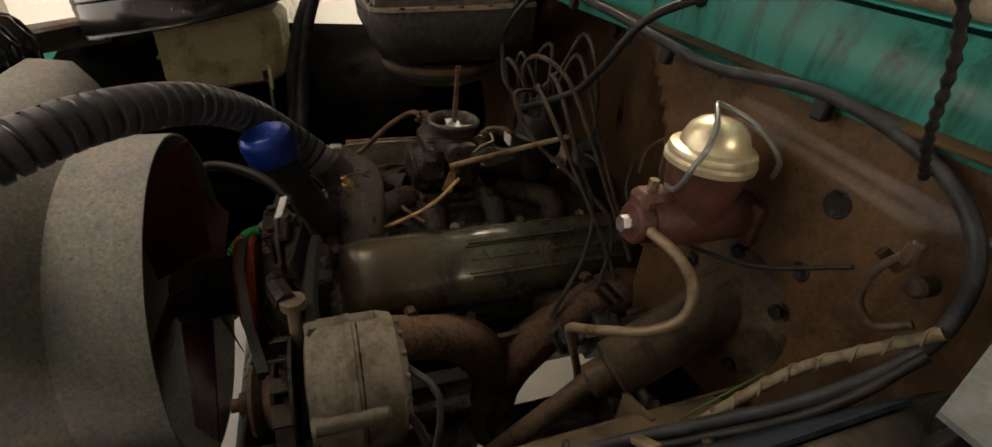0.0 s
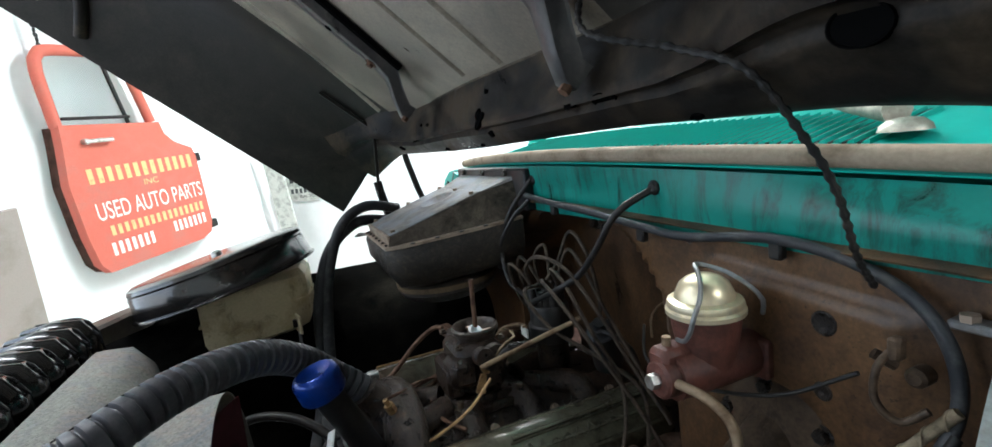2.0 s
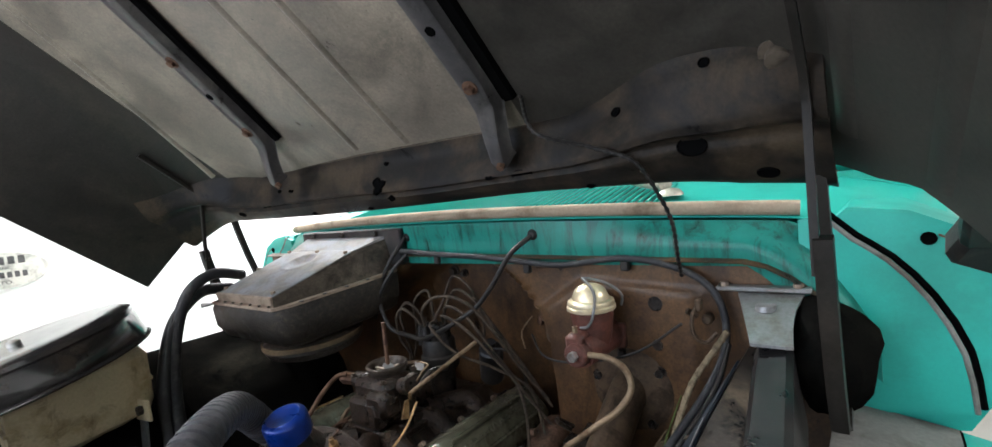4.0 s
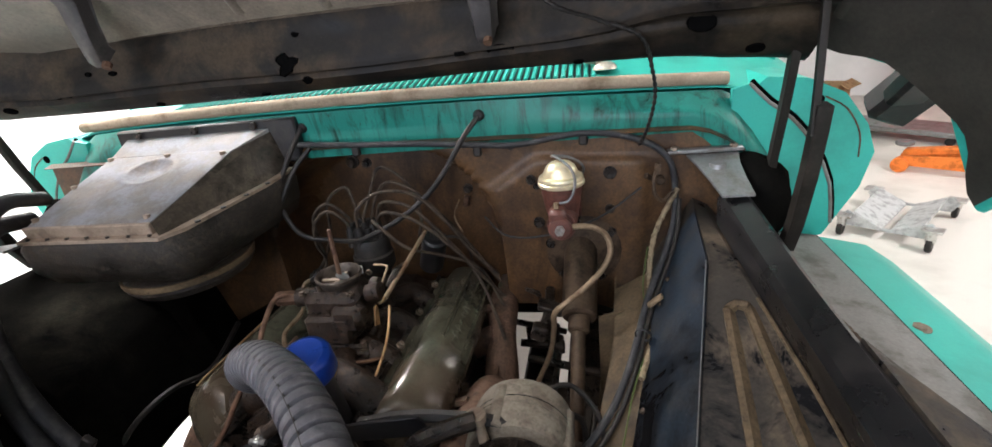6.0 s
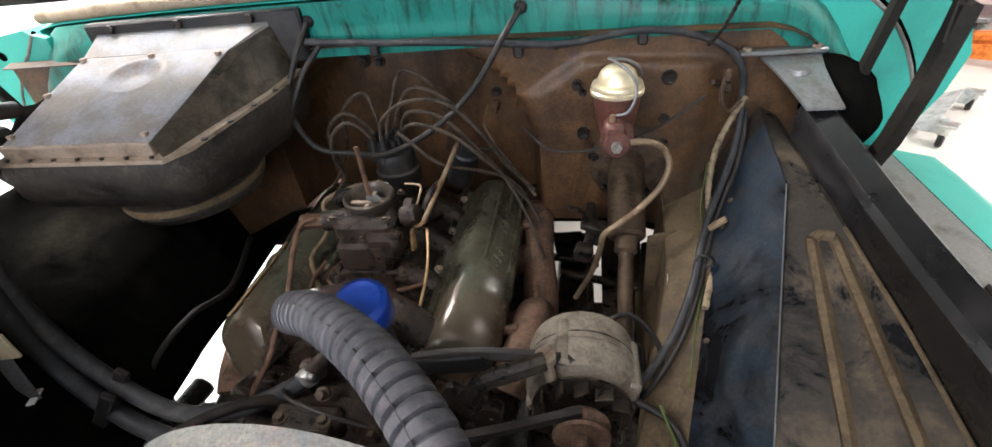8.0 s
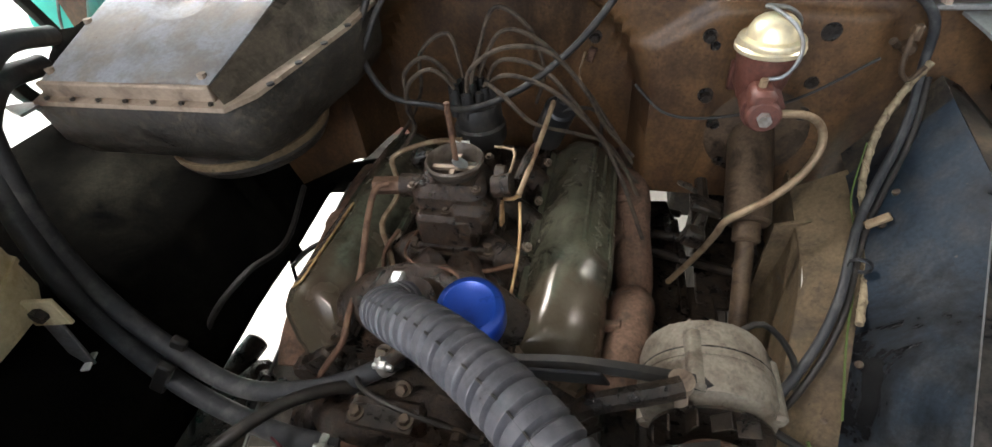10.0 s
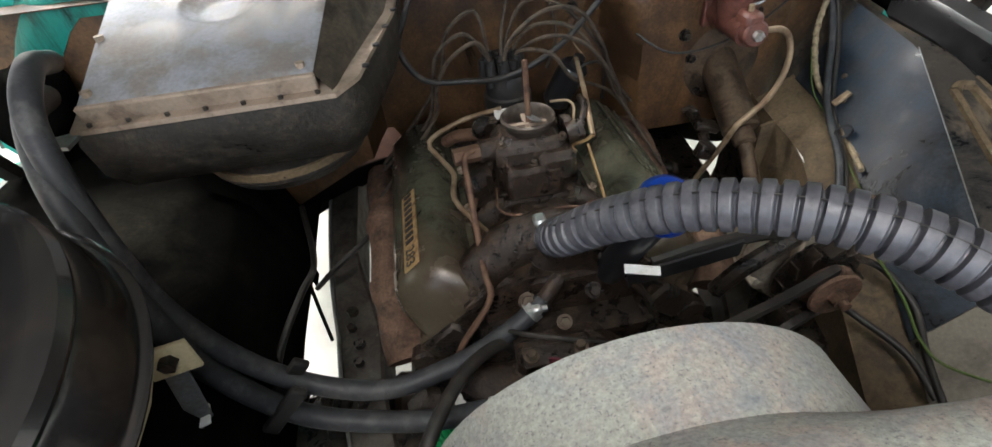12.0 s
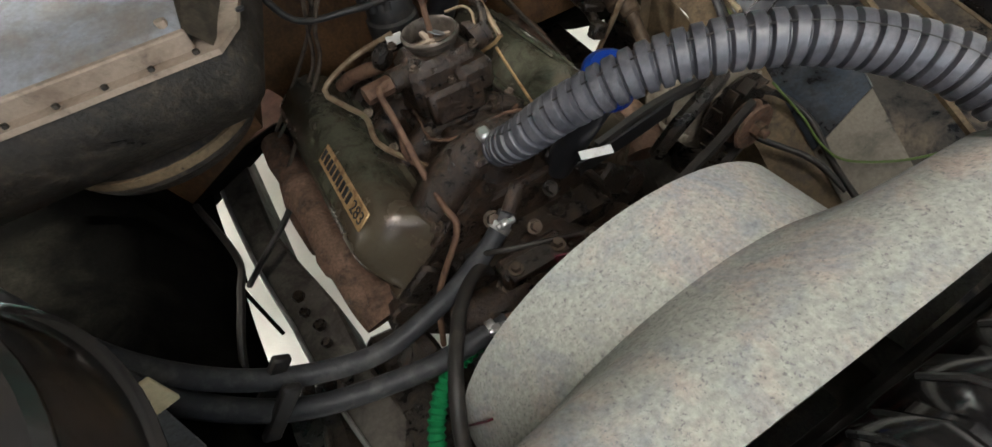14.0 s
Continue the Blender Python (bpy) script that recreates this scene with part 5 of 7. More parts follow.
piece("clutch_linkage", Shape().box((0.312, 0.515, 0.622), (0.075, 0.075, 0.012), (0, 4, 12), 0.003).cyl((0.25, 0.50, 0.66), (0.37, 0.545, 0.60), 0.008, n=10).cyl((0.335, 0.42, 0.66), (0.345, 0.60, 0.58), 0.007, n=10).cyl((0.35, 0.30, 0.70), (0.365, 0.47, 0.61), 0.006, n=10).cyl((0.28, 0.40, 0.67), (0.375, 0.40, 0.66), 0.009, n=10).lathe((0.372, 0.40, 0.66), (1, 0, 0), [(0.014, -0.006), (0.016, 0.0), (0.014, 0.006)], 14), GREASE, truck, "greasy clutch linkage")
piece("floor_filler", Shape().box((0.267, 0.118, 0.42), (0.12, 0.15, 0.03), (4, 6, 8), 0.01), GREASE, truck, "greasy plate added to hide the bright floor")
piece("starter_filler", Shape().cyl((0.195, 0.02, 0.455), (0.195, 0.20, 0.455), 0.042, n=20, edge=0.006).cyl((0.195, 0.20, 0.455), (0.19, 0.25, 0.46), 0.028, n=16, edge=0.004), GREASE, truck, "greasy starter-like cylinder added to hide the floor")
piece("spring_tower", Shape().box((-0.435, -0.055, 0.47), (0.16, 0.23, 0.12), bevel=0.02).cyl((-0.455, 0.02, 0.50), (-0.39, 0.05, 0.545), 0.028, n=14, edge=0.006).cyl((-0.40, -0.02, 0.50), (-0.37, 0.045, 0.56), 0.018, n=12, edge=0.004).cyl((-0.48, 0.03, 0.52), (-0.465, 0.13, 0.525), 0.024, n=12, edge=0.004).box((-0.46, 0.06, 0.49), (0.09, 0.07, 0.035), (10, 8, 20), 0.008).box((-0.25, 0.0, 0.47), (0.10, 0.24, 0.06), (0, 12, 0), 0.012), GREASE, truck, "greasy spring tower")
piece("oil_pan", Shape().box((0, 0.14, 0.40), (0.22, 0.38, 0.10), bevel=0.03).box((-0.02, -0.07, 0.46), (0.56, 0.12, 0.05), bevel=0.012), GREASE, truck, "greasy oil pan")
piece("crossmember", Shape().box((0, -0.13, 0.36), (0.66, 0.16, 0.12), bevel=0.02).box((0, -0.38, 0.36), (0.66, 0.10, 0.1), bevel=0.02), GREASE, truck, "greasy front crossmember")
piece("radiator_support", Shape().prism([(-0.80, 0.42), (0.80, 0.42), (0.80, 0.70), (0.46, 0.80), (0.40, 0.97), (-0.40, 0.97), (-0.46, 0.80), (-0.80, 0.70)], (0, -0.545, 0), (1, 0, 0), (0, 0, 1), (0, 1, 0), 0.03), BLACK, truck, "black radiator support panel")
for sx in (1, -1):
    piece("support_bar", Shape().rings([[(sx * x, -0.495, z), (sx * x, -0.495, z + h), (sx * x, -0.488, z + h + 0.006), (sx * x, -0.447, z + h + 0.006), (sx * x, -0.44, z + h), (sx * x, -0.44, z)] for x, z, h in ((0.30, 0.985, 0.03), (0.50, 0.950, 0.04), (0.70, 0.915, 0.05), (0.90, 0.880, 0.06))]), SUPPORTBAR, truck, "dusty grey-brown bar of the radiator support", 30)
for sx in (1, -1):
    piece("engine_mount", Shape().box((sx * 0.28, -0.11, 0.50), (0.16, 0.22, 0.08), (0, sx * 14, 0), 0.015), GREASE, truck, "greasy engine mount bracket")
piece("steering_gear", Shape().box((0.40, -0.02, 0.57), (0.09, 0.16, 0.14), bevel=0.03).cyl((0.405, 0.05, 0.61), (0.41, 0.12, 0.67), 0.035, n=18, edge=0.006), GREASE, truck, "greasy steering gear case")
# ---- engine ----
engine = thing("engine", (0, 0.2, 0.5), "grimy vintage V8 engine with olive valve covers", "engine")
piece("engine_block", Shape().prism([(-0.13, 0.50), (0.13, 0.50), (0.15, 0.56), (0.235, 0.66), (0.13, 0.78), (-0.13, 0.78), (-0.235, 0.66), (-0.15, 0.56)], (0, -0.006, 0), (1, 0, 0), (0, 0, 1), (0, 1, 0), 0.46), GREASE, engine, "greasy cast block", 30)
BA = radians(40)


def bank(sx):
    n = v3((sx * math.sin(BA), 0, math.cos(BA)))
    u = v3((sx * math.cos(BA), 0, -math.sin(BA)))
    c = v3((sx * 0.152, 0.004, 0.774))
    piece("cylinder_head", Shape().prism([(-0.08, -0.10), (0.10, -0.10), (0.10, -0.04), (0.068, -0.002), (-0.068, -0.002), (-0.08, -0.03)], c, u, n, (0, 1, 0), 0.44), GREASE, engine, "greasy cylinder head", 30)
    prof = [(-0.066, 0.0), (-0.066, 0.006), (-0.058, 0.010), (-0.055, 0.052), (-0.046, 0.070), (-0.032, 0.080), (-0.012, 0.084), (0.02, 0.084), (0.036, 0.078), (0.047, 0.064), (0.056, 0.030), (0.059, 0.010), (0.067, 0.006), (0.067, 0.0)]
    rows = []
    step = ((0.022, 0.95, 0.83), (0.06, 1.0, 0.85), (0.105, 1.0, 0.87), (0.118, 1.0, 0.90), (0.135, 1.0, 0.99)) if sx > 0 else ((0.014, 0.95, 0.87), (0.024, 1.0, 0.93), (0.036, 1.0, 0.98), (0.06, 1.0, 1.0), (0.12, 1.0, 1.0))
    for y, k, h in ((-0.014, 0.0, 1), (-0.011, 0.10, 0.9), (-0.006, 0.45, 0.84), (0.006, 0.80, 0.83), *step, (0.15, 1.0, 1.0), (0.41, 1.0, 1.0), (0.426, 0.88, 1), (0.436, 0.5, 1), (0.44, 0.0, 1)):
        row = []
        for a, b in prof:
            low = b <= 0.0061
            f = 0.86 + 0.14 * k
            wide = 1.0 + 0.25 * (1 - h) if b > 0.02 else 1.0
            row.append(c + (u * (a if low else a * f * wide) + n * (b if low else 0.006 + (b - 0.006) * k * h)) + v3((0, y, 0)))
        rows.append(row)
    cov = piece("valve_cover", Shape().rings(rows), COVER, engine, "olive pressed valve cover, worn and oily", 40)
    return c, u, n, cov


c1, u1, n1, cov_r = bank(1)
c2, u2, n2, cov_l = bank(-1)


def intake():
    g = Shape()
    g.prism([(-0.12, 0.70), (0.12, 0.70), (0.10, 0.80), (0.05, 0.835), (-0.05, 0.835), (-0.10, 0.80)], (0, -0.012, 0), (1, 0, 0), (0, 0, 1), (0, 1, 0), 0.44)
    return g


man = piece("intake_manifold", intake(), INTAKE, engine, "rusty oily intake manifold", 30)
# front crossover and thermostat neck
piece("water_crossover", Shape().tube([(-0.125, 0.03, 0.80), (-0.07, 0.04, 0.845), (0.0, 0.045, 0.86), (0.07, 0.04, 0.845), (0.125, 0.03, 0.80)], 0.034, 14), INTAKE, engine, "arched intake water crossover")
piece("thermostat_housing", Shape().lathe((0.005, 0.035, 0.845), (-0.02, -0.55, 0.75), [(0.045, 0), (0.045, 0.014), (0.03, 0.03), (0.026, 0.07)], 20), INTAKE, engine)
piece("timing_cover", Shape().prism([(-0.14, 0.45), (0.14, 0.45), (0.16, 0.62), (0.12, 0.76), (-0.12, 0.76), (-0.16, 0.62)], (0, -0.06, 0), (1, 0, 0), (0, 0, 1), (0, 1, 0), 0.062), GREASE, engine)
pump = piece("water_pump", Shape().lathe((0, -0.05, 0.69), (0, -1, 0), [(0.085, 0), (0.085, 0.03), (0.05, 0.05), (0.035, 0.09), (0.03, 0.12)], 24).tube([(0.02, -0.07, 0.70), (0.10, -0.085, 0.71), (0.14, -0.06, 0.70)], 0.032, 12).tube([(-0.02, -0.07, 0.70), (-0.10, -0.085, 0.71), (-0.14, -0.06, 0.70)], 0.032, 12).box((-0.03, -0.085, 0.765), (0.10, 0.03, 0.045), bevel=0.008), INTAKE, engine, "cast water pump")
pul = piece("pump_pulley", Shape().lathe((0.0, -0.125, 0.69), (0, -1, 0), [(0.03, 0), (0.075, 0.002), (0.082, 0.008), (0.07, 0.016), (0.082, 0.026), (0.08, 0.03), (0.03, 0.028)], 32), ORANGE, engine, "orange painted pump pulley")


def exhaust(sx):
    pts = [(sx * 0.236, 0.0, 0.690), (sx * 0.246, 0.07, 0.728), (sx * 0.252, 0.17, 0.748), (sx * 0.256, 0.28, 0.756), (sx * 0.262, 0.41, 0.758)]
    log = piece("exhaust_manifold", Shape().tube(pts, lambda w, n: 0.029 + (0.004 if 0.10 < w < 0.13 or 0.25 < w < 0.28 else 0.0) + 0.0015 * math.sin(w * 55), 16, 0.008), RUST, engine, "rusted cast exhaust manifold", 50)
    for y in (0.03, 0.16, 0.27, 0.385):
        piece("port", Shape().tube([(sx * 0.19, y, 0.695), (sx * 0.22, y, 0.71), (sx * 0.248, y, 0.72 + 0.08 * y)], 0.025, 12), RUST, log)
    piece("outlet", Shape().tube([(sx * 0.254, 0.30, 0.75), (sx * 0.272, 0.315, 0.67), (sx * 0.28, 0.33, 0.56)], 0.033, 14), RUST, log)


exhaust(-1)


def ram_horn():
    """Two arms that sweep together into one outlet."""
    front = [(0.238, -0.004, 0.738), (0.250, 0.03, 0.756), (0.258, 0.085, 0.760), (0.262, 0.13, 0.752), (0.264, 0.168, 0.722), (0.267, 0.188, 0.68), (0.270, 0.198, 0.62), (0.275, 0.20, 0.54)]
    rear = [(0.238, 0.425, 0.765), (0.250, 0.395, 0.776), (0.257, 0.35, 0.772), (0.261, 0.305, 0.752), (0.264, 0.262, 0.724), (0.267, 0.226, 0.685), (0.270, 0.205, 0.63)]
    log = piece("exhaust_manifold", Shape().tube(front, lambda w, n: 0.032 + 0.0025 * math.sin(w * 42) + (0.004 if 0.285 < w < 0.30 else 0.0), 18, 0.008).tube(rear, lambda w, n: 0.031 + 0.0025 * math.sin(w * 38), 18, 0.008), RUST, engine, "rusted cast exhaust manifold with two arms", 60)
    for y, z in ((0.035, 0.755), (0.135, 0.75), (0.30, 0.765), (0.39, 0.775)):
        piece("port", Shape().tube([(0.20, y, z - 0.035), (0.225, y, z - 0.02), (0.252, y, z - 0.008)], 0.026, 12), RUST, log)
    piece("web", Shape().prism([(0.13, 0.735), (0.17, 0.70), (0.23, 0.70), (0.31, 0.745), (0.22, 0.74)], (0.258, 0, 0), (0, 1, 0), (0, 0, 1), (1, 0, 0), 0.008), RUST, log)
    for y, z in ((0.012, 0.785), (0.08, 0.79), (0.34, 0.805), (0.42, 0.79)):
        piece("manifold_bolt", Shape().cyl((0.222, y, z - 0.01), (0.246, y, z - 0.004), 0.009, n=6), RUST, log)


ram_horn()

# oil filler tube with its blue cap
piece("oil_filler_tube", Shape().tube([(0.07, -0.005, 0.815), (0.085, -0.04, 0.90), (0.098, -0.068, 0.965)], 0.021, 16), BLACK, engine, "black oil filler tube")
piece("oil_filler_cap", Shape().lathe((0.098, -0.066, 0.958), (0.06, -0.26, 0.9), [(0.030, 0), (0.0325, 0.004), (0.0325, 0.030), (0.030, 0.035), (0.024, 0.038), (0.018, 0.036), (0.0005, 0.035)], 36), BLUE, engine, "shiny blue oil filler cap")

# distributor
piece("distributor_body", Shape().cyl((0.0, 0.345, 0.82), (0.0, 0.345, 0.90), 0.03, n=18), GREASE, engine)
cap = piece("distributor_cap", Shape().lathe((0.0, 0.345, 0.90), (0, 0, 1), [(0.039, 0), (0.042, 0.004), (0.042, 0.03), (0.038, 0.034), (0.037, 0.062), (0.034, 0.068), (0.012, 0.07)], 24), RUBBER, engine, "black distributor cap")
for i in range(9):
    a = i * 2 * math.pi / 8
    q = v3((-0.01 + (0.029 * math.cos(a) if i < 8 else 0), 0.345 + (0.029 * math.sin(a) if i < 8 else 0), 0.955))
    piece("cap_tower", Shape().cyl(q, q + v3((0, 0, 0.040)), 0.0085, 0.007, n=10), RUBBER, cap)
piece("cap_window", Shape().box((-0.02, 0.2985, 0.915), (0.026, 0.004, 0.018), bevel=0.001), WHITEBIT, cap, "small white metal window")

# ---- carburettor ----
carb = thing("carburettor", (0, 0.19, 0.835), "small rusty dirty carburettor with an open ringed throat", "carburettor")
body = piece("body", Shape().box((0, 0.19, 0.845), (0.11, 0.12, 0.02), bevel=0.005).box((0.0, 0.185, 0.90), (0.105, 0.085, 0.09), bevel=0.014).box((0.035, 0.15, 0.905), (0.055, 0.05, 0.05), bevel=0.01).cyl((-0.075, 0.175, 0.925), (-0.03, 0.18, 0.925), 0.017, n=14).cyl((0.06, 0.18, 0.93), (0.085, 0.18, 0.935), 0.016, n=14), INTAKE, carb, "rusty cast carburettor body")
piece("throat_ring", Shape().lathe((0.004, 0.193, 0.952), (0, 0, 1), [(0.033, -0.012), (0.036, 0.0), (0.0405, 0.004), (0.0415, 0.010), (0.039, 0.013), (0.0365, 0.011), (0.0345, 0.004), (0.031, -0.010), (0.027, -0.03)], 40, (False, False)), THROAT, carb, "worn dark throat ring")
piece("venturi", Shape().lathe((0.004, 0.193, 0.925), (0, 0, 1), [(0.029, 0.0), (0.029, 0.002)], 28), HOLE, carb, "dark open throat")
piece("stud", Shape().cyl((0.006, 0.193, 0.93), (0.004, 0.197, 1.046), 0.0042, n=8), RUSTLINE, carb, "rusty air cleaner stud")
piece("stud_bridge", Shape().box((0.002, 0.19, 0.95), (0.062, 0.008, 0.006), bevel=0.001).box((0.002, 0.2, 0.948), (0.008, 0.05, 0.006), bevel=0.001), FLANGE, carb)
piece("throttle_rod", Shape().tube([(0.097, 0.165, 0.928), (0.112, 0.26, 0.955), (0.122, 0.34, 0.975)], 0.0042, 8), LINE, carb, "dull tan throttle rod")
piece("fuel_fitting", Shape().cyl((-0.115, 0.17, 0.925), (-0.075, 0.175, 0.925), 0.013, n=6), RUSTLINE, carb)

# fuel line down to the pump
solid("fuel_line", Shape().tube([(-0.085, 0.158, 0.940), (-0.100, 0.144, 0.938), (-0.101, 0.105, 0.915), (-0.101, 0.05, 0.866), (-0.101, 0.0, 0.845), (-0.102, -0.030, 0.825), (-0.155, -0.045, 0.745), (-0.18, -0.055, 0.64)], 0.0046, 10, 0.006), RUSTLINE, "thin rusty fuel line to the carburettor", "fuel line")

# ---- alternator ----
alt = thing("alternator", (0.345, 0.0, 0.78), "dull aluminium alternator with finned fan and pulley", "alternator")
AC = v3((0.343, -0.012, 0.797))
piece("rear_case", Shape().lathe(AC + v3((0, 0.009, 0)), (0, 1, 0), [(0.074, 0), (0.074, 0.03), (0.070, 0.045), (0.05, 0.055), (0.02, 0.058)], 32), ALU, alt, "dull aluminium rear case")
piece("front_case", Shape().lathe(AC + v3((0, 0.008, 0)), (0, -1, 0), [(0.074, 0), (0.074, 0.03), (0.068, 0.042), (0.03, 0.05)], 32), ALU, alt, "dull aluminium front case")
for a in (20, 110, 200, 290):
    q = AC + v3((0.074 * math.cos(radians(a)), -0.035, 0.074 * math.sin(radians(a))))
    piece("case_lug", Shape().cyl(q - v3((0.006 * math.cos(radians(a)), 0, 0.006 * math.sin(radians(a)))), q + v3((-0.006 * math.cos(radians(a)), 0.075, -0.006 * math.sin(radians(a)))), 0.011, n=12, edge=0.004), ALU, alt)
piece("case_band", Shape().lathe(AC + v3((0, 0.0125, 0)), (0, -1, 0), [(0.0735, 0), (0.0752, 0.001), (0.0752, 0.007), (0.0735, 0.008)], 40), ALU, alt, "raised case band")
piece("case_joint", Shape().lathe(AC + v3((0, 0.0155, 0)), (0, 1, 0), [(0.0738, 0), (0.0745, 0.0002), (0.0745, 0.0016), (0.0738, 0.0018)], 40), GREASE, alt, "dark case joint")
piece("cooling_fan", Shape().lathe(AC + v3((0, -0.048, 0)), (0, -1, 0), [(0.02, 0), (0.064, 0), (0.064, 0.003), (0.02, 0.003)], 28), GREASE, alt)
for i in range(12):
    a = i * math.pi / 6
    q = AC + v3((0.054 * math.cos(a), -0.058, 0.054 * math.sin(a)))
    piece("fan_blade", Shape().box(q, (0.022, 0.022, 0.003), (0, -math.degrees(a) + 50, 0), 0.001), GREASE, alt)
piece("pulley", Shape().lathe(AC + v3((0, -0.068, 0)), (0, -1, 0), [(0.015, 0), (0.034, 0), (0.036, 0.004), (0.026, 0.012), (0.036, 0.02), (0.034, 0.024), (0.012, 0.024)], 24).cyl(AC + v3((0, -0.092, 0)), AC + v3((0, -0.104, 0)), 0.012, n=6).cyl(AC + v3((0, -0.104, 0)), AC + v3((0, -0.112, 0)), 0.007, n=10), RUST, alt, "rusty belt pulley with its nut")
solid("alternator_bracket", Shape().tube([(0.12, -0.03, 0.84), (0.20, -0.035, 0.862), (0.29, -0.04, 0.868), (0.355, -0.035, 0.853)], lambda w, n: 0.009, 6), RUBBER, "black curved alternator adjusting bracket", "bracket")

# ---- radiator, shroud and fan ----
rad = thing("radiator", (0, -0.5, 0.5), "black radiator with ribbed top tank", "radiator")
piece("core", Shape().box((0.0, -0.463, 0.69), (0.66, 0.088, 0.50), bevel=0.006), RUBBER, rad)
piece("top_tank", Shape().box((0.0, -0.492, 0.985), (0.66, 0.105, 0.09), bevel=0.02), GLOSSBLACK, rad)
SC = v3((0.035, -0.235, 0.71))
SR = 0.244


def shroud_ring(k):
    """A ring of the shroud from the round throat (0) to the square radiator side (1)."""
    out = []
    for a in np.linspace(0, 2 * math.pi, 72, endpoint=False):
        c, s = math.cos(a), math.sin(a)
        p = 2.0 + 16.0 * k * k
        q = (abs(c) ** p + abs(s) ** p) ** (-1 / p)
        rx, rz = SR + (0.305 - SR) * k, SR + (0.285 - SR) * k
        out.append((q * c * rx + SC[0] * (1 - k) + 0.05 * k, q * s * rz + SC[2] * (1 - k) + 0.72 * k))
    return out


def shroud():
    t = thing("fan_shroud", (0.03, -0.33, 0.4), "large weathered grey fibreglass fan shroud", "fan shroud")

    def skin(levels):
        outer = [[(x, y, z) for x, z in shroud_ring(k)] for y, k in levels]
        inner = [[(x * 0.985, y, SC[2] + (z - SC[2]) * 0.985) for x, z in shroud_ring(k)] for y, k in levels[::-1]]
        return Shape().rings(outer + inner + outer[:1], (False, False))

    piece("throat", skin([(-0.208, 0.0), (-0.300, 0.0)]), SHROUD, t, "", 40)
    piece("body", skin([(-0.298, 0.004), (-0.308, 0.15), (-0.332, 0.6), (-0.366, 0.95), (-0.408, 1.0)]), SHROUD, t, "", 40)


shroud()
fan = thing("engine_fan", (0, -0.24, 0.69), "dark red engine fan with broad blades", "fan")
piece("hub", Shape().cyl((0, -0.16, 0.69), (0, -0.25, 0.69), 0.05, n=24, edge=0.005), GREASE, fan)
for i in range(5):
    a = radians(72 * i + 20)
    c, s = math.cos(a), math.sin(a)

    def blade(p, q, c=c, s=s):
        r = 0.05 + 0.175 * p
        w = (q - 0.5) * (0.07 + 0.06 * p)
        return (0.01 + c * r - s * w, -0.225 + 0.06 * (q - 0.5), 0.70 + s * r + c * w)

    piece("blade", Shape().sheet(blade, 6, 4, 0.002), FANRED, fan, "dark red fan blade")

# corrugated upper hose
def ribs(w, n):
    return 0.0188 + 0.0054 * min(1.0, max(0.0, 2.8 * abs(math.sin(math.pi * w / 0.0150)) - 0.5))


hz = thing("radiator_hose", (0.0, 0.0, 0.89), "ribbed grey flexible upper radiator hose", "radiator hose")
HOSE_LINE = [(-0.008, 0.004, 0.888), (-0.006, -0.05, 0.938), (0.032, -0.094, 0.990), (0.104, -0.145, 1.033), (0.190, -0.213, 1.049), (0.258, -0.290, 1.032), (0.282, -0.377, 1.0), (0.289, -0.464, 0.965)]
piece("hose", Shape().tube(HOSE_LINE, ribs, 24, 0.0009), HOSE, hz, "ribbed grey rubber hose", 40)
run = smooth_line(HOSE_LINE, 0.004)
seam = []
for i in range(2, len(run) - 2):
    t = unit(run[i + 1] - run[i - 1])
    up = unit(v3((-0.45, -0.2, 0.85)) - t * np.dot((-0.45, -0.2, 0.85), t))
    seam.append(run[i] + up * 0.0232)
piece("seam", Shape().tube(seam, 0.0010, 6, 0.004), RUBBER, hz, "dark moulding seam")
piece("hose_clamp", Shape().lathe((0.0, 0.003, 0.887), (0, -0.68, 0.73), [(0.0242, 0), (0.0254, 0.001), (0.0254, 0.009), (0.0242, 0.010)], 24).box((-0.022, 0.012, 0.912), (0.016, 0.02, 0.014), bevel=0.003), BARE, hz, "bright worm-drive clamp")

# ---- heater box on the firewall ----
hb = thing("heater_box", (-0.38, 0.24, 1.0), "grey steel heater box with screwed cover on the firewall", "heater box")
def slope(y):
    return 1.106 + 0.33 * (y - 0.115)


plate = [(-0.518, 0.115), (-0.259, 0.115), (-0.234, 0.322), (-0.525, 0.322)]
def plate_at(p, q):
    """The cover's surface, sloped, with a round dent and rolled-down edges."""
    y = 0.115 + 0.207 * q
    x0, x1 = -0.518 - 0.007 * q, -0.259 + 0.025 * q
    x = x0 + (x1 - x0) * p
    r = math.hypot((x + 0.382) / 0.044, (y - 0.262) / 0.036)
    dent = 0.011 * max(0.0, 1.0 - max(0.0, (r - 0.55) / 0.5)) ** 0.8 - 0.0012 * math.exp(-((r - 1.12) / 0.10) ** 2)
    edge = min(p, 1 - p, q, 1 - q)
    return (x, y, slope(y) - dent - 0.0022 * max(0.0, 1 - edge / 0.02) + 0.0008 * math.sin(17 * x) * math.sin(23 * y))


piece("cover_plate", Shape().sheet(plate_at, 72, 56, 0.0025), PLATE, hb, "silver-grey painted cover plate with a round dent", 60)
piece("plate_body", Shape().rings([[(x, y, slope(y) - 0.03) for x, y in plate], [(x, y, slope(y) - 0.0145) for x, y in plate]]), CASE, hb)
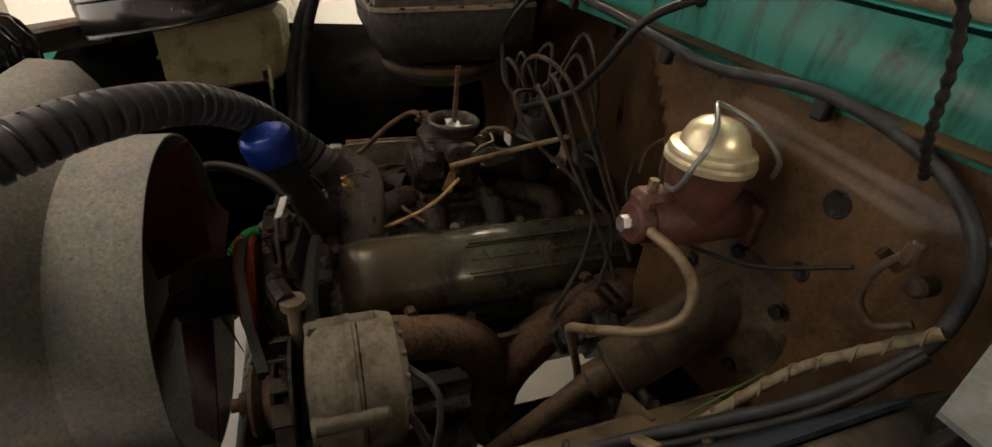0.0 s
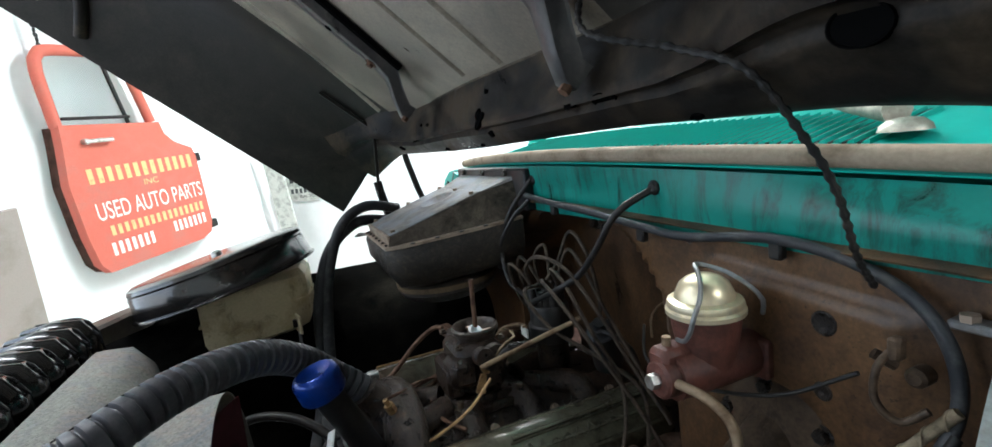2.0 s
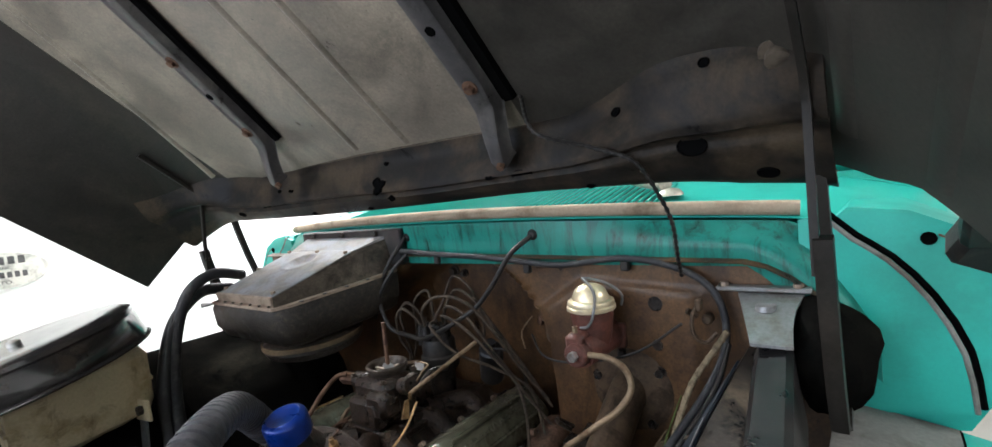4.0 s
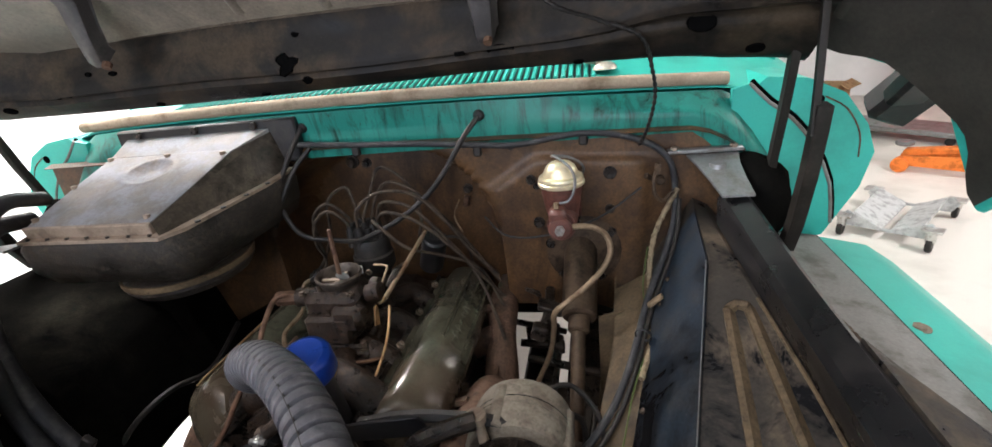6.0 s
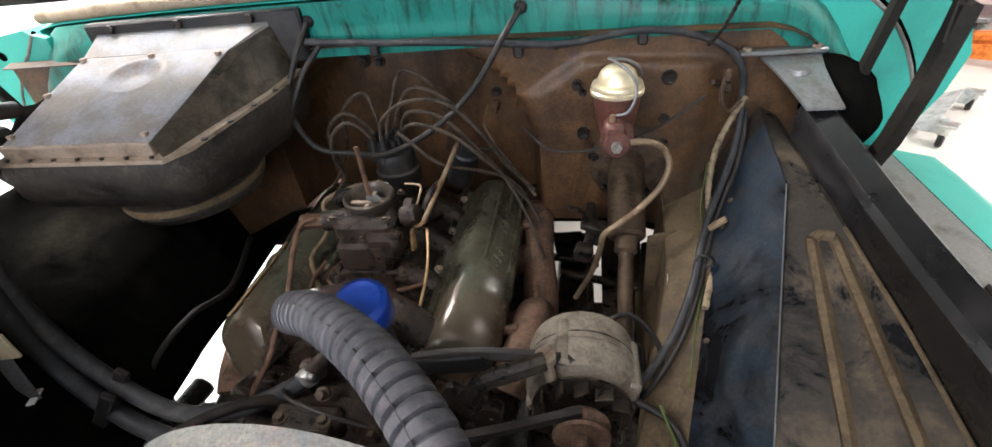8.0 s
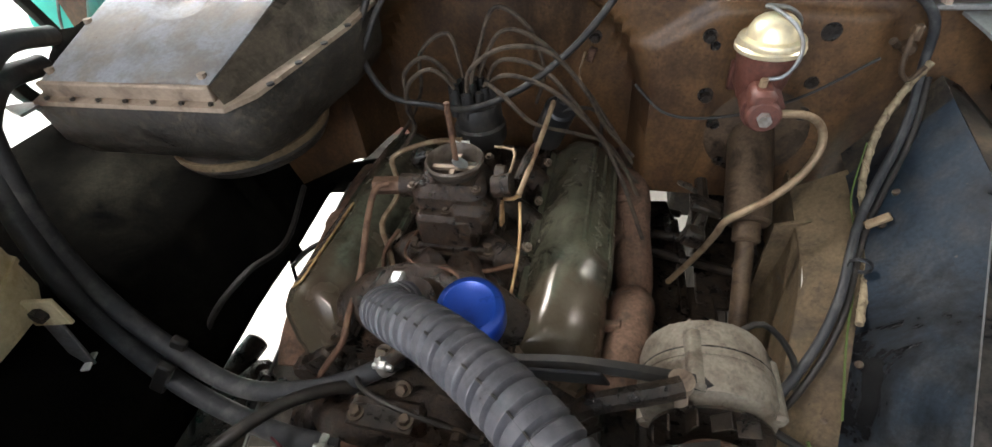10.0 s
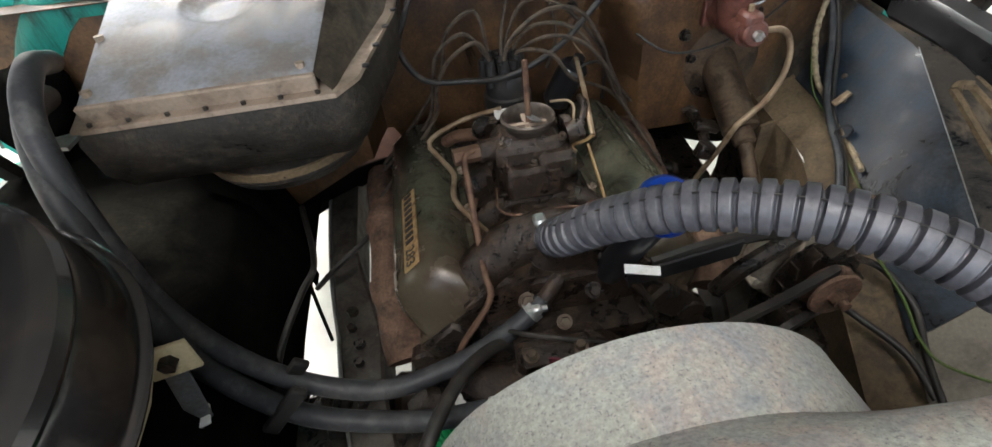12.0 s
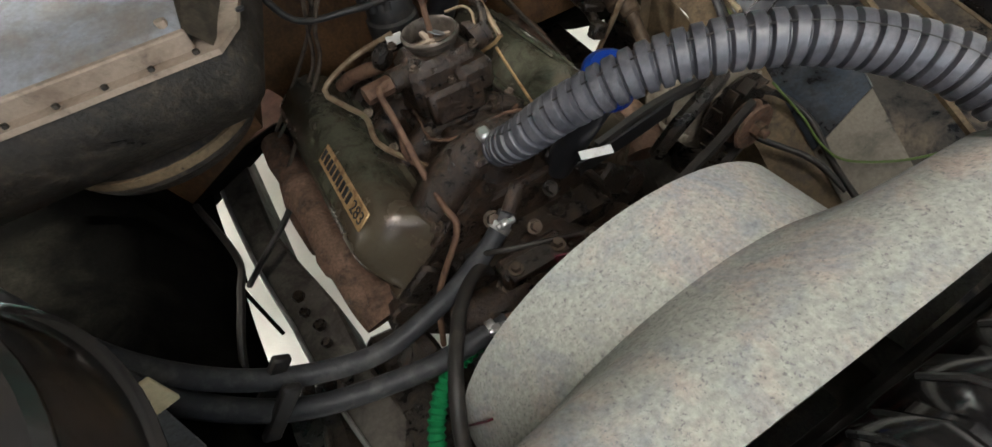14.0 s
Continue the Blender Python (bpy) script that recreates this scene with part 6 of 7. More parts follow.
piece("rear_hood", Shape().rings([[(-0.525, 0.324, slope(0.324) - 0.03), (-0.234, 0.324, slope(0.324) - 0.03), (-0.234, 0.324, slope(0.324) - 0.003), (-0.525, 0.324, slope(0.324) - 0.003)], [(-0.535, 0.384, 1.12), (-0.185, 0.384, 1.12), (-0.19, 0.384, 1.197), (-0.535, 0.384, 1.197)]]), PLATE, hb, "folded grey rear section", 25)
piece("rear_flange", Shape().box((-0.345, 0.396, 1.17), (0.43, 0.024, 0.09), bevel=0.004), BLACK, hb, "black bolted mounting flange")
skirt_top = [(-0.522, 0.112), (-0.255, 0.112), (-0.230, 0.322), (-0.188, 0.383), (-0.53, 0.383), (-0.528, 0.322)]
skirt_low = [(-0.53, 0.098), (-0.238, 0.098), (-0.212, 0.13), (-0.165, 0.30), (-0.155, 0.384), (-0.545, 0.384), (-0.55, 0.2)]
piece("right_skirt", Shape().rings([[(-0.259, 0.115, slope(0.115) - 0.004), (-0.234, 0.322, slope(0.322) - 0.004), (-0.188, 0.384, 1.19)], [(-0.238, 0.104, 1.080), (-0.178, 0.30, 1.105), (-0.165, 0.384, 1.112)], [(-0.262, 0.110, 1.075), (-0.20, 0.30, 1.10), (-0.19, 0.384, 1.11)]], (False, False)), SKIRT, hb, "dark brown sloping side")
piece("flange", Shape().rings([[(x, y, 1.066 + 0.11 * y) for x, y in skirt_low], [(x, y, 1.072 + 0.11 * y) for x, y in skirt_low]]), FLANGE, hb, "dusty folded flange")
piece("front_lip", Shape().box((-0.388, 0.113, 1.094), (0.262, 0.008, 0.022), (12, 0, 0), 0.002), FLANGE, hb)
piece("mount_ear", Shape().prism([(0, 0), (0.03, 0.008), (0.03, -0.03), (0, -0.02), (-0.022, -0.01)], (-0.552, 0.10, 1.079), (1, 0, 0), (0, 1, 0), (0, 0, -1), 0.004), BRKT, hb, "bare steel ear")
rows = []
for k, z in ((0.985, 0.0), (1.0, -0.012), (0.985, -0.055), (0.92, -0.085), (0.78, -0.098), (0.4, -0.10)):
    rows.append([(-0.36 + (x + 0.36) * k, 0.386 + (y - 0.386) * k, 1.066 + 0.11 * y + z) for x, y in skirt_low])
piece("case", Shape().rings(rows), CASE, hb, "dark rough lower case", 50)
ring = piece("blower_ring", Shape().lathe((-0.355, 0.255, 0.985), (0.0, 0.05, -1), [(0.10, 0), (0.118, 0.012), (0.120, 0.03), (0.110, 0.045), (0.085, 0.055), (0.05, 0.06)], 40), CASE, hb, "dark round blower housing")
piece("blower_band", Shape().lathe((-0.355, 0.255, 0.975), (0.0, 0.05, -1), [(0.1195, 0), (0.123, 0.001), (0.123, 0.012), (0.1195, 0.013)], 40, (False, False)), APRONTAN, ring, "tan clamping band")
for x, y in ((-0.508, 0.128), (-0.272, 0.125), (-0.245, 0.305), (-0.375, 0.31), (-0.512, 0.31), (-0.515, 0.22)):
    piece("screw", Shape().cyl((x, y, slope(y) - 0.002), (x, y, slope(y) + 0.005), 0.0055, n=8), FLANGE, hb)
for i in range(7):
    x = -0.51 + i * 0.042
    piece("flange_screw", Shape().cyl((x, 0.104, 1.083), (x, 0.104, 1.087), 0.0032, n=6), CASE, hb)
for x in (-0.50, -0.36, -0.22):
    piece("flange_bolt", Shape().cyl((x, 0.388, 1.205), (x, 0.376, 1.205), 0.008, n=6), GREASE, hb)
for y in (0.15, 0.20, 0.25, 0.30):
    x = -0.208 + 0.26 * (y - 0.13)
    piece("flange_hole", Shape().cyl((x, y, 1.072 + 0.11 * y), (x, y, 1.0745 + 0.11 * y), 0.005, n=10), BLACK, hb)

# ---- brake master cylinder ----
mc = thing("brake_master_cylinder", (0.40, 0.388, 1.0), "rust-red brake master cylinder with a gold cap", "brake cylinder")
body = piece("body", Shape().tube([(0.40, 0.398, 1.002), (0.40, 0.33, 1.002), (0.397, 0.28, 1.002)], 0.026, 16).lathe((0.398, 0.332, 0.998), (0, 0, 1), [(0.026, 0), (0.031, 0.02), (0.036, 0.05), (0.0375, 0.066)], 28).cyl((0.397, 0.285, 1.002), (0.396, 0.262, 1.003), 0.021, n=18, edge=0.003).box((0.40, 0.391, 1.0), (0.06, 0.012, 0.045), bevel=0.006).box((0.392, 0.285, 1.02), (0.03, 0.04, 0.03), bevel=0.006), MCRED, mc, "rust-red cast cylinder body")
piece("end_plug", Shape().cyl((0.396, 0.264, 1.003), (0.3955, 0.252, 1.003), 0.0085, n=6), BARE, mc, "bright hex plug")
piece("bleed_screw", Shape().cyl((0.390, 0.283, 1.03), (0.390, 0.283, 1.045), 0.005, n=6), LINE, mc)
piece("cap", Shape().lathe((0.398, 0.332, 1.062), (0, 0, 1), [(0.038, 0), (0.0418, 0.002), (0.0422, 0.007), (0.0396, 0.0095), (0.0405, 0.013), (0.039, 0.017), (0.0315, 0.019), (0.0305, 0.025), (0.026, 0.035), (0.019, 0.041), (0.010, 0.0445), (0.002, 0.0455)], 40), ZINC, mc, "gold zinc-plated domed cap")
piece("bail_wire", Shape().tube([(0.396, 0.292, 1.041), (0.410, 0.290, 1.044), (0.420, 0.289, 1.058), (0.424, 0.291, 1.074), (0.423, 0.300, 1.088), (0.414, 0.312, 1.101), (0.398, 0.324, 1.111), (0.388, 0.330, 1.115), (0.384, 0.338, 1.114), (0.392, 0.344, 1.112), (0.412, 0.352, 1.107), (0.430, 0.362, 1.094), (0.438, 0.372, 1.078), (0.432, 0.378, 1.060)], 0.0026, 8), BRKT, mc, "bent wire bail")
solid("brake_line", Shape().tube([(0.408, 0.270, 1.005), (0.447, 0.279, 1.000), (0.472, 0.285, 0.982), (0.480, 0.280, 0.953), (0.464, 0.261, 0.925), (0.430, 0.238, 0.899), (0.402, 0.234, 0.876), (0.379, 0.232, 0.855), (0.374, 0.248, 0.812), (0.360, 0.275, 0.735), (0.33, 0.285, 0.66)], 0.0052, 12, 0.006), LINE, "tan steel brake line with a wide bend", "brake line")

# ---- steering column and gear ----
st = thing("steering_column", (0.42, 0.38, 0.87), "grimy brown steering column through the firewall", "steering column")
piece("floor_flange", Shape().lathe((0.43, 0.400, 0.90), (0, -1, 0), [(0.075, 0), (0.075, 0.004), (0.06, 0.007), (0.04, 0.012)], 28), COLUMN, st, "dark round flange")
piece("column_tube", Shape().cyl((0.425, 0.42, 0.915), (0.42, 0.27, 0.82), 0.033, n=22, edge=0.004), COLUMN, st, "grimy column tube")
piece("coupling", Shape().cyl((0.42, 0.272, 0.822), (0.418, 0.245, 0.805), 0.02, n=14, edge=0.004), COLUMN, st)
piece("shaft", Shape().cyl((0.418, 0.25, 0.808), (0.41, 0.05, 0.62), 0.013, n=14), COLUMN, st)

# ---- passenger-front corner: washer tank and air cleaner ----
tank = thing("washer_tank", (-0.52, -0.17, 0.9), "yellowed plastic washer tank under the air cleaner", "tank")
piece("bottle", Shape().rings([[(-0.60, -0.30, z - 0.02), (-0.47 - e, -0.30 + e, z - 0.02), (-0.452 - e, -0.26 + e, z - 0.015), (-0.452 - e, -0.13 - e, z), (-0.462 - e, -0.095 - e, z), (-0.485 - e, -0.065 - e, z), (-0.60, -0.05 - e, z)] for z, e in ((0.875, 0.03), (0.89, 0.008), (0.915, 0.0), (1.015, 0.0), (1.03, 0.012))]), CREAM, tank, "yellowed plastic bottle", 30)
piece("seam", Shape().rings([[(-0.60, -0.305, z - 0.02), (-0.465, -0.305, z - 0.02), (-0.449, -0.135, z), (-0.459, -0.092, z), (-0.482, -0.062, z), (-0.60, -0.047, z)] for z in (0.955, 0.961)]), CREAM, tank)
ac = thing("air_cleaner", (-0.573, -0.238, 1.0), "round black painted air cleaner lying on the tank", "air cleaner")
AX, AO = (-0.057, -0.223, 1), (-0.573, -0.238, 1.006)
piece("drum", Shape().lathe(AO, AX, [(0.1767, 0), (0.2046, 0.003), (0.2065, 0.012), (0.2027, 0.03), (0.2009, 0.055), (0.1962, 0.064)], 64), GLOSSBLACK, ac, "black enamelled drum")
piece("lid", Shape().lathe(AO, AX, [(0.199, 0.060), (0.2, 0.064), (0.1962, 0.072), (0.1832, 0.078), (0.1395, 0.081), (0.0744, 0.078), (0.0093, 0.078)], 64), GLOSSBLACK, ac, "black enamelled lid")
piece("base_lip", Shape().lathe(AO, AX, [(0.2055, 0.0), (0.212, 0.001), (0.213, 0.004), (0.2065, 0.008)], 64), GLOSSBLACK, ac, "black rolled lower lip")
piece("wing_nut", Shape().lathe(v3(AO) + unit(AX) * 0.078, AX, [(0.012, 0), (0.012, 0.008), (0.006, 0.012)], 16), BARE, ac)
# ---- hoses, wires and lines ----
def hose(name, pts, r, material, label, category, clamp=None):
    t = thing(name, pts[0], label, category)
    piece("rubber_hose", Shape().tube(pts, r, 16, 0.01), material, t)
    if clamp:
        a, b = v3(pts[0]), v3(pts[1])
        d = unit(b - a)
        q = a + d * 0.016
        piece("hose_clamp", Shape().lathe(q, d, [(r + 0.0008, 0), (r + 0.0022, 0.001), (r + 0.0022, 0.011), (r + 0.0008, 0.012)], 24).box(q + d * 0.006 + v3(clamp) * (r + 0.006), (0.014, 0.012, 0.013), bevel=0.003).cyl(q + d * 0.006 + v3(clamp) * (r + 0.006) + v3((-0.012, 0, 0)), q + d * 0.006 + v3(clamp) * (r + 0.006) + v3((0.014, 0, 0)), 0.0045, n=8), BARE, t, "bright worm-drive clamp")
    return t


hose("heater_hose", [(-0.028, -0.030, 0.808), (-0.085, -0.048, 0.776), (-0.172, -0.060, 0.740), (-0.272, -0.070, 0.736), (-0.388, -0.048, 0.780), (-0.462, -0.032, 0.885), (-0.492, -0.01, 1.00), (-0.518, 0.04, 1.11), (-0.535, 0.11, 1.15), (-0.57, 0.20, 1.13)], 0.0135, HEATHOSE, "long dark grey heater hose with a bright clamp", "heater hose", (0.2, -0.6, 0.75))
hose("heater_hose", [(-0.095, -0.112, 0.715), (-0.14, -0.114, 0.708), (-0.232, -0.102, 0.696), (-0.365, -0.078, 0.722), (-0.448, -0.058, 0.815), (-0.478, -0.045, 0.93), (-0.511, 0.0, 1.05), (-0.545, 0.08, 1.11), (-0.58, 0.17, 1.10)], 0.0145, HEATHOSE, "lower dark grey heater hose with a bright clamp", "heater hose", (0.1, -0.6, 0.78))
solid("hose_strap", Shape().box((-0.384, -0.048, 0.760), (0.022, 0.012, 0.10), (0, 40, 0), 0.003).box((-0.386, -0.082, 0.748), (0.022, 0.012, 0.10), (0, 40, 0), 0.003), RUBBER, "black strap tying the two heater hoses together", "strap")
solid("pump_nipple", Shape().cyl((-0.098, -0.112, 0.716), (-0.03, -0.095, 0.70), 0.011, n=14), RUST, "rusty hose nipple on the water pump", "pipe")
solid("bypass_hose", Shape().tube([(-0.075, -0.05, 0.735), (-0.100, -0.066, 0.778), (-0.150, -0.125, 0.815), (-0.198, -0.205, 0.815), (-0.228, -0.265, 0.755), (-0.24, -0.29, 0.66)], 0.0085, 12), RUBBER, "thin black hose from the pump to the front", "hose")

harness = thing("wiring_harness", (0.3, 0.37, 1.13), "grey taped wiring harness clipped along the firewall", "wiring")
H_PATH = [(-0.143, 0.385, 1.160), (-0.007, 0.376, 1.152), (0.123, 0.372, 1.146), (0.240, 0.376, 1.135), (0.320, 0.382, 1.129), (0.439, 0.390, 1.140), (0.534, 0.392, 1.122), (0.588, 0.384, 1.085), (0.601, 0.378, 1.020), (0.587, 0.324, 0.962), (0.537, 0.228, 0.882), (0.501, 0.122, 0.831), (0.459, 0.051, 0.782), (0.377, -0.039, 0.733)]
piece("loom", Shape().tube(H_PATH, 0.0058, 14, 0.006), HEATHOSE, harness, "grey taped loom")
piece("loom_branch", Shape().tube([(q[0] + 0.006, q[1] - 0.012, q[2] - 0.008) for q in H_PATH[8:]], 0.004, 10), RUBBER, harness, "black loom branch")
for i in (1, 3, 5):
    x, y, z = H_PATH[i]
    piece("clip", Shape().box((x, y + 0.004, z - 0.012), (0.016, 0.012, 0.022), bevel=0.003), RUBBER, harness)
LOOM = [(0.605, 0.372, 1.03), (0.585, 0.36, 1.0), (0.558, 0.325, 0.955), (0.545, 0.275, 0.90), (0.548, 0.23, 0.872), (0.540, 0.17, 0.848), (0.515, 0.09, 0.832)]
piece("cloth_loom", Shape().tube(LOOM, 0.0046, 12, 0.004), CLOTH, harness, "tan cloth-wrapped loom")
turns = [v3(q) for q in smooth_line(LOOM, 0.003)]
wrap = []
for i, q in enumerate(turns[:-1]):
    u, w = basis(turns[i + 1] - q)
    wrap.append(q + (u * math.cos(i * 0.8) + w * math.sin(i * 0.8)) * 0.0044)
piece("spiral_tape", Shape().tube(wrap, 0.0014, 6, 0.004), CLOTH, harness, "spiral tape wrap")
piece("green_wire", Shape().tube([(q[0] - 0.012, q[1] - 0.012, q[2] - 0.012) for q in LOOM[2:]] + [(0.48, -0.02, 0.80)], 0.0012, 6), GREENWIRE, harness, "thin green wire")
piece("connector", Shape().cyl((0.575, 0.392, 1.045), (0.575, 0.372, 1.045), 0.0085, n=14, edge=0.003).box((0.568, 0.362, 1.072), (0.010, 0.012, 0.02), bevel=0.003).cyl((0.56, 0.376, 1.05), (0.548, 0.366, 1.06), 0.005, n=8), COLUMN, harness, "dull brown wire connector")
piece("loop_wire", Shape().tube([(0.565, 0.362, 1.07), (0.560, 0.350, 1.055), (0.562, 0.345, 1.030), (0.577, 0.35, 1.016), (0.593, 0.358, 1.03)], 0.0032, 12, 0.004), COLUMN, harness)
solid("hood_wire", Shape().tube([hood_at(0.36, -0.03, 0.006), (0.405, 0.200, 1.362), (0.475, 0.236, 1.330), (0.530, 0.252, 1.302), (0.550, 0.285, 1.248), (0.556, 0.310, 1.205), (0.548, 0.345, 1.150), (0.538, 0.385, 1.112)], lambda w, n: 0.0030 + 0.0008 * math.sin(w * 520), 8, 0.003), RUBBER, "twisted black wire hanging from the hood", "wire")
solid("cowl_cable", Shape().tube([(0.246, 0.402, 1.186), (0.222, 0.352, 1.155), (0.180, 0.338, 1.095), (0.135, 0.33, 1.048), (0.075, 0.305, 1.010), (0.0, 0.305, 0.978), (-0.07, 0.33, 0.968), (-0.145, 0.33, 0.985), (-0.175, 0.335, 1.06), (-0.15, 0.355, 1.13), (-0.124, 0.395, 1.19)], 0.0052, 10), RUBBER, "black cable looping from the teal cowl", "cable")
solid("vent_cable", Shape().tube([(-0.105, 0.378, 1.152), (-0.135, 0.35, 1.115), (-0.165, 0.33, 1.06), (-0.20, 0.335, 1.00)], 0.0048, 8), RUBBER, "thin black cable beside the heater box", "cable")
for x, z in ((0.246, 1.186), (-0.124, 1.19)):
    solid("cowl_grommet", Shape().lathe((x, 0.403, z), (0, -1, 0), [(0.011, -0.002), (0.011, 0.004), (0.007, 0.008)], 14), RUBBER, "round black grommet in the teal cowl", "grommet", group="cowl grommets")
solid("clutch_cable", Shape().tube([(0.24, 0.372, 0.99), (0.28, 0.34, 0.965), (0.33, 0.335, 0.958), (0.40, 0.34, 0.968), (0.47, 0.355, 0.99), (0.54, 0.36, 1.04)], 0.0022, 6), RUBBER, "thin dark wire sagging across the firewall", "wire")

# plug leads fan out from the distributor cap in loose loops
leads = [
    [(0.02, 0.36), (0.05, 0.33, 1.045), (0.11, 0.32, 1.035), (0.165, 0.33, 0.965), (0.20, 0.35, 0.90), (0.235, 0.33, 0.84), (0.275, 0.27, 0.77)],
    [(0.03, 0.34), (0.07, 0.30, 1.035), (0.13, 0.30, 1.01), (0.19, 0.33, 0.93), (0.225, 0.36, 0.86), (0.28, 0.38, 0.78)],
    [(0.02, 0.33), (0.06, 0.27, 1.02), (0.10, 0.29, 0.965), (0.16, 0.34, 0.92), (0.215, 0.38, 0.87), (0.27, 0.34, 0.79)],
    [(0.00, 0.37), (0.04, 0.37, 1.07), (0.10, 0.36, 1.06), (0.165, 0.36, 0.99), (0.21, 0.38, 0.91), (0.25, 0.40, 0.83)],
    [(-0.045, 0.345), (-0.085, 0.33, 1.065), (-0.13, 0.34, 1.035), (-0.145, 0.36, 0.96), (-0.15, 0.39, 0.87), (-0.25, 0.38, 0.79)],
    [(-0.04, 0.32), (-0.07, 0.30, 1.06), (-0.115, 0.315, 1.03), (-0.14, 0.34, 0.955), (-0.14, 0.37, 0.88), (-0.26, 0.30, 0.78)],
    [(-0.035, 0.37), (-0.06, 0.37, 1.085), (-0.11, 0.37, 1.055), (-0.13, 0.385, 0.96), (-0.17, 0.41, 0.87), (-0.25, 0.40, 0.79)],
    [(-0.01, 0.31), (0.01, 0.30, 1.045), (0.06, 0.30, 1.075), (0.12, 0.32, 1.06), (0.17, 0.345, 0.99), (0.20, 0.37, 0.92), (0.25, 0.39, 0.85)],
    [(-0.01, 0.345), (-0.015, 0.37, 1.06), (0.03, 0.385, 1.10), (0.08, 0.385, 1.07), (0.10, 0.39, 1.0), (0.085, 0.40, 0.94)],
]
for k, (a, *rest) in enumerate(leads):
    a = (a[0] * 0.75 + 0.002, 0.345 + (a[1] - 0.345) * 0.85)
    rest = [(x + (0.018 if x < 0 and z > 0.95 else 0.0), y, z - (0.018 if x < 0 and z > 1.0 else 0.0)) for x, y, z in rest]
    pts = [(a[0], a[1], 0.975), (a[0] * 1.1, a[1], 1.005)] + rest
    ld = thing("plug_lead", pts[0], "dusty brown-black spark plug lead looping from the distributor", "plug lead", "spark plug leads")
    piece("wire", Shape().tube(pts, 0.0033, 8, 0.01), LEADSKIN, ld)
    piece("boot", Shape().cyl((a[0], a[1], 0.968), (a[0], a[1], 1.0), 0.0095, 0.006, n=10), RUBBER, ld)

# small lines on the engine
solid("choke_line", Shape().tube([(-0.02, 0.30, 0.925), (-0.09, 0.315, 0.905), (-0.150, 0.305, 0.880), (-0.135, 0.272, 0.862), (-0.118, 0.225, 0.858), (-0.124, 0.172, 0.848), (-0.101, 0.135, 0.832), (-0.079, 0.096, 0.828), (-0.058, 0.069, 0.826)], 0.0045, 8), LINE, "thin tan choke heat line", "line")
solid("vacuum_line", Shape().tube([(-0.09, 0.16, 0.85), (-0.10, 0.12, 0.84), (-0.075, 0.07, 0.835), (-0.02, 0.10, 0.842), (0.05, 0.10, 0.842), (0.09, 0.13, 0.83)], 0.0035, 8), RUSTLINE, "thin rusty vacuum line over the intake", "line")
solid("sender_wire", Shape().tube([(0.095, 0.18, 0.905), (0.10, 0.14, 0.87), (0.10, 0.09, 0.845), (0.095, 0.04, 0.83), (0.07, 0.02, 0.835)], 0.0024, 6), BRASS, "thin copper-coloured sender wire", "wire")
solid("heat_pipe", Shape().tube([(-0.03, 0.25, 0.91), (-0.06, 0.27, 0.90), (-0.10, 0.30, 0.885), (-0.12, 0.33, 0.86)], 0.011, 12), RUSTLINE, "short rusty pipe behind the carburettor", "pipe")
solid("carburettor_spring", Shape().tube([(0.09, 0.20, 0.93), (0.10, 0.22, 0.95), (0.105, 0.26, 0.945)], 0.006, 8), GREASE, "small dirty carburettor linkage", "linkage")

# badge on the passenger cover and raised script on the other
plate_o = c2 + n2 * 0.0845
plate_o = plate_o - u2 * 0.012
piece("badge", Shape().box(plate_o + v3((0, 0.118, 0)), (0.030, 0.17, 0.003), (0, -40, 0), 0.001), BRASS, cov_l, "worn brassy badge plate")
for i in range(9):
    piece("badge_bar", Shape().box(plate_o + n2 * 0.002 + v3((0, 0.195 - 0.0135 * i, 0)), (0.017, 0.008, 0.0016), (0, -40, 0), 0.0004), BLACK, cov_l)
ux, uy = Vector((0, -1, 0)), Vector(tuple(-u2))
uz = ux.cross(uy)
rot = Matrix((ux, uy, uz)).transposed().to_4x4()
words("283", 0.026, BLACK, Matrix.Translation(Vector(plate_o + n2 * 0.0018 + v3((0, 0.055, 0)) + u2 * 0.009 - bases[engine])) @ rot, cov_l, "badge_number")
so = c1 + n1 * 0.0845 - u1 * 0.006
piece("cover_crease", Shape().rings([[so + u1 * (0.027 + a) + n1 * b + v3((0, y, 0)) for a, b in ((-0.002, -0.002), (0, 0.0018), (0.002, -0.002))] for y in (0.16, 0.40)]), COVER, cov_r)
piece("cover_crease", Shape().rings([[so + u1 * (-0.012 + a) + n1 * b + v3((0, y, 0)) for a, b in ((-0.002, -0.001), (0, 0.0012), (0.002, -0.001))] for y in (0.16, 0.36)]), COVER, cov_r)
wave = [so + n1 * 0.001 + v3((0, 0.17 + 0.16 * i / 40, 0)) + u1 * (0.006 * math.sin(i * 1.25) * (1 + 0.5 * math.sin(i * 0.31)) + 0.004) for i in range(41)]
piece("raised_script", Shape().tube(wave, 0.0013, 6, 0.003), COVER, cov_r, "raised script emblem")

# belts
belt = thing("fan_belt", (0.2, -0.1, 0.7), "worn black fan belt round the alternator pulley", "belt")


def belt_run(pts):
    return Shape().rings([[(x, y, z - 0.005), (x, y, z + 0.005), (x, y - 0.011, z + 0.005), (x, y - 0.011, z - 0.005)] for x, y, z in pts])


piece("upper_run", belt_run([(0.0, -0.135, 0.775), (0.10, -0.13, 0.79), (0.25, -0.105, 0.818), (0.343, -0.083, 0.832)]), RUBBER, belt)
piece("lower_run", belt_run([(0.01, -0.135, 0.605), (0.36, -0.083, 0.765)]), RUBBER, belt)
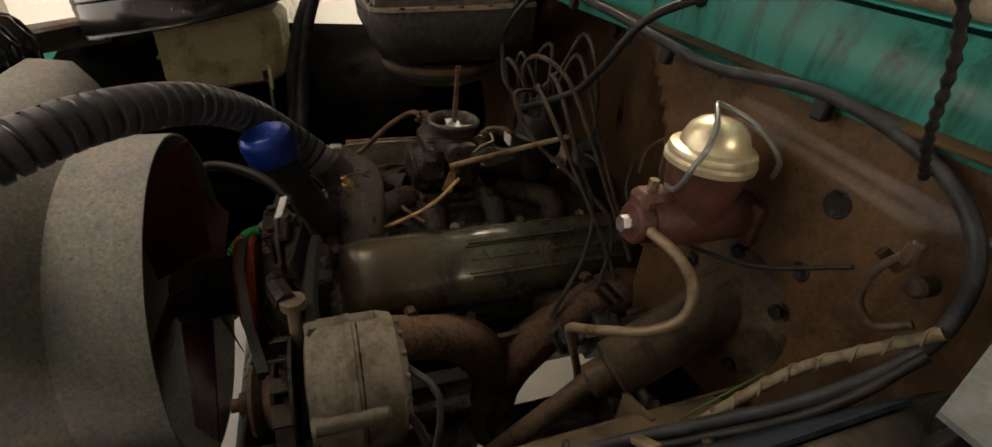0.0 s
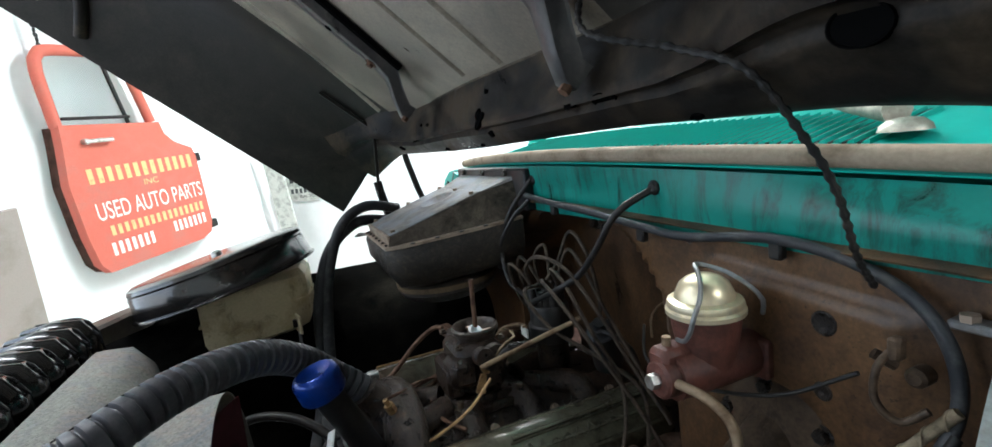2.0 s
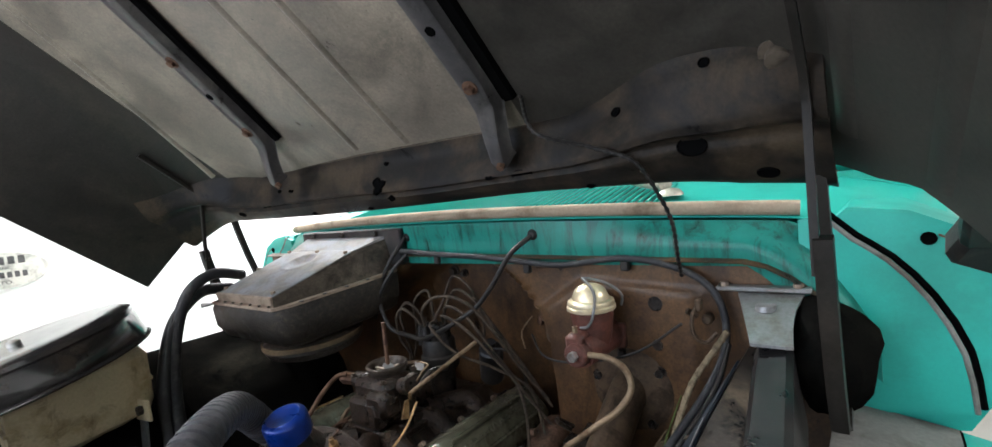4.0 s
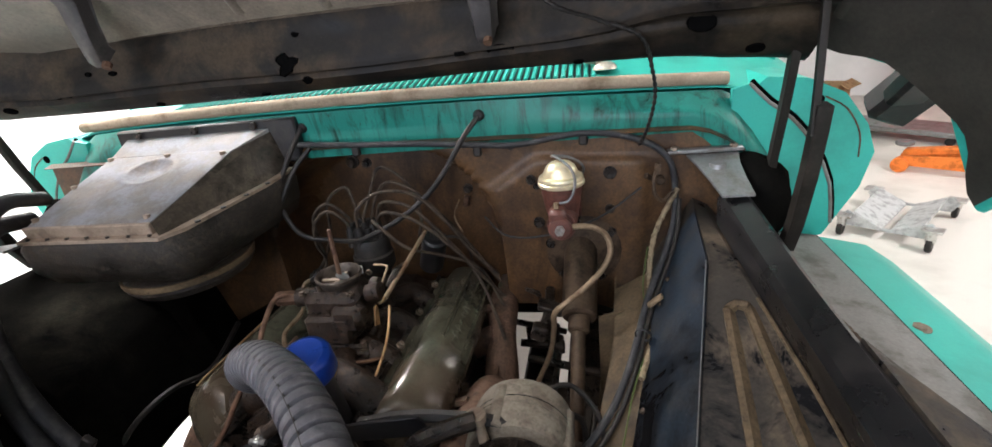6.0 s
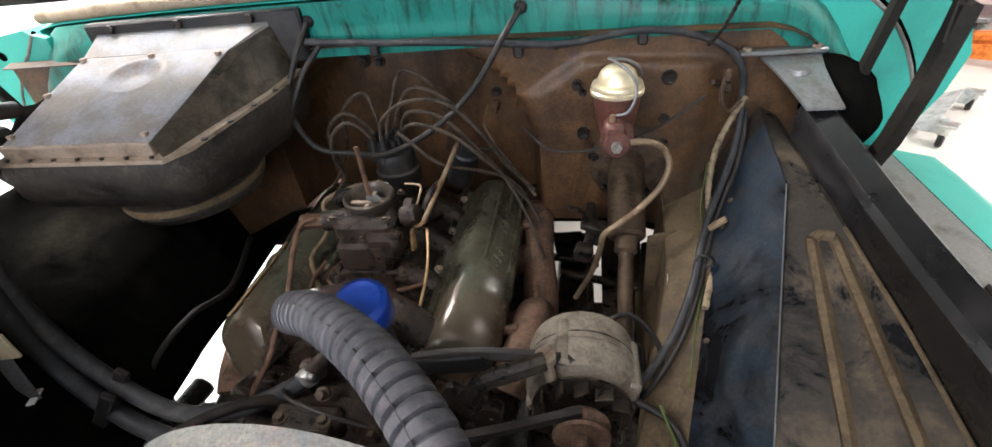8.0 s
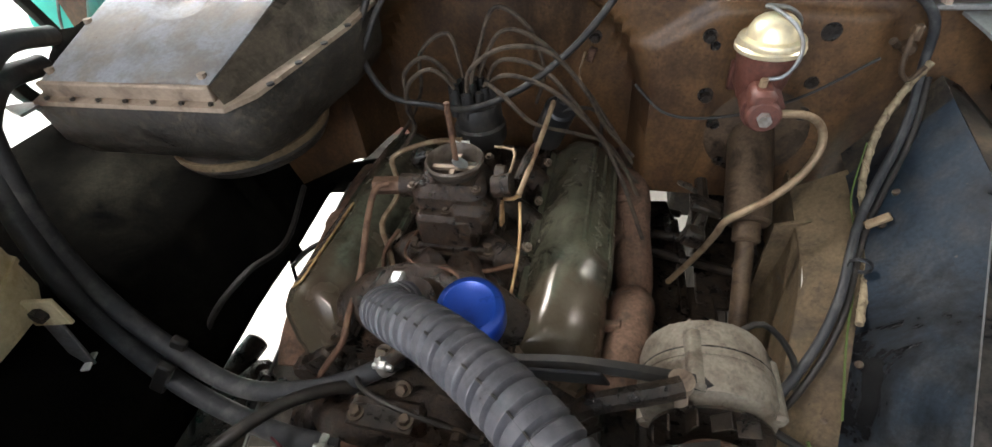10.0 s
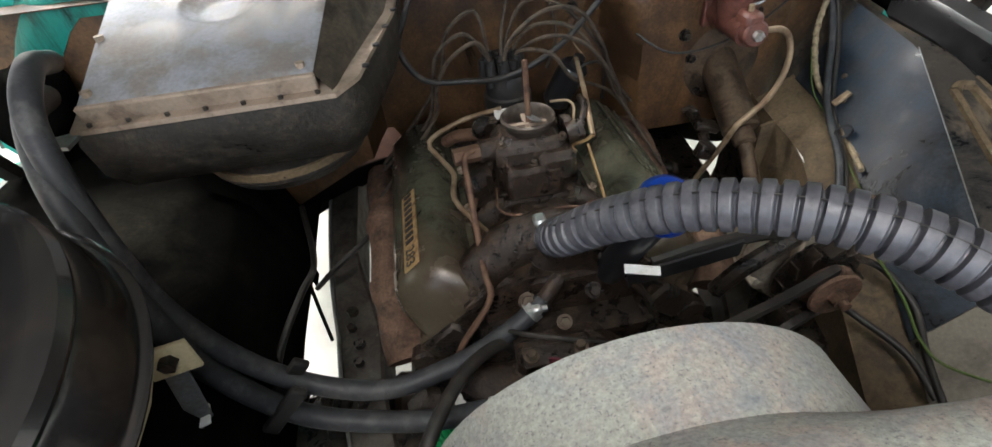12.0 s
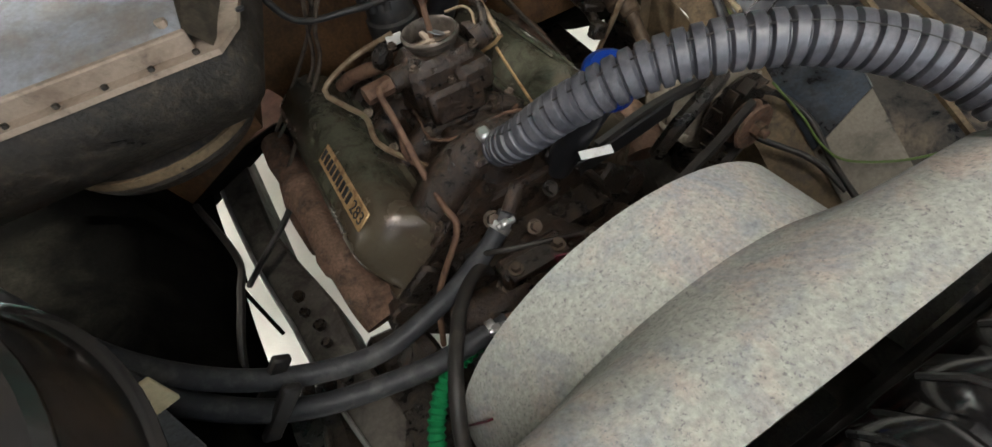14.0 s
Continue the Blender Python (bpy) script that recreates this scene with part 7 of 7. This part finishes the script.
solid("adjusting_rod", Shape().cyl((0.30, -0.055, 0.885), (0.315, -0.055, 0.79), 0.007, n=10).lathe((0.30, -0.055, 0.88), (0, 0, 1), [(0.013, 0), (0.013, 0.010)], 14), FLANGE, "grey steel rod beside the alternator", "rod")
solid("upper_mount", Shape().tube([(0.20, -0.06, 0.80), (0.22, -0.075, 0.855), (0.27, -0.07, 0.88), (0.30, -0.06, 0.885)], 0.012, 8), GREASE, "greasy cast alternator mount", "bracket")

# linkage and brackets low beside the column
solid("shift_linkage", Shape().tube([(0.36, 0.36, 0.83), (0.36, 0.30, 0.815), (0.35, 0.26, 0.80)], 0.010, 8).box((0.365, 0.30, 0.825), (0.05, 0.03, 0.014), (10, 20, 0), 0.003).tube([(0.34, 0.33, 0.84), (0.32, 0.31, 0.86), (0.335, 0.29, 0.865), (0.345, 0.31, 0.845)], 0.004, 8).box((0.345, 0.255, 0.80), (0.03, 0.025, 0.03), (0, 20, 0), 0.004), GREASE, "dirty steering shift linkage", "linkage")
solid("column_bracket", Shape().prism([(0.0, -0.035), (0.045, -0.02), (0.055, -0.07), (0.012, -0.20), (0.0, -0.20)], (0.455, 0.27, 0.86), (1, 0, 0), (0, 0, 1), (0, -1, 0), 0.006), APRONTAN, "tan angular sheet bracket beside the column", "bracket")

# passenger-front corner details
strap = thing("tank_strap", (-0.45, -0.10, 0.9), "yellowed bolted steel strap hanging under the tank", "strap")
piece("tab", Shape().box((-0.448, -0.098, 0.905), (0.05, 0.006, 0.045), (0, 0, 12), 0.002), CREAM, strap)
piece("leg", Shape().box((-0.456, -0.100, 0.845), (0.024, 0.004, 0.10), (0, 8, 12), 0.001), BRKT, strap)
piece("foot", Shape().box((-0.467, -0.102, 0.797), (0.03, 0.026, 0.004), (10, -10, 12), 0.001), WHITEBIT, strap, "bright drilled foot")
piece("bolt", Shape().cyl((-0.446, -0.100, 0.907), (-0.446, -0.110, 0.907), 0.010, n=6), GREASE, strap)
solid("green_hose_edge", Shape().tube([(-0.14, -0.10, 0.672), (-0.185, -0.11, 0.665), (-0.225, -0.135, 0.65), (-0.255, -0.18, 0.62), (-0.25, -0.23, 0.56)], lambda w, n: 0.012 + 0.002 * math.sin(w * 600), 10, 0.003), GREEN, "green corrugated sleeve below the shroud", "sleeve")
solid("lower_hose", Shape().tube([(-0.08, -0.13, 0.62), (-0.15, -0.17, 0.60), (-0.17, -0.2, 0.52), (-0.16, -0.3, 0.48)], lambda w, n: 0.027 + 0.002 * math.sin(w * 500), 14, 0.004), RUBBER, "black corrugated lower radiator hose", "radiator hose")
for i in range(12):
    x = -0.303 + i * 0.055
    tr = piece("tank_rib", Shape().rings([[(x + sx * w, y, z) for sx, w, y, z in ((-1, 0.024, y, z), (-1, 0.019, y + 0.5 * dy, z + 0.5 * dz), (-1, 0.010, y + dy, z + dz), (1, 0.010, y + dy, z + dz), (1, 0.019, y + 0.5 * dy, z + 0.5 * dz), (1, 0.024, y, z))] for y, z, dy, dz in ((-0.546, 0.97, -0.008, 0.0), (-0.545, 1.005, -0.008, 0.006), (-0.530, 1.028, -0.004, 0.016), (-0.490, 1.032, 0.0, 0.018), (-0.455, 1.028, 0.004, 0.016), (-0.440, 1.005, 0.010, 0.006), (-0.438, 0.955, 0.010, 0.0))]), GLOSSBLACK, rad, "rounded black tank rib", 50)
    piece("rib_edge", Shape().tube([(x - 0.011, -0.520, 1.046), (x - 0.011, -0.455, 1.044), (x - 0.011, -0.432, 1.012)], 0.0022, 6), BRACEPAINT, tr)
# ---- small details on the engine ----
def bolt(name, p, d, r, h, material, parent, label=""):
    a = v3(p)
    d = unit(d)
    g = Shape().cyl(a - d * 0.002, a + d * 0.002, r * 1.45, n=14).cyl(a + d * 0.002, a + d * h, r, n=6, edge=0.0008)
    return piece(name, g, material, parent, label)


for c, u, n, cov in ((c1, u1, n1, cov_r), (c2, u2, n2, cov_l)):
    for y in (0.06, 0.17, 0.28, 0.39):
        for k in (-1, 1):
            bolt("cover_bolt", c + u * (k * 0.070) + n * 0.006 + v3((0, y, 0)), n, 0.0055, 0.008, FLANGE, cov)
    # gasket rail and plugs
    piece("rail", Shape().prism([(-0.074, -0.006), (0.076, -0.006), (0.076, 0.0), (-0.074, 0.0)], c + v3((0, -0.018, 0)), u, n, (0, 1, 0), 0.462), GREASE, cov)
# intake runners and bolts
for y in (0.05, 0.15, 0.25, 0.35):
    for sx in (-1, 1):
        piece("runner", Shape().tube([(sx * 0.02, 0.19 + (y - 0.19) * 0.5, 0.835), (sx * 0.06, y, 0.83), (sx * 0.10, y, 0.80), (sx * 0.125, y, 0.78)], 0.024, 12), INTAKE, man)
        bolt("intake_bolt", (sx * 0.098, y + 0.05, 0.803), (sx * 0.45, 0, 0.9), 0.007, 0.010, DIRTYBOLT, man)
piece("carburettor_pad", Shape().box((0, 0.19, 0.836), (0.13, 0.13, 0.016), bevel=0.005), INTAKE, man)
for x in (-0.055, 0.055):
    for y in (0.135, 0.245):
        bolt("carburettor_nut", (x, y, 0.846), (0, 0, 1), 0.006, 0.014, DIRTYBOLT, man)
for x, y in ((-0.045, 0.02), (0.05, 0.02)):
    bolt("housing_bolt", (x, y + 0.02, 0.868), (0, -0.4, 0.8), 0.008, 0.012, DIRTYBOLT, engine)
# front face of the heads and block
for sx in (-1, 1):
    for dx, dz in ((0.14, 0.76), (0.20, 0.70), (0.17, 0.655), (0.10, 0.73)):
        bolt("head_bolt", (sx * dx, -0.002, dz), (0, -1, 0), 0.009, 0.012, INTAKE, engine)
    piece("accessory_boss", Shape().cyl((sx * 0.205, 0.004, 0.705), (sx * 0.205, -0.022, 0.705), 0.022, n=16, edge=0.004), INTAKE, engine)
for i in range(10):
    a = i * 2 * math.pi / 10
    bolt("timing_bolt", (0.13 * math.cos(a), -0.062, 0.60 + 0.13 * math.sin(a)), (0, -1, 0), 0.006, 0.008, DIRTYBOLT, engine)
for x, z in ((-0.06, 0.755), (0.06, 0.755), (-0.10, 0.66), (0.10, 0.66)):
    bolt("pump_bolt", (x, -0.088, z), (0, -1, 0), 0.008, 0.012, DIRTYBOLT, engine)
piece("fuel_pump", Shape().lathe((-0.19, -0.03, 0.60), (-1, -0.2, 0.1), [(0.03, 0), (0.045, 0.01), (0.048, 0.03), (0.03, 0.045), (0.02, 0.06)], 22), INTAKE, engine, "grimy mechanical fuel pump")
piece("temperature_sender", Shape().cyl((0.055, 0.03, 0.87), (0.06, 0.02, 0.895), 0.008, n=6).cyl((0.06, 0.02, 0.895), (0.062, 0.016, 0.905), 0.004, n=8), BRASS, engine, "brass temperature sender")
piece("heater_nipple", Shape().cyl((-0.005, -0.022, 0.838), (-0.032, -0.04, 0.82), 0.0105, n=14), INTAKE, engine)
piece("ignition_coil", Shape().cyl((0.10, 0.40, 0.87), (0.13, 0.37, 0.95), 0.026, n=20, edge=0.004).cyl((0.13, 0.37, 0.95), (0.136, 0.364, 0.966), 0.011, n=12), BLACK, engine, "black ignition coil")
piece("pump_gasket", Shape().box((-0.03, -0.099, 0.784), (0.085, 0.028, 0.006), (8, 0, 0), 0.002), GREASE, engine)
for x in (-0.062, 0.002):
    bolt("pump_cap_bolt", (x, -0.1, 0.787), (0, 0, 1), 0.007, 0.010, DIRTYBOLT, engine)
piece("white_tag", Shape().box((0.085, -0.07, 0.878), (0.045, 0.012, 0.002), (25, 10, -10), 0.0006), WHITEBIT, engine, "torn white paper tag")
piece("heat_shield", Shape().box((0.155, -0.045, 0.845), (0.15, 0.004, 0.045), (20, -14, -4), 0.001), BLACK, engine, "black sheet bracket")

# carburettor details
for x, y, z in ((-0.045, 0.148, 0.948), (0.045, 0.148, 0.948), (-0.045, 0.225, 0.948), (0.045, 0.225, 0.948), (0.0, 0.14, 0.915)):
    bolt("carburettor_screw", (x, y, z - 0.002), (0, 0, 1), 0.0045, 0.006, DIRTYBOLT, carb)
piece("choke_housing", Shape().lathe((0.058, 0.20, 0.925), (1, 0.1, 0), [(0.022, 0), (0.024, 0.004), (0.022, 0.014), (0.012, 0.018)], 20), GREASE, carb, "round dark choke housing")
piece("float_bowl", Shape().box((0.0, 0.138, 0.885), (0.085, 0.03, 0.055), bevel=0.012), INTAKE, carb)
piece("accelerator_lever", Shape().prism([(0, 0), (0.012, 0.03), (0.022, 0.03), (0.016, -0.006)], (0.068, 0.16, 0.875), (0, 1, 0), (0, 0, 1), (1, 0, 0), 0.004).tube([(0.072, 0.185, 0.905), (0.09, 0.17, 0.92), (0.097, 0.166, 0.93)], 0.003, 6), BRASS, carb, "brassy accelerator lever")
piece("choke_rod", Shape().tube([(0.075, 0.2, 0.93), (0.082, 0.215, 0.95), (0.078, 0.235, 0.955), (0.05, 0.24, 0.955)], 0.0022, 6), LINE, carb)
piece("vacuum_pot", Shape().lathe((-0.055, 0.225, 0.93), (-0.5, 0.7, 0.2), [(0.012, 0), (0.019, 0.006), (0.019, 0.016), (0.012, 0.022)], 18), GREASE, carb)
piece("choke_plate", Shape().lathe((0.012, 0.19, 0.958), (0.5, 0.1, 1), [(0.012, 0), (0.012, 0.0015)], 16), BRKT, carb, "bright choke plate")

# firewall details
for x, z, r in ((0.335, 1.055, 0.007), (0.345, 0.965, 0.008), (0.17, 1.0, 0.008), (-0.10, 1.08, 0.011), (-0.065, 1.075, 0.008)):
    y = fire_y(x, z)
    piece("bolt", Shape().cyl((x, y + 0.002, z), (x, y - 0.004, z), r * 1.4, n=16).cyl((x, y - 0.004, z), (x, y - 0.016, z), r, n=6, edge=0.001), GREASE, fw)
piece("grounding_clip", Shape().box((0.165, fire_y(0.165, 0.975) - 0.012, 0.972), (0.014, 0.012, 0.026), (0, 20, 0), 0.002), RUST, fw, "small rusty clip")

# suspension and frame bits under the passenger side
spring = [(-0.43 + 0.03 * math.cos(a), -0.02 + 0.045 * math.sin(a), 0.34 + 0.032 * a / (2 * math.pi) * 1.0) for a in np.linspace(0, 12 * math.pi, 97)]
solid("coil_spring", Shape().tube(spring, 0.008, 8, 0.012), GREASE, "greasy black front coil spring", "spring")

solid("ground_strap", Shape().tube([(-0.26, 0.33, 0.72), (-0.31, 0.28, 0.70), (-0.36, 0.25, 0.68), (-0.42, 0.26, 0.62)], 0.0055, 8), RUBBER, "black cable from the engine to the frame", "cable")
solid("apron_cable", Shape().tube([(-0.435, 0.40, 0.72), (-0.40, 0.25, 0.70), (-0.40, 0.14, 0.73), (-0.43, 0.06, 0.70), (-0.46, 0.0, 0.62), (-0.47, -0.1, 0.5)], 0.006, 8), RUBBER, "dark cable along the passenger apron", "cable")
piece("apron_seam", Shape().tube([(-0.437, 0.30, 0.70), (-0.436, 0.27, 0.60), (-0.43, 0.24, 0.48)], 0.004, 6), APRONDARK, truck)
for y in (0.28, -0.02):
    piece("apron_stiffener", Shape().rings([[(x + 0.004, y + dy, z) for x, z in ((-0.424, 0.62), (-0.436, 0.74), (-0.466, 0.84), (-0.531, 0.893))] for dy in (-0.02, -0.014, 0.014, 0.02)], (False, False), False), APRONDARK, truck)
# screws and clips on the driver apron
for y, k in ((0.231, -0.3), (0.12, -0.35), (0.0, -0.3), (0.212, 0.3), (0.247, 0.6), (0.05, 0.12), (-0.15, 0.12)):
    a, b = rail_edge(y), crease(y)
    x, y, z = a + (b - a) * k * 0.6 + v3((-0.003, y, 0.006))
    piece("apron_screw", Shape().lathe((x, y, z), (-0.6, 0, 0.8), [(0.0048, -0.003), (0.0048, 0.0015), (0.002, 0.003)], 12), DIRTYBOLT, truck)
solid("wire_clip", Shape().box((0.548, 0.212, 0.892), (0.03, 0.012, 0.006), (0, -40, 0), 0.002), LINE, "small tan clip holding the wires", "clip")
# twisted tie at the loom
solid("cable_tie", Shape().lathe((0.523, 0.155, 0.862), (0.3, 0.9, 0.2), [(0.0125, 0), (0.0135, 0.001), (0.0135, 0.005), (0.0125, 0.006)], 16, (False, False)), BLACK, "black cable tie round the wires", "cable tie")
solid("alternator_lead", Shape().tube([(0.40, 0.045, 0.80), (0.425, 0.06, 0.78), (0.43, 0.04, 0.74), (0.41, 0.0, 0.70)], 0.005, 8).tube([(0.37, 0.05, 0.835), (0.41, 0.075, 0.83), (0.45, 0.06, 0.79), (0.46, 0.02, 0.74)], 0.004, 8), RUBBER, "black leads behind the alternator", "wire")
# bent hood-side bumper block
piece("rubber_bumper", Shape().box((0.892, 0.285, 1.182), (0.065, 0.05, 0.075), (38, 22, 10), 0.010).box((0.885, 0.245, 1.205), (0.05, 0.07, 0.03), (-38, 0, 0), 0.006), RUBBER, hood, "black rubber hood bumper")
for k in (-0.024, 0.0, 0.024):
    piece("raised_rib", Shape().rings([[c1 + u1 * (k + a) + n1 * (0.0843 + b) + v3((0, y, 0)) for a, b in ((-0.004, -0.002), (-0.002, 0.0014), (0.002, 0.0014), (0.004, -0.002))] for y in (0.165, 0.17, 0.395, 0.40)]), COVER, cov_r)

# brackets, flanges and small lines over the front of the engine
for sx in (-1, 1):
    piece("crossover_flange", Shape().box((sx * 0.115, 0.022, 0.812), (0.05, 0.075, 0.012), (0, sx * 40, 0), 0.004), INTAKE, engine)
    for y in (-0.004, 0.048):
        bolt("crossover_bolt", (sx * 0.118, y, 0.816), (sx * 0.6, 0, 0.75), 0.0075, 0.011, DIRTYBOLT, engine)
    piece("head_lug", Shape().box((sx * 0.165, -0.008, 0.735), (0.07, 0.024, 0.05), (0, sx * 40, 0), 0.008), GREASE, engine)
piece("casting_rib", Shape().tube([(-0.10, 0.02, 0.80), (-0.05, 0.0, 0.82), (0.0, -0.008, 0.826), (0.06, 0.0, 0.82), (0.11, 0.02, 0.80)], 0.010, 8), INTAKE, engine)
piece("thermostat_flange", Shape().box((0.0, 0.03, 0.858), (0.085, 0.05, 0.012), (-35, 0, 0), 0.006), INTAKE, engine)
piece("pump_inlet", Shape().tube([(-0.05, -0.09, 0.70), (-0.075, -0.1, 0.68), (-0.09, -0.105, 0.67)], 0.016, 12), INTAKE, engine)
piece("timing_pointer", Shape().box((0.09, -0.07, 0.52), (0.04, 0.02, 0.004), (0, 30, 0), 0.001), FLANGE, engine)
solid("coolant_line", Shape().tube([(0.055, 0.0, 0.845), (0.09, -0.03, 0.82), (0.12, -0.045, 0.77), (0.13, -0.06, 0.70)], 0.006, 8), GREASE, "small dirty coolant line on the engine front", "line")
solid("sensor_wire", Shape().tube([(0.062, 0.016, 0.905), (0.03, 0.05, 0.895), (-0.03, 0.075, 0.872), (-0.06, 0.11, 0.86), (-0.055, 0.17, 0.855)], 0.0022, 6), RUSTLINE, "thin wire across the intake", "wire")
solid("front_wire", Shape().tube([(-0.10, -0.03, 0.77), (-0.06, -0.075, 0.80), (0.0, -0.09, 0.79), (0.07, -0.085, 0.75), (0.12, -0.075, 0.70)], 0.0035, 8), RUBBER, "black wire over the water pump", "wire")
solid("ground_wire", Shape().tube([(0.10, 0.37, 0.93), (0.155, 0.36, 0.955), (0.19, 0.385, 0.93), (0.195, 0.40, 0.86)], 0.003, 8), RUBBER, "short black coil wire", "wire")
solid("rusty_wire", Shape().tube([(0.155, 0.50, 0.985), (0.15, 0.46, 0.96), (0.17, 0.44, 0.93)], 0.002, 6), LINE, "short orange wire at the firewall", "wire")
for k, (x, y, z, r) in enumerate(((0.03, -0.085, 0.735, 0.012), (-0.075, -0.08, 0.735, 0.010), (0.075, -0.08, 0.63, 0.011), (-0.01, -0.065, 0.80, 0.009), (0.04, -0.03, 0.81, 0.010), (-0.05, -0.025, 0.805, 0.011))):
    bolt("front_bolt", (x, y, z), (0, -0.7, 0.7), r * 0.8, 0.012, DIRTYBOLT if k % 2 else GREASE, engine)
# alternator front ribs and rear vents
for i in range(16):
    a = i * math.pi / 8
    q = AC + v3((0.055 * math.cos(a), 0.057, 0.055 * math.sin(a)))
    piece("vent_rib", Shape().box(q, (0.016, 0.012, 0.005), (0, -math.degrees(a), 0), 0.0015), ALU, alt)
for a in (35, 100, 165, 230, 300):
    q = v3((0.43 + 0.066 * math.cos(radians(a)), 0.397, 0.90 + 0.066 * math.sin(radians(a))))
    bolt("flange_bolt", q, (0, -1, 0), 0.008, 0.010, GREASE, st)

# alternator cables over the front apron
solid("charging_cable", Shape().tube([(0.40, -0.04, 0.80), (0.455, -0.06, 0.775), (0.475, -0.11, 0.745), (0.455, -0.165, 0.722), (0.43, -0.225, 0.71), (0.41, -0.30, 0.69)], 0.005, 10, 0.006), RUBBER, "black charging cable behind the alternator", "cable")
solid("charging_cable", Shape().tube([(0.36, -0.06, 0.76), (0.40, -0.10, 0.735), (0.43, -0.16, 0.722), (0.43, -0.22, 0.705)], 0.005, 10, 0.006), RUBBER, "black charging cable under the alternator pulley", "cable")
solid("green_lead", Shape().tube([(0.44, -0.05, 0.80), (0.462, -0.10, 0.755), (0.452, -0.15, 0.735), (0.455, -0.19, 0.73), (0.50, -0.235, 0.735), (0.55, -0.27, 0.75)], 0.0020, 8, 0.006), GREENWIRE, "thin green lead over the front apron", "wire")
# wheels under the fenders and the cab
for x in (-0.78, 0.78):
    for y in (-0.12, 2.55):
        wh = piece("wheel", Shape().lathe((x - 0.08, y, 0.34), (1, 0, 0), [(0.20, 0), (0.21, 0.02), (0.21, 0.14), (0.20, 0.16)], 32), DOLLYGREY, truck, "painted steel wheel")
        piece("tyre", Shape().lathe((x - 0.09, y, 0.34), (1, 0, 0), [(0.21, 0.01), (0.28, 0.0), (0.33, 0.015), (0.34, 0.05), (0.34, 0.13), (0.33, 0.165), (0.28, 0.18), (0.21, 0.17)], 40), RUBBER, wh, "black rubber tyre")
for sx in (-1, 1):
    piece("rear_rail", Shape().box((sx * 0.40, 1.9, 0.52), (0.06, 2.4, 0.12), bevel=0.01), CASE, truck, "dusty chassis rail")
for y in (-0.12, 2.55):
    piece("axle", Shape().cyl((-0.74, y, 0.34), (0.74, y, 0.34), 0.035, n=14), GREASE, truck)
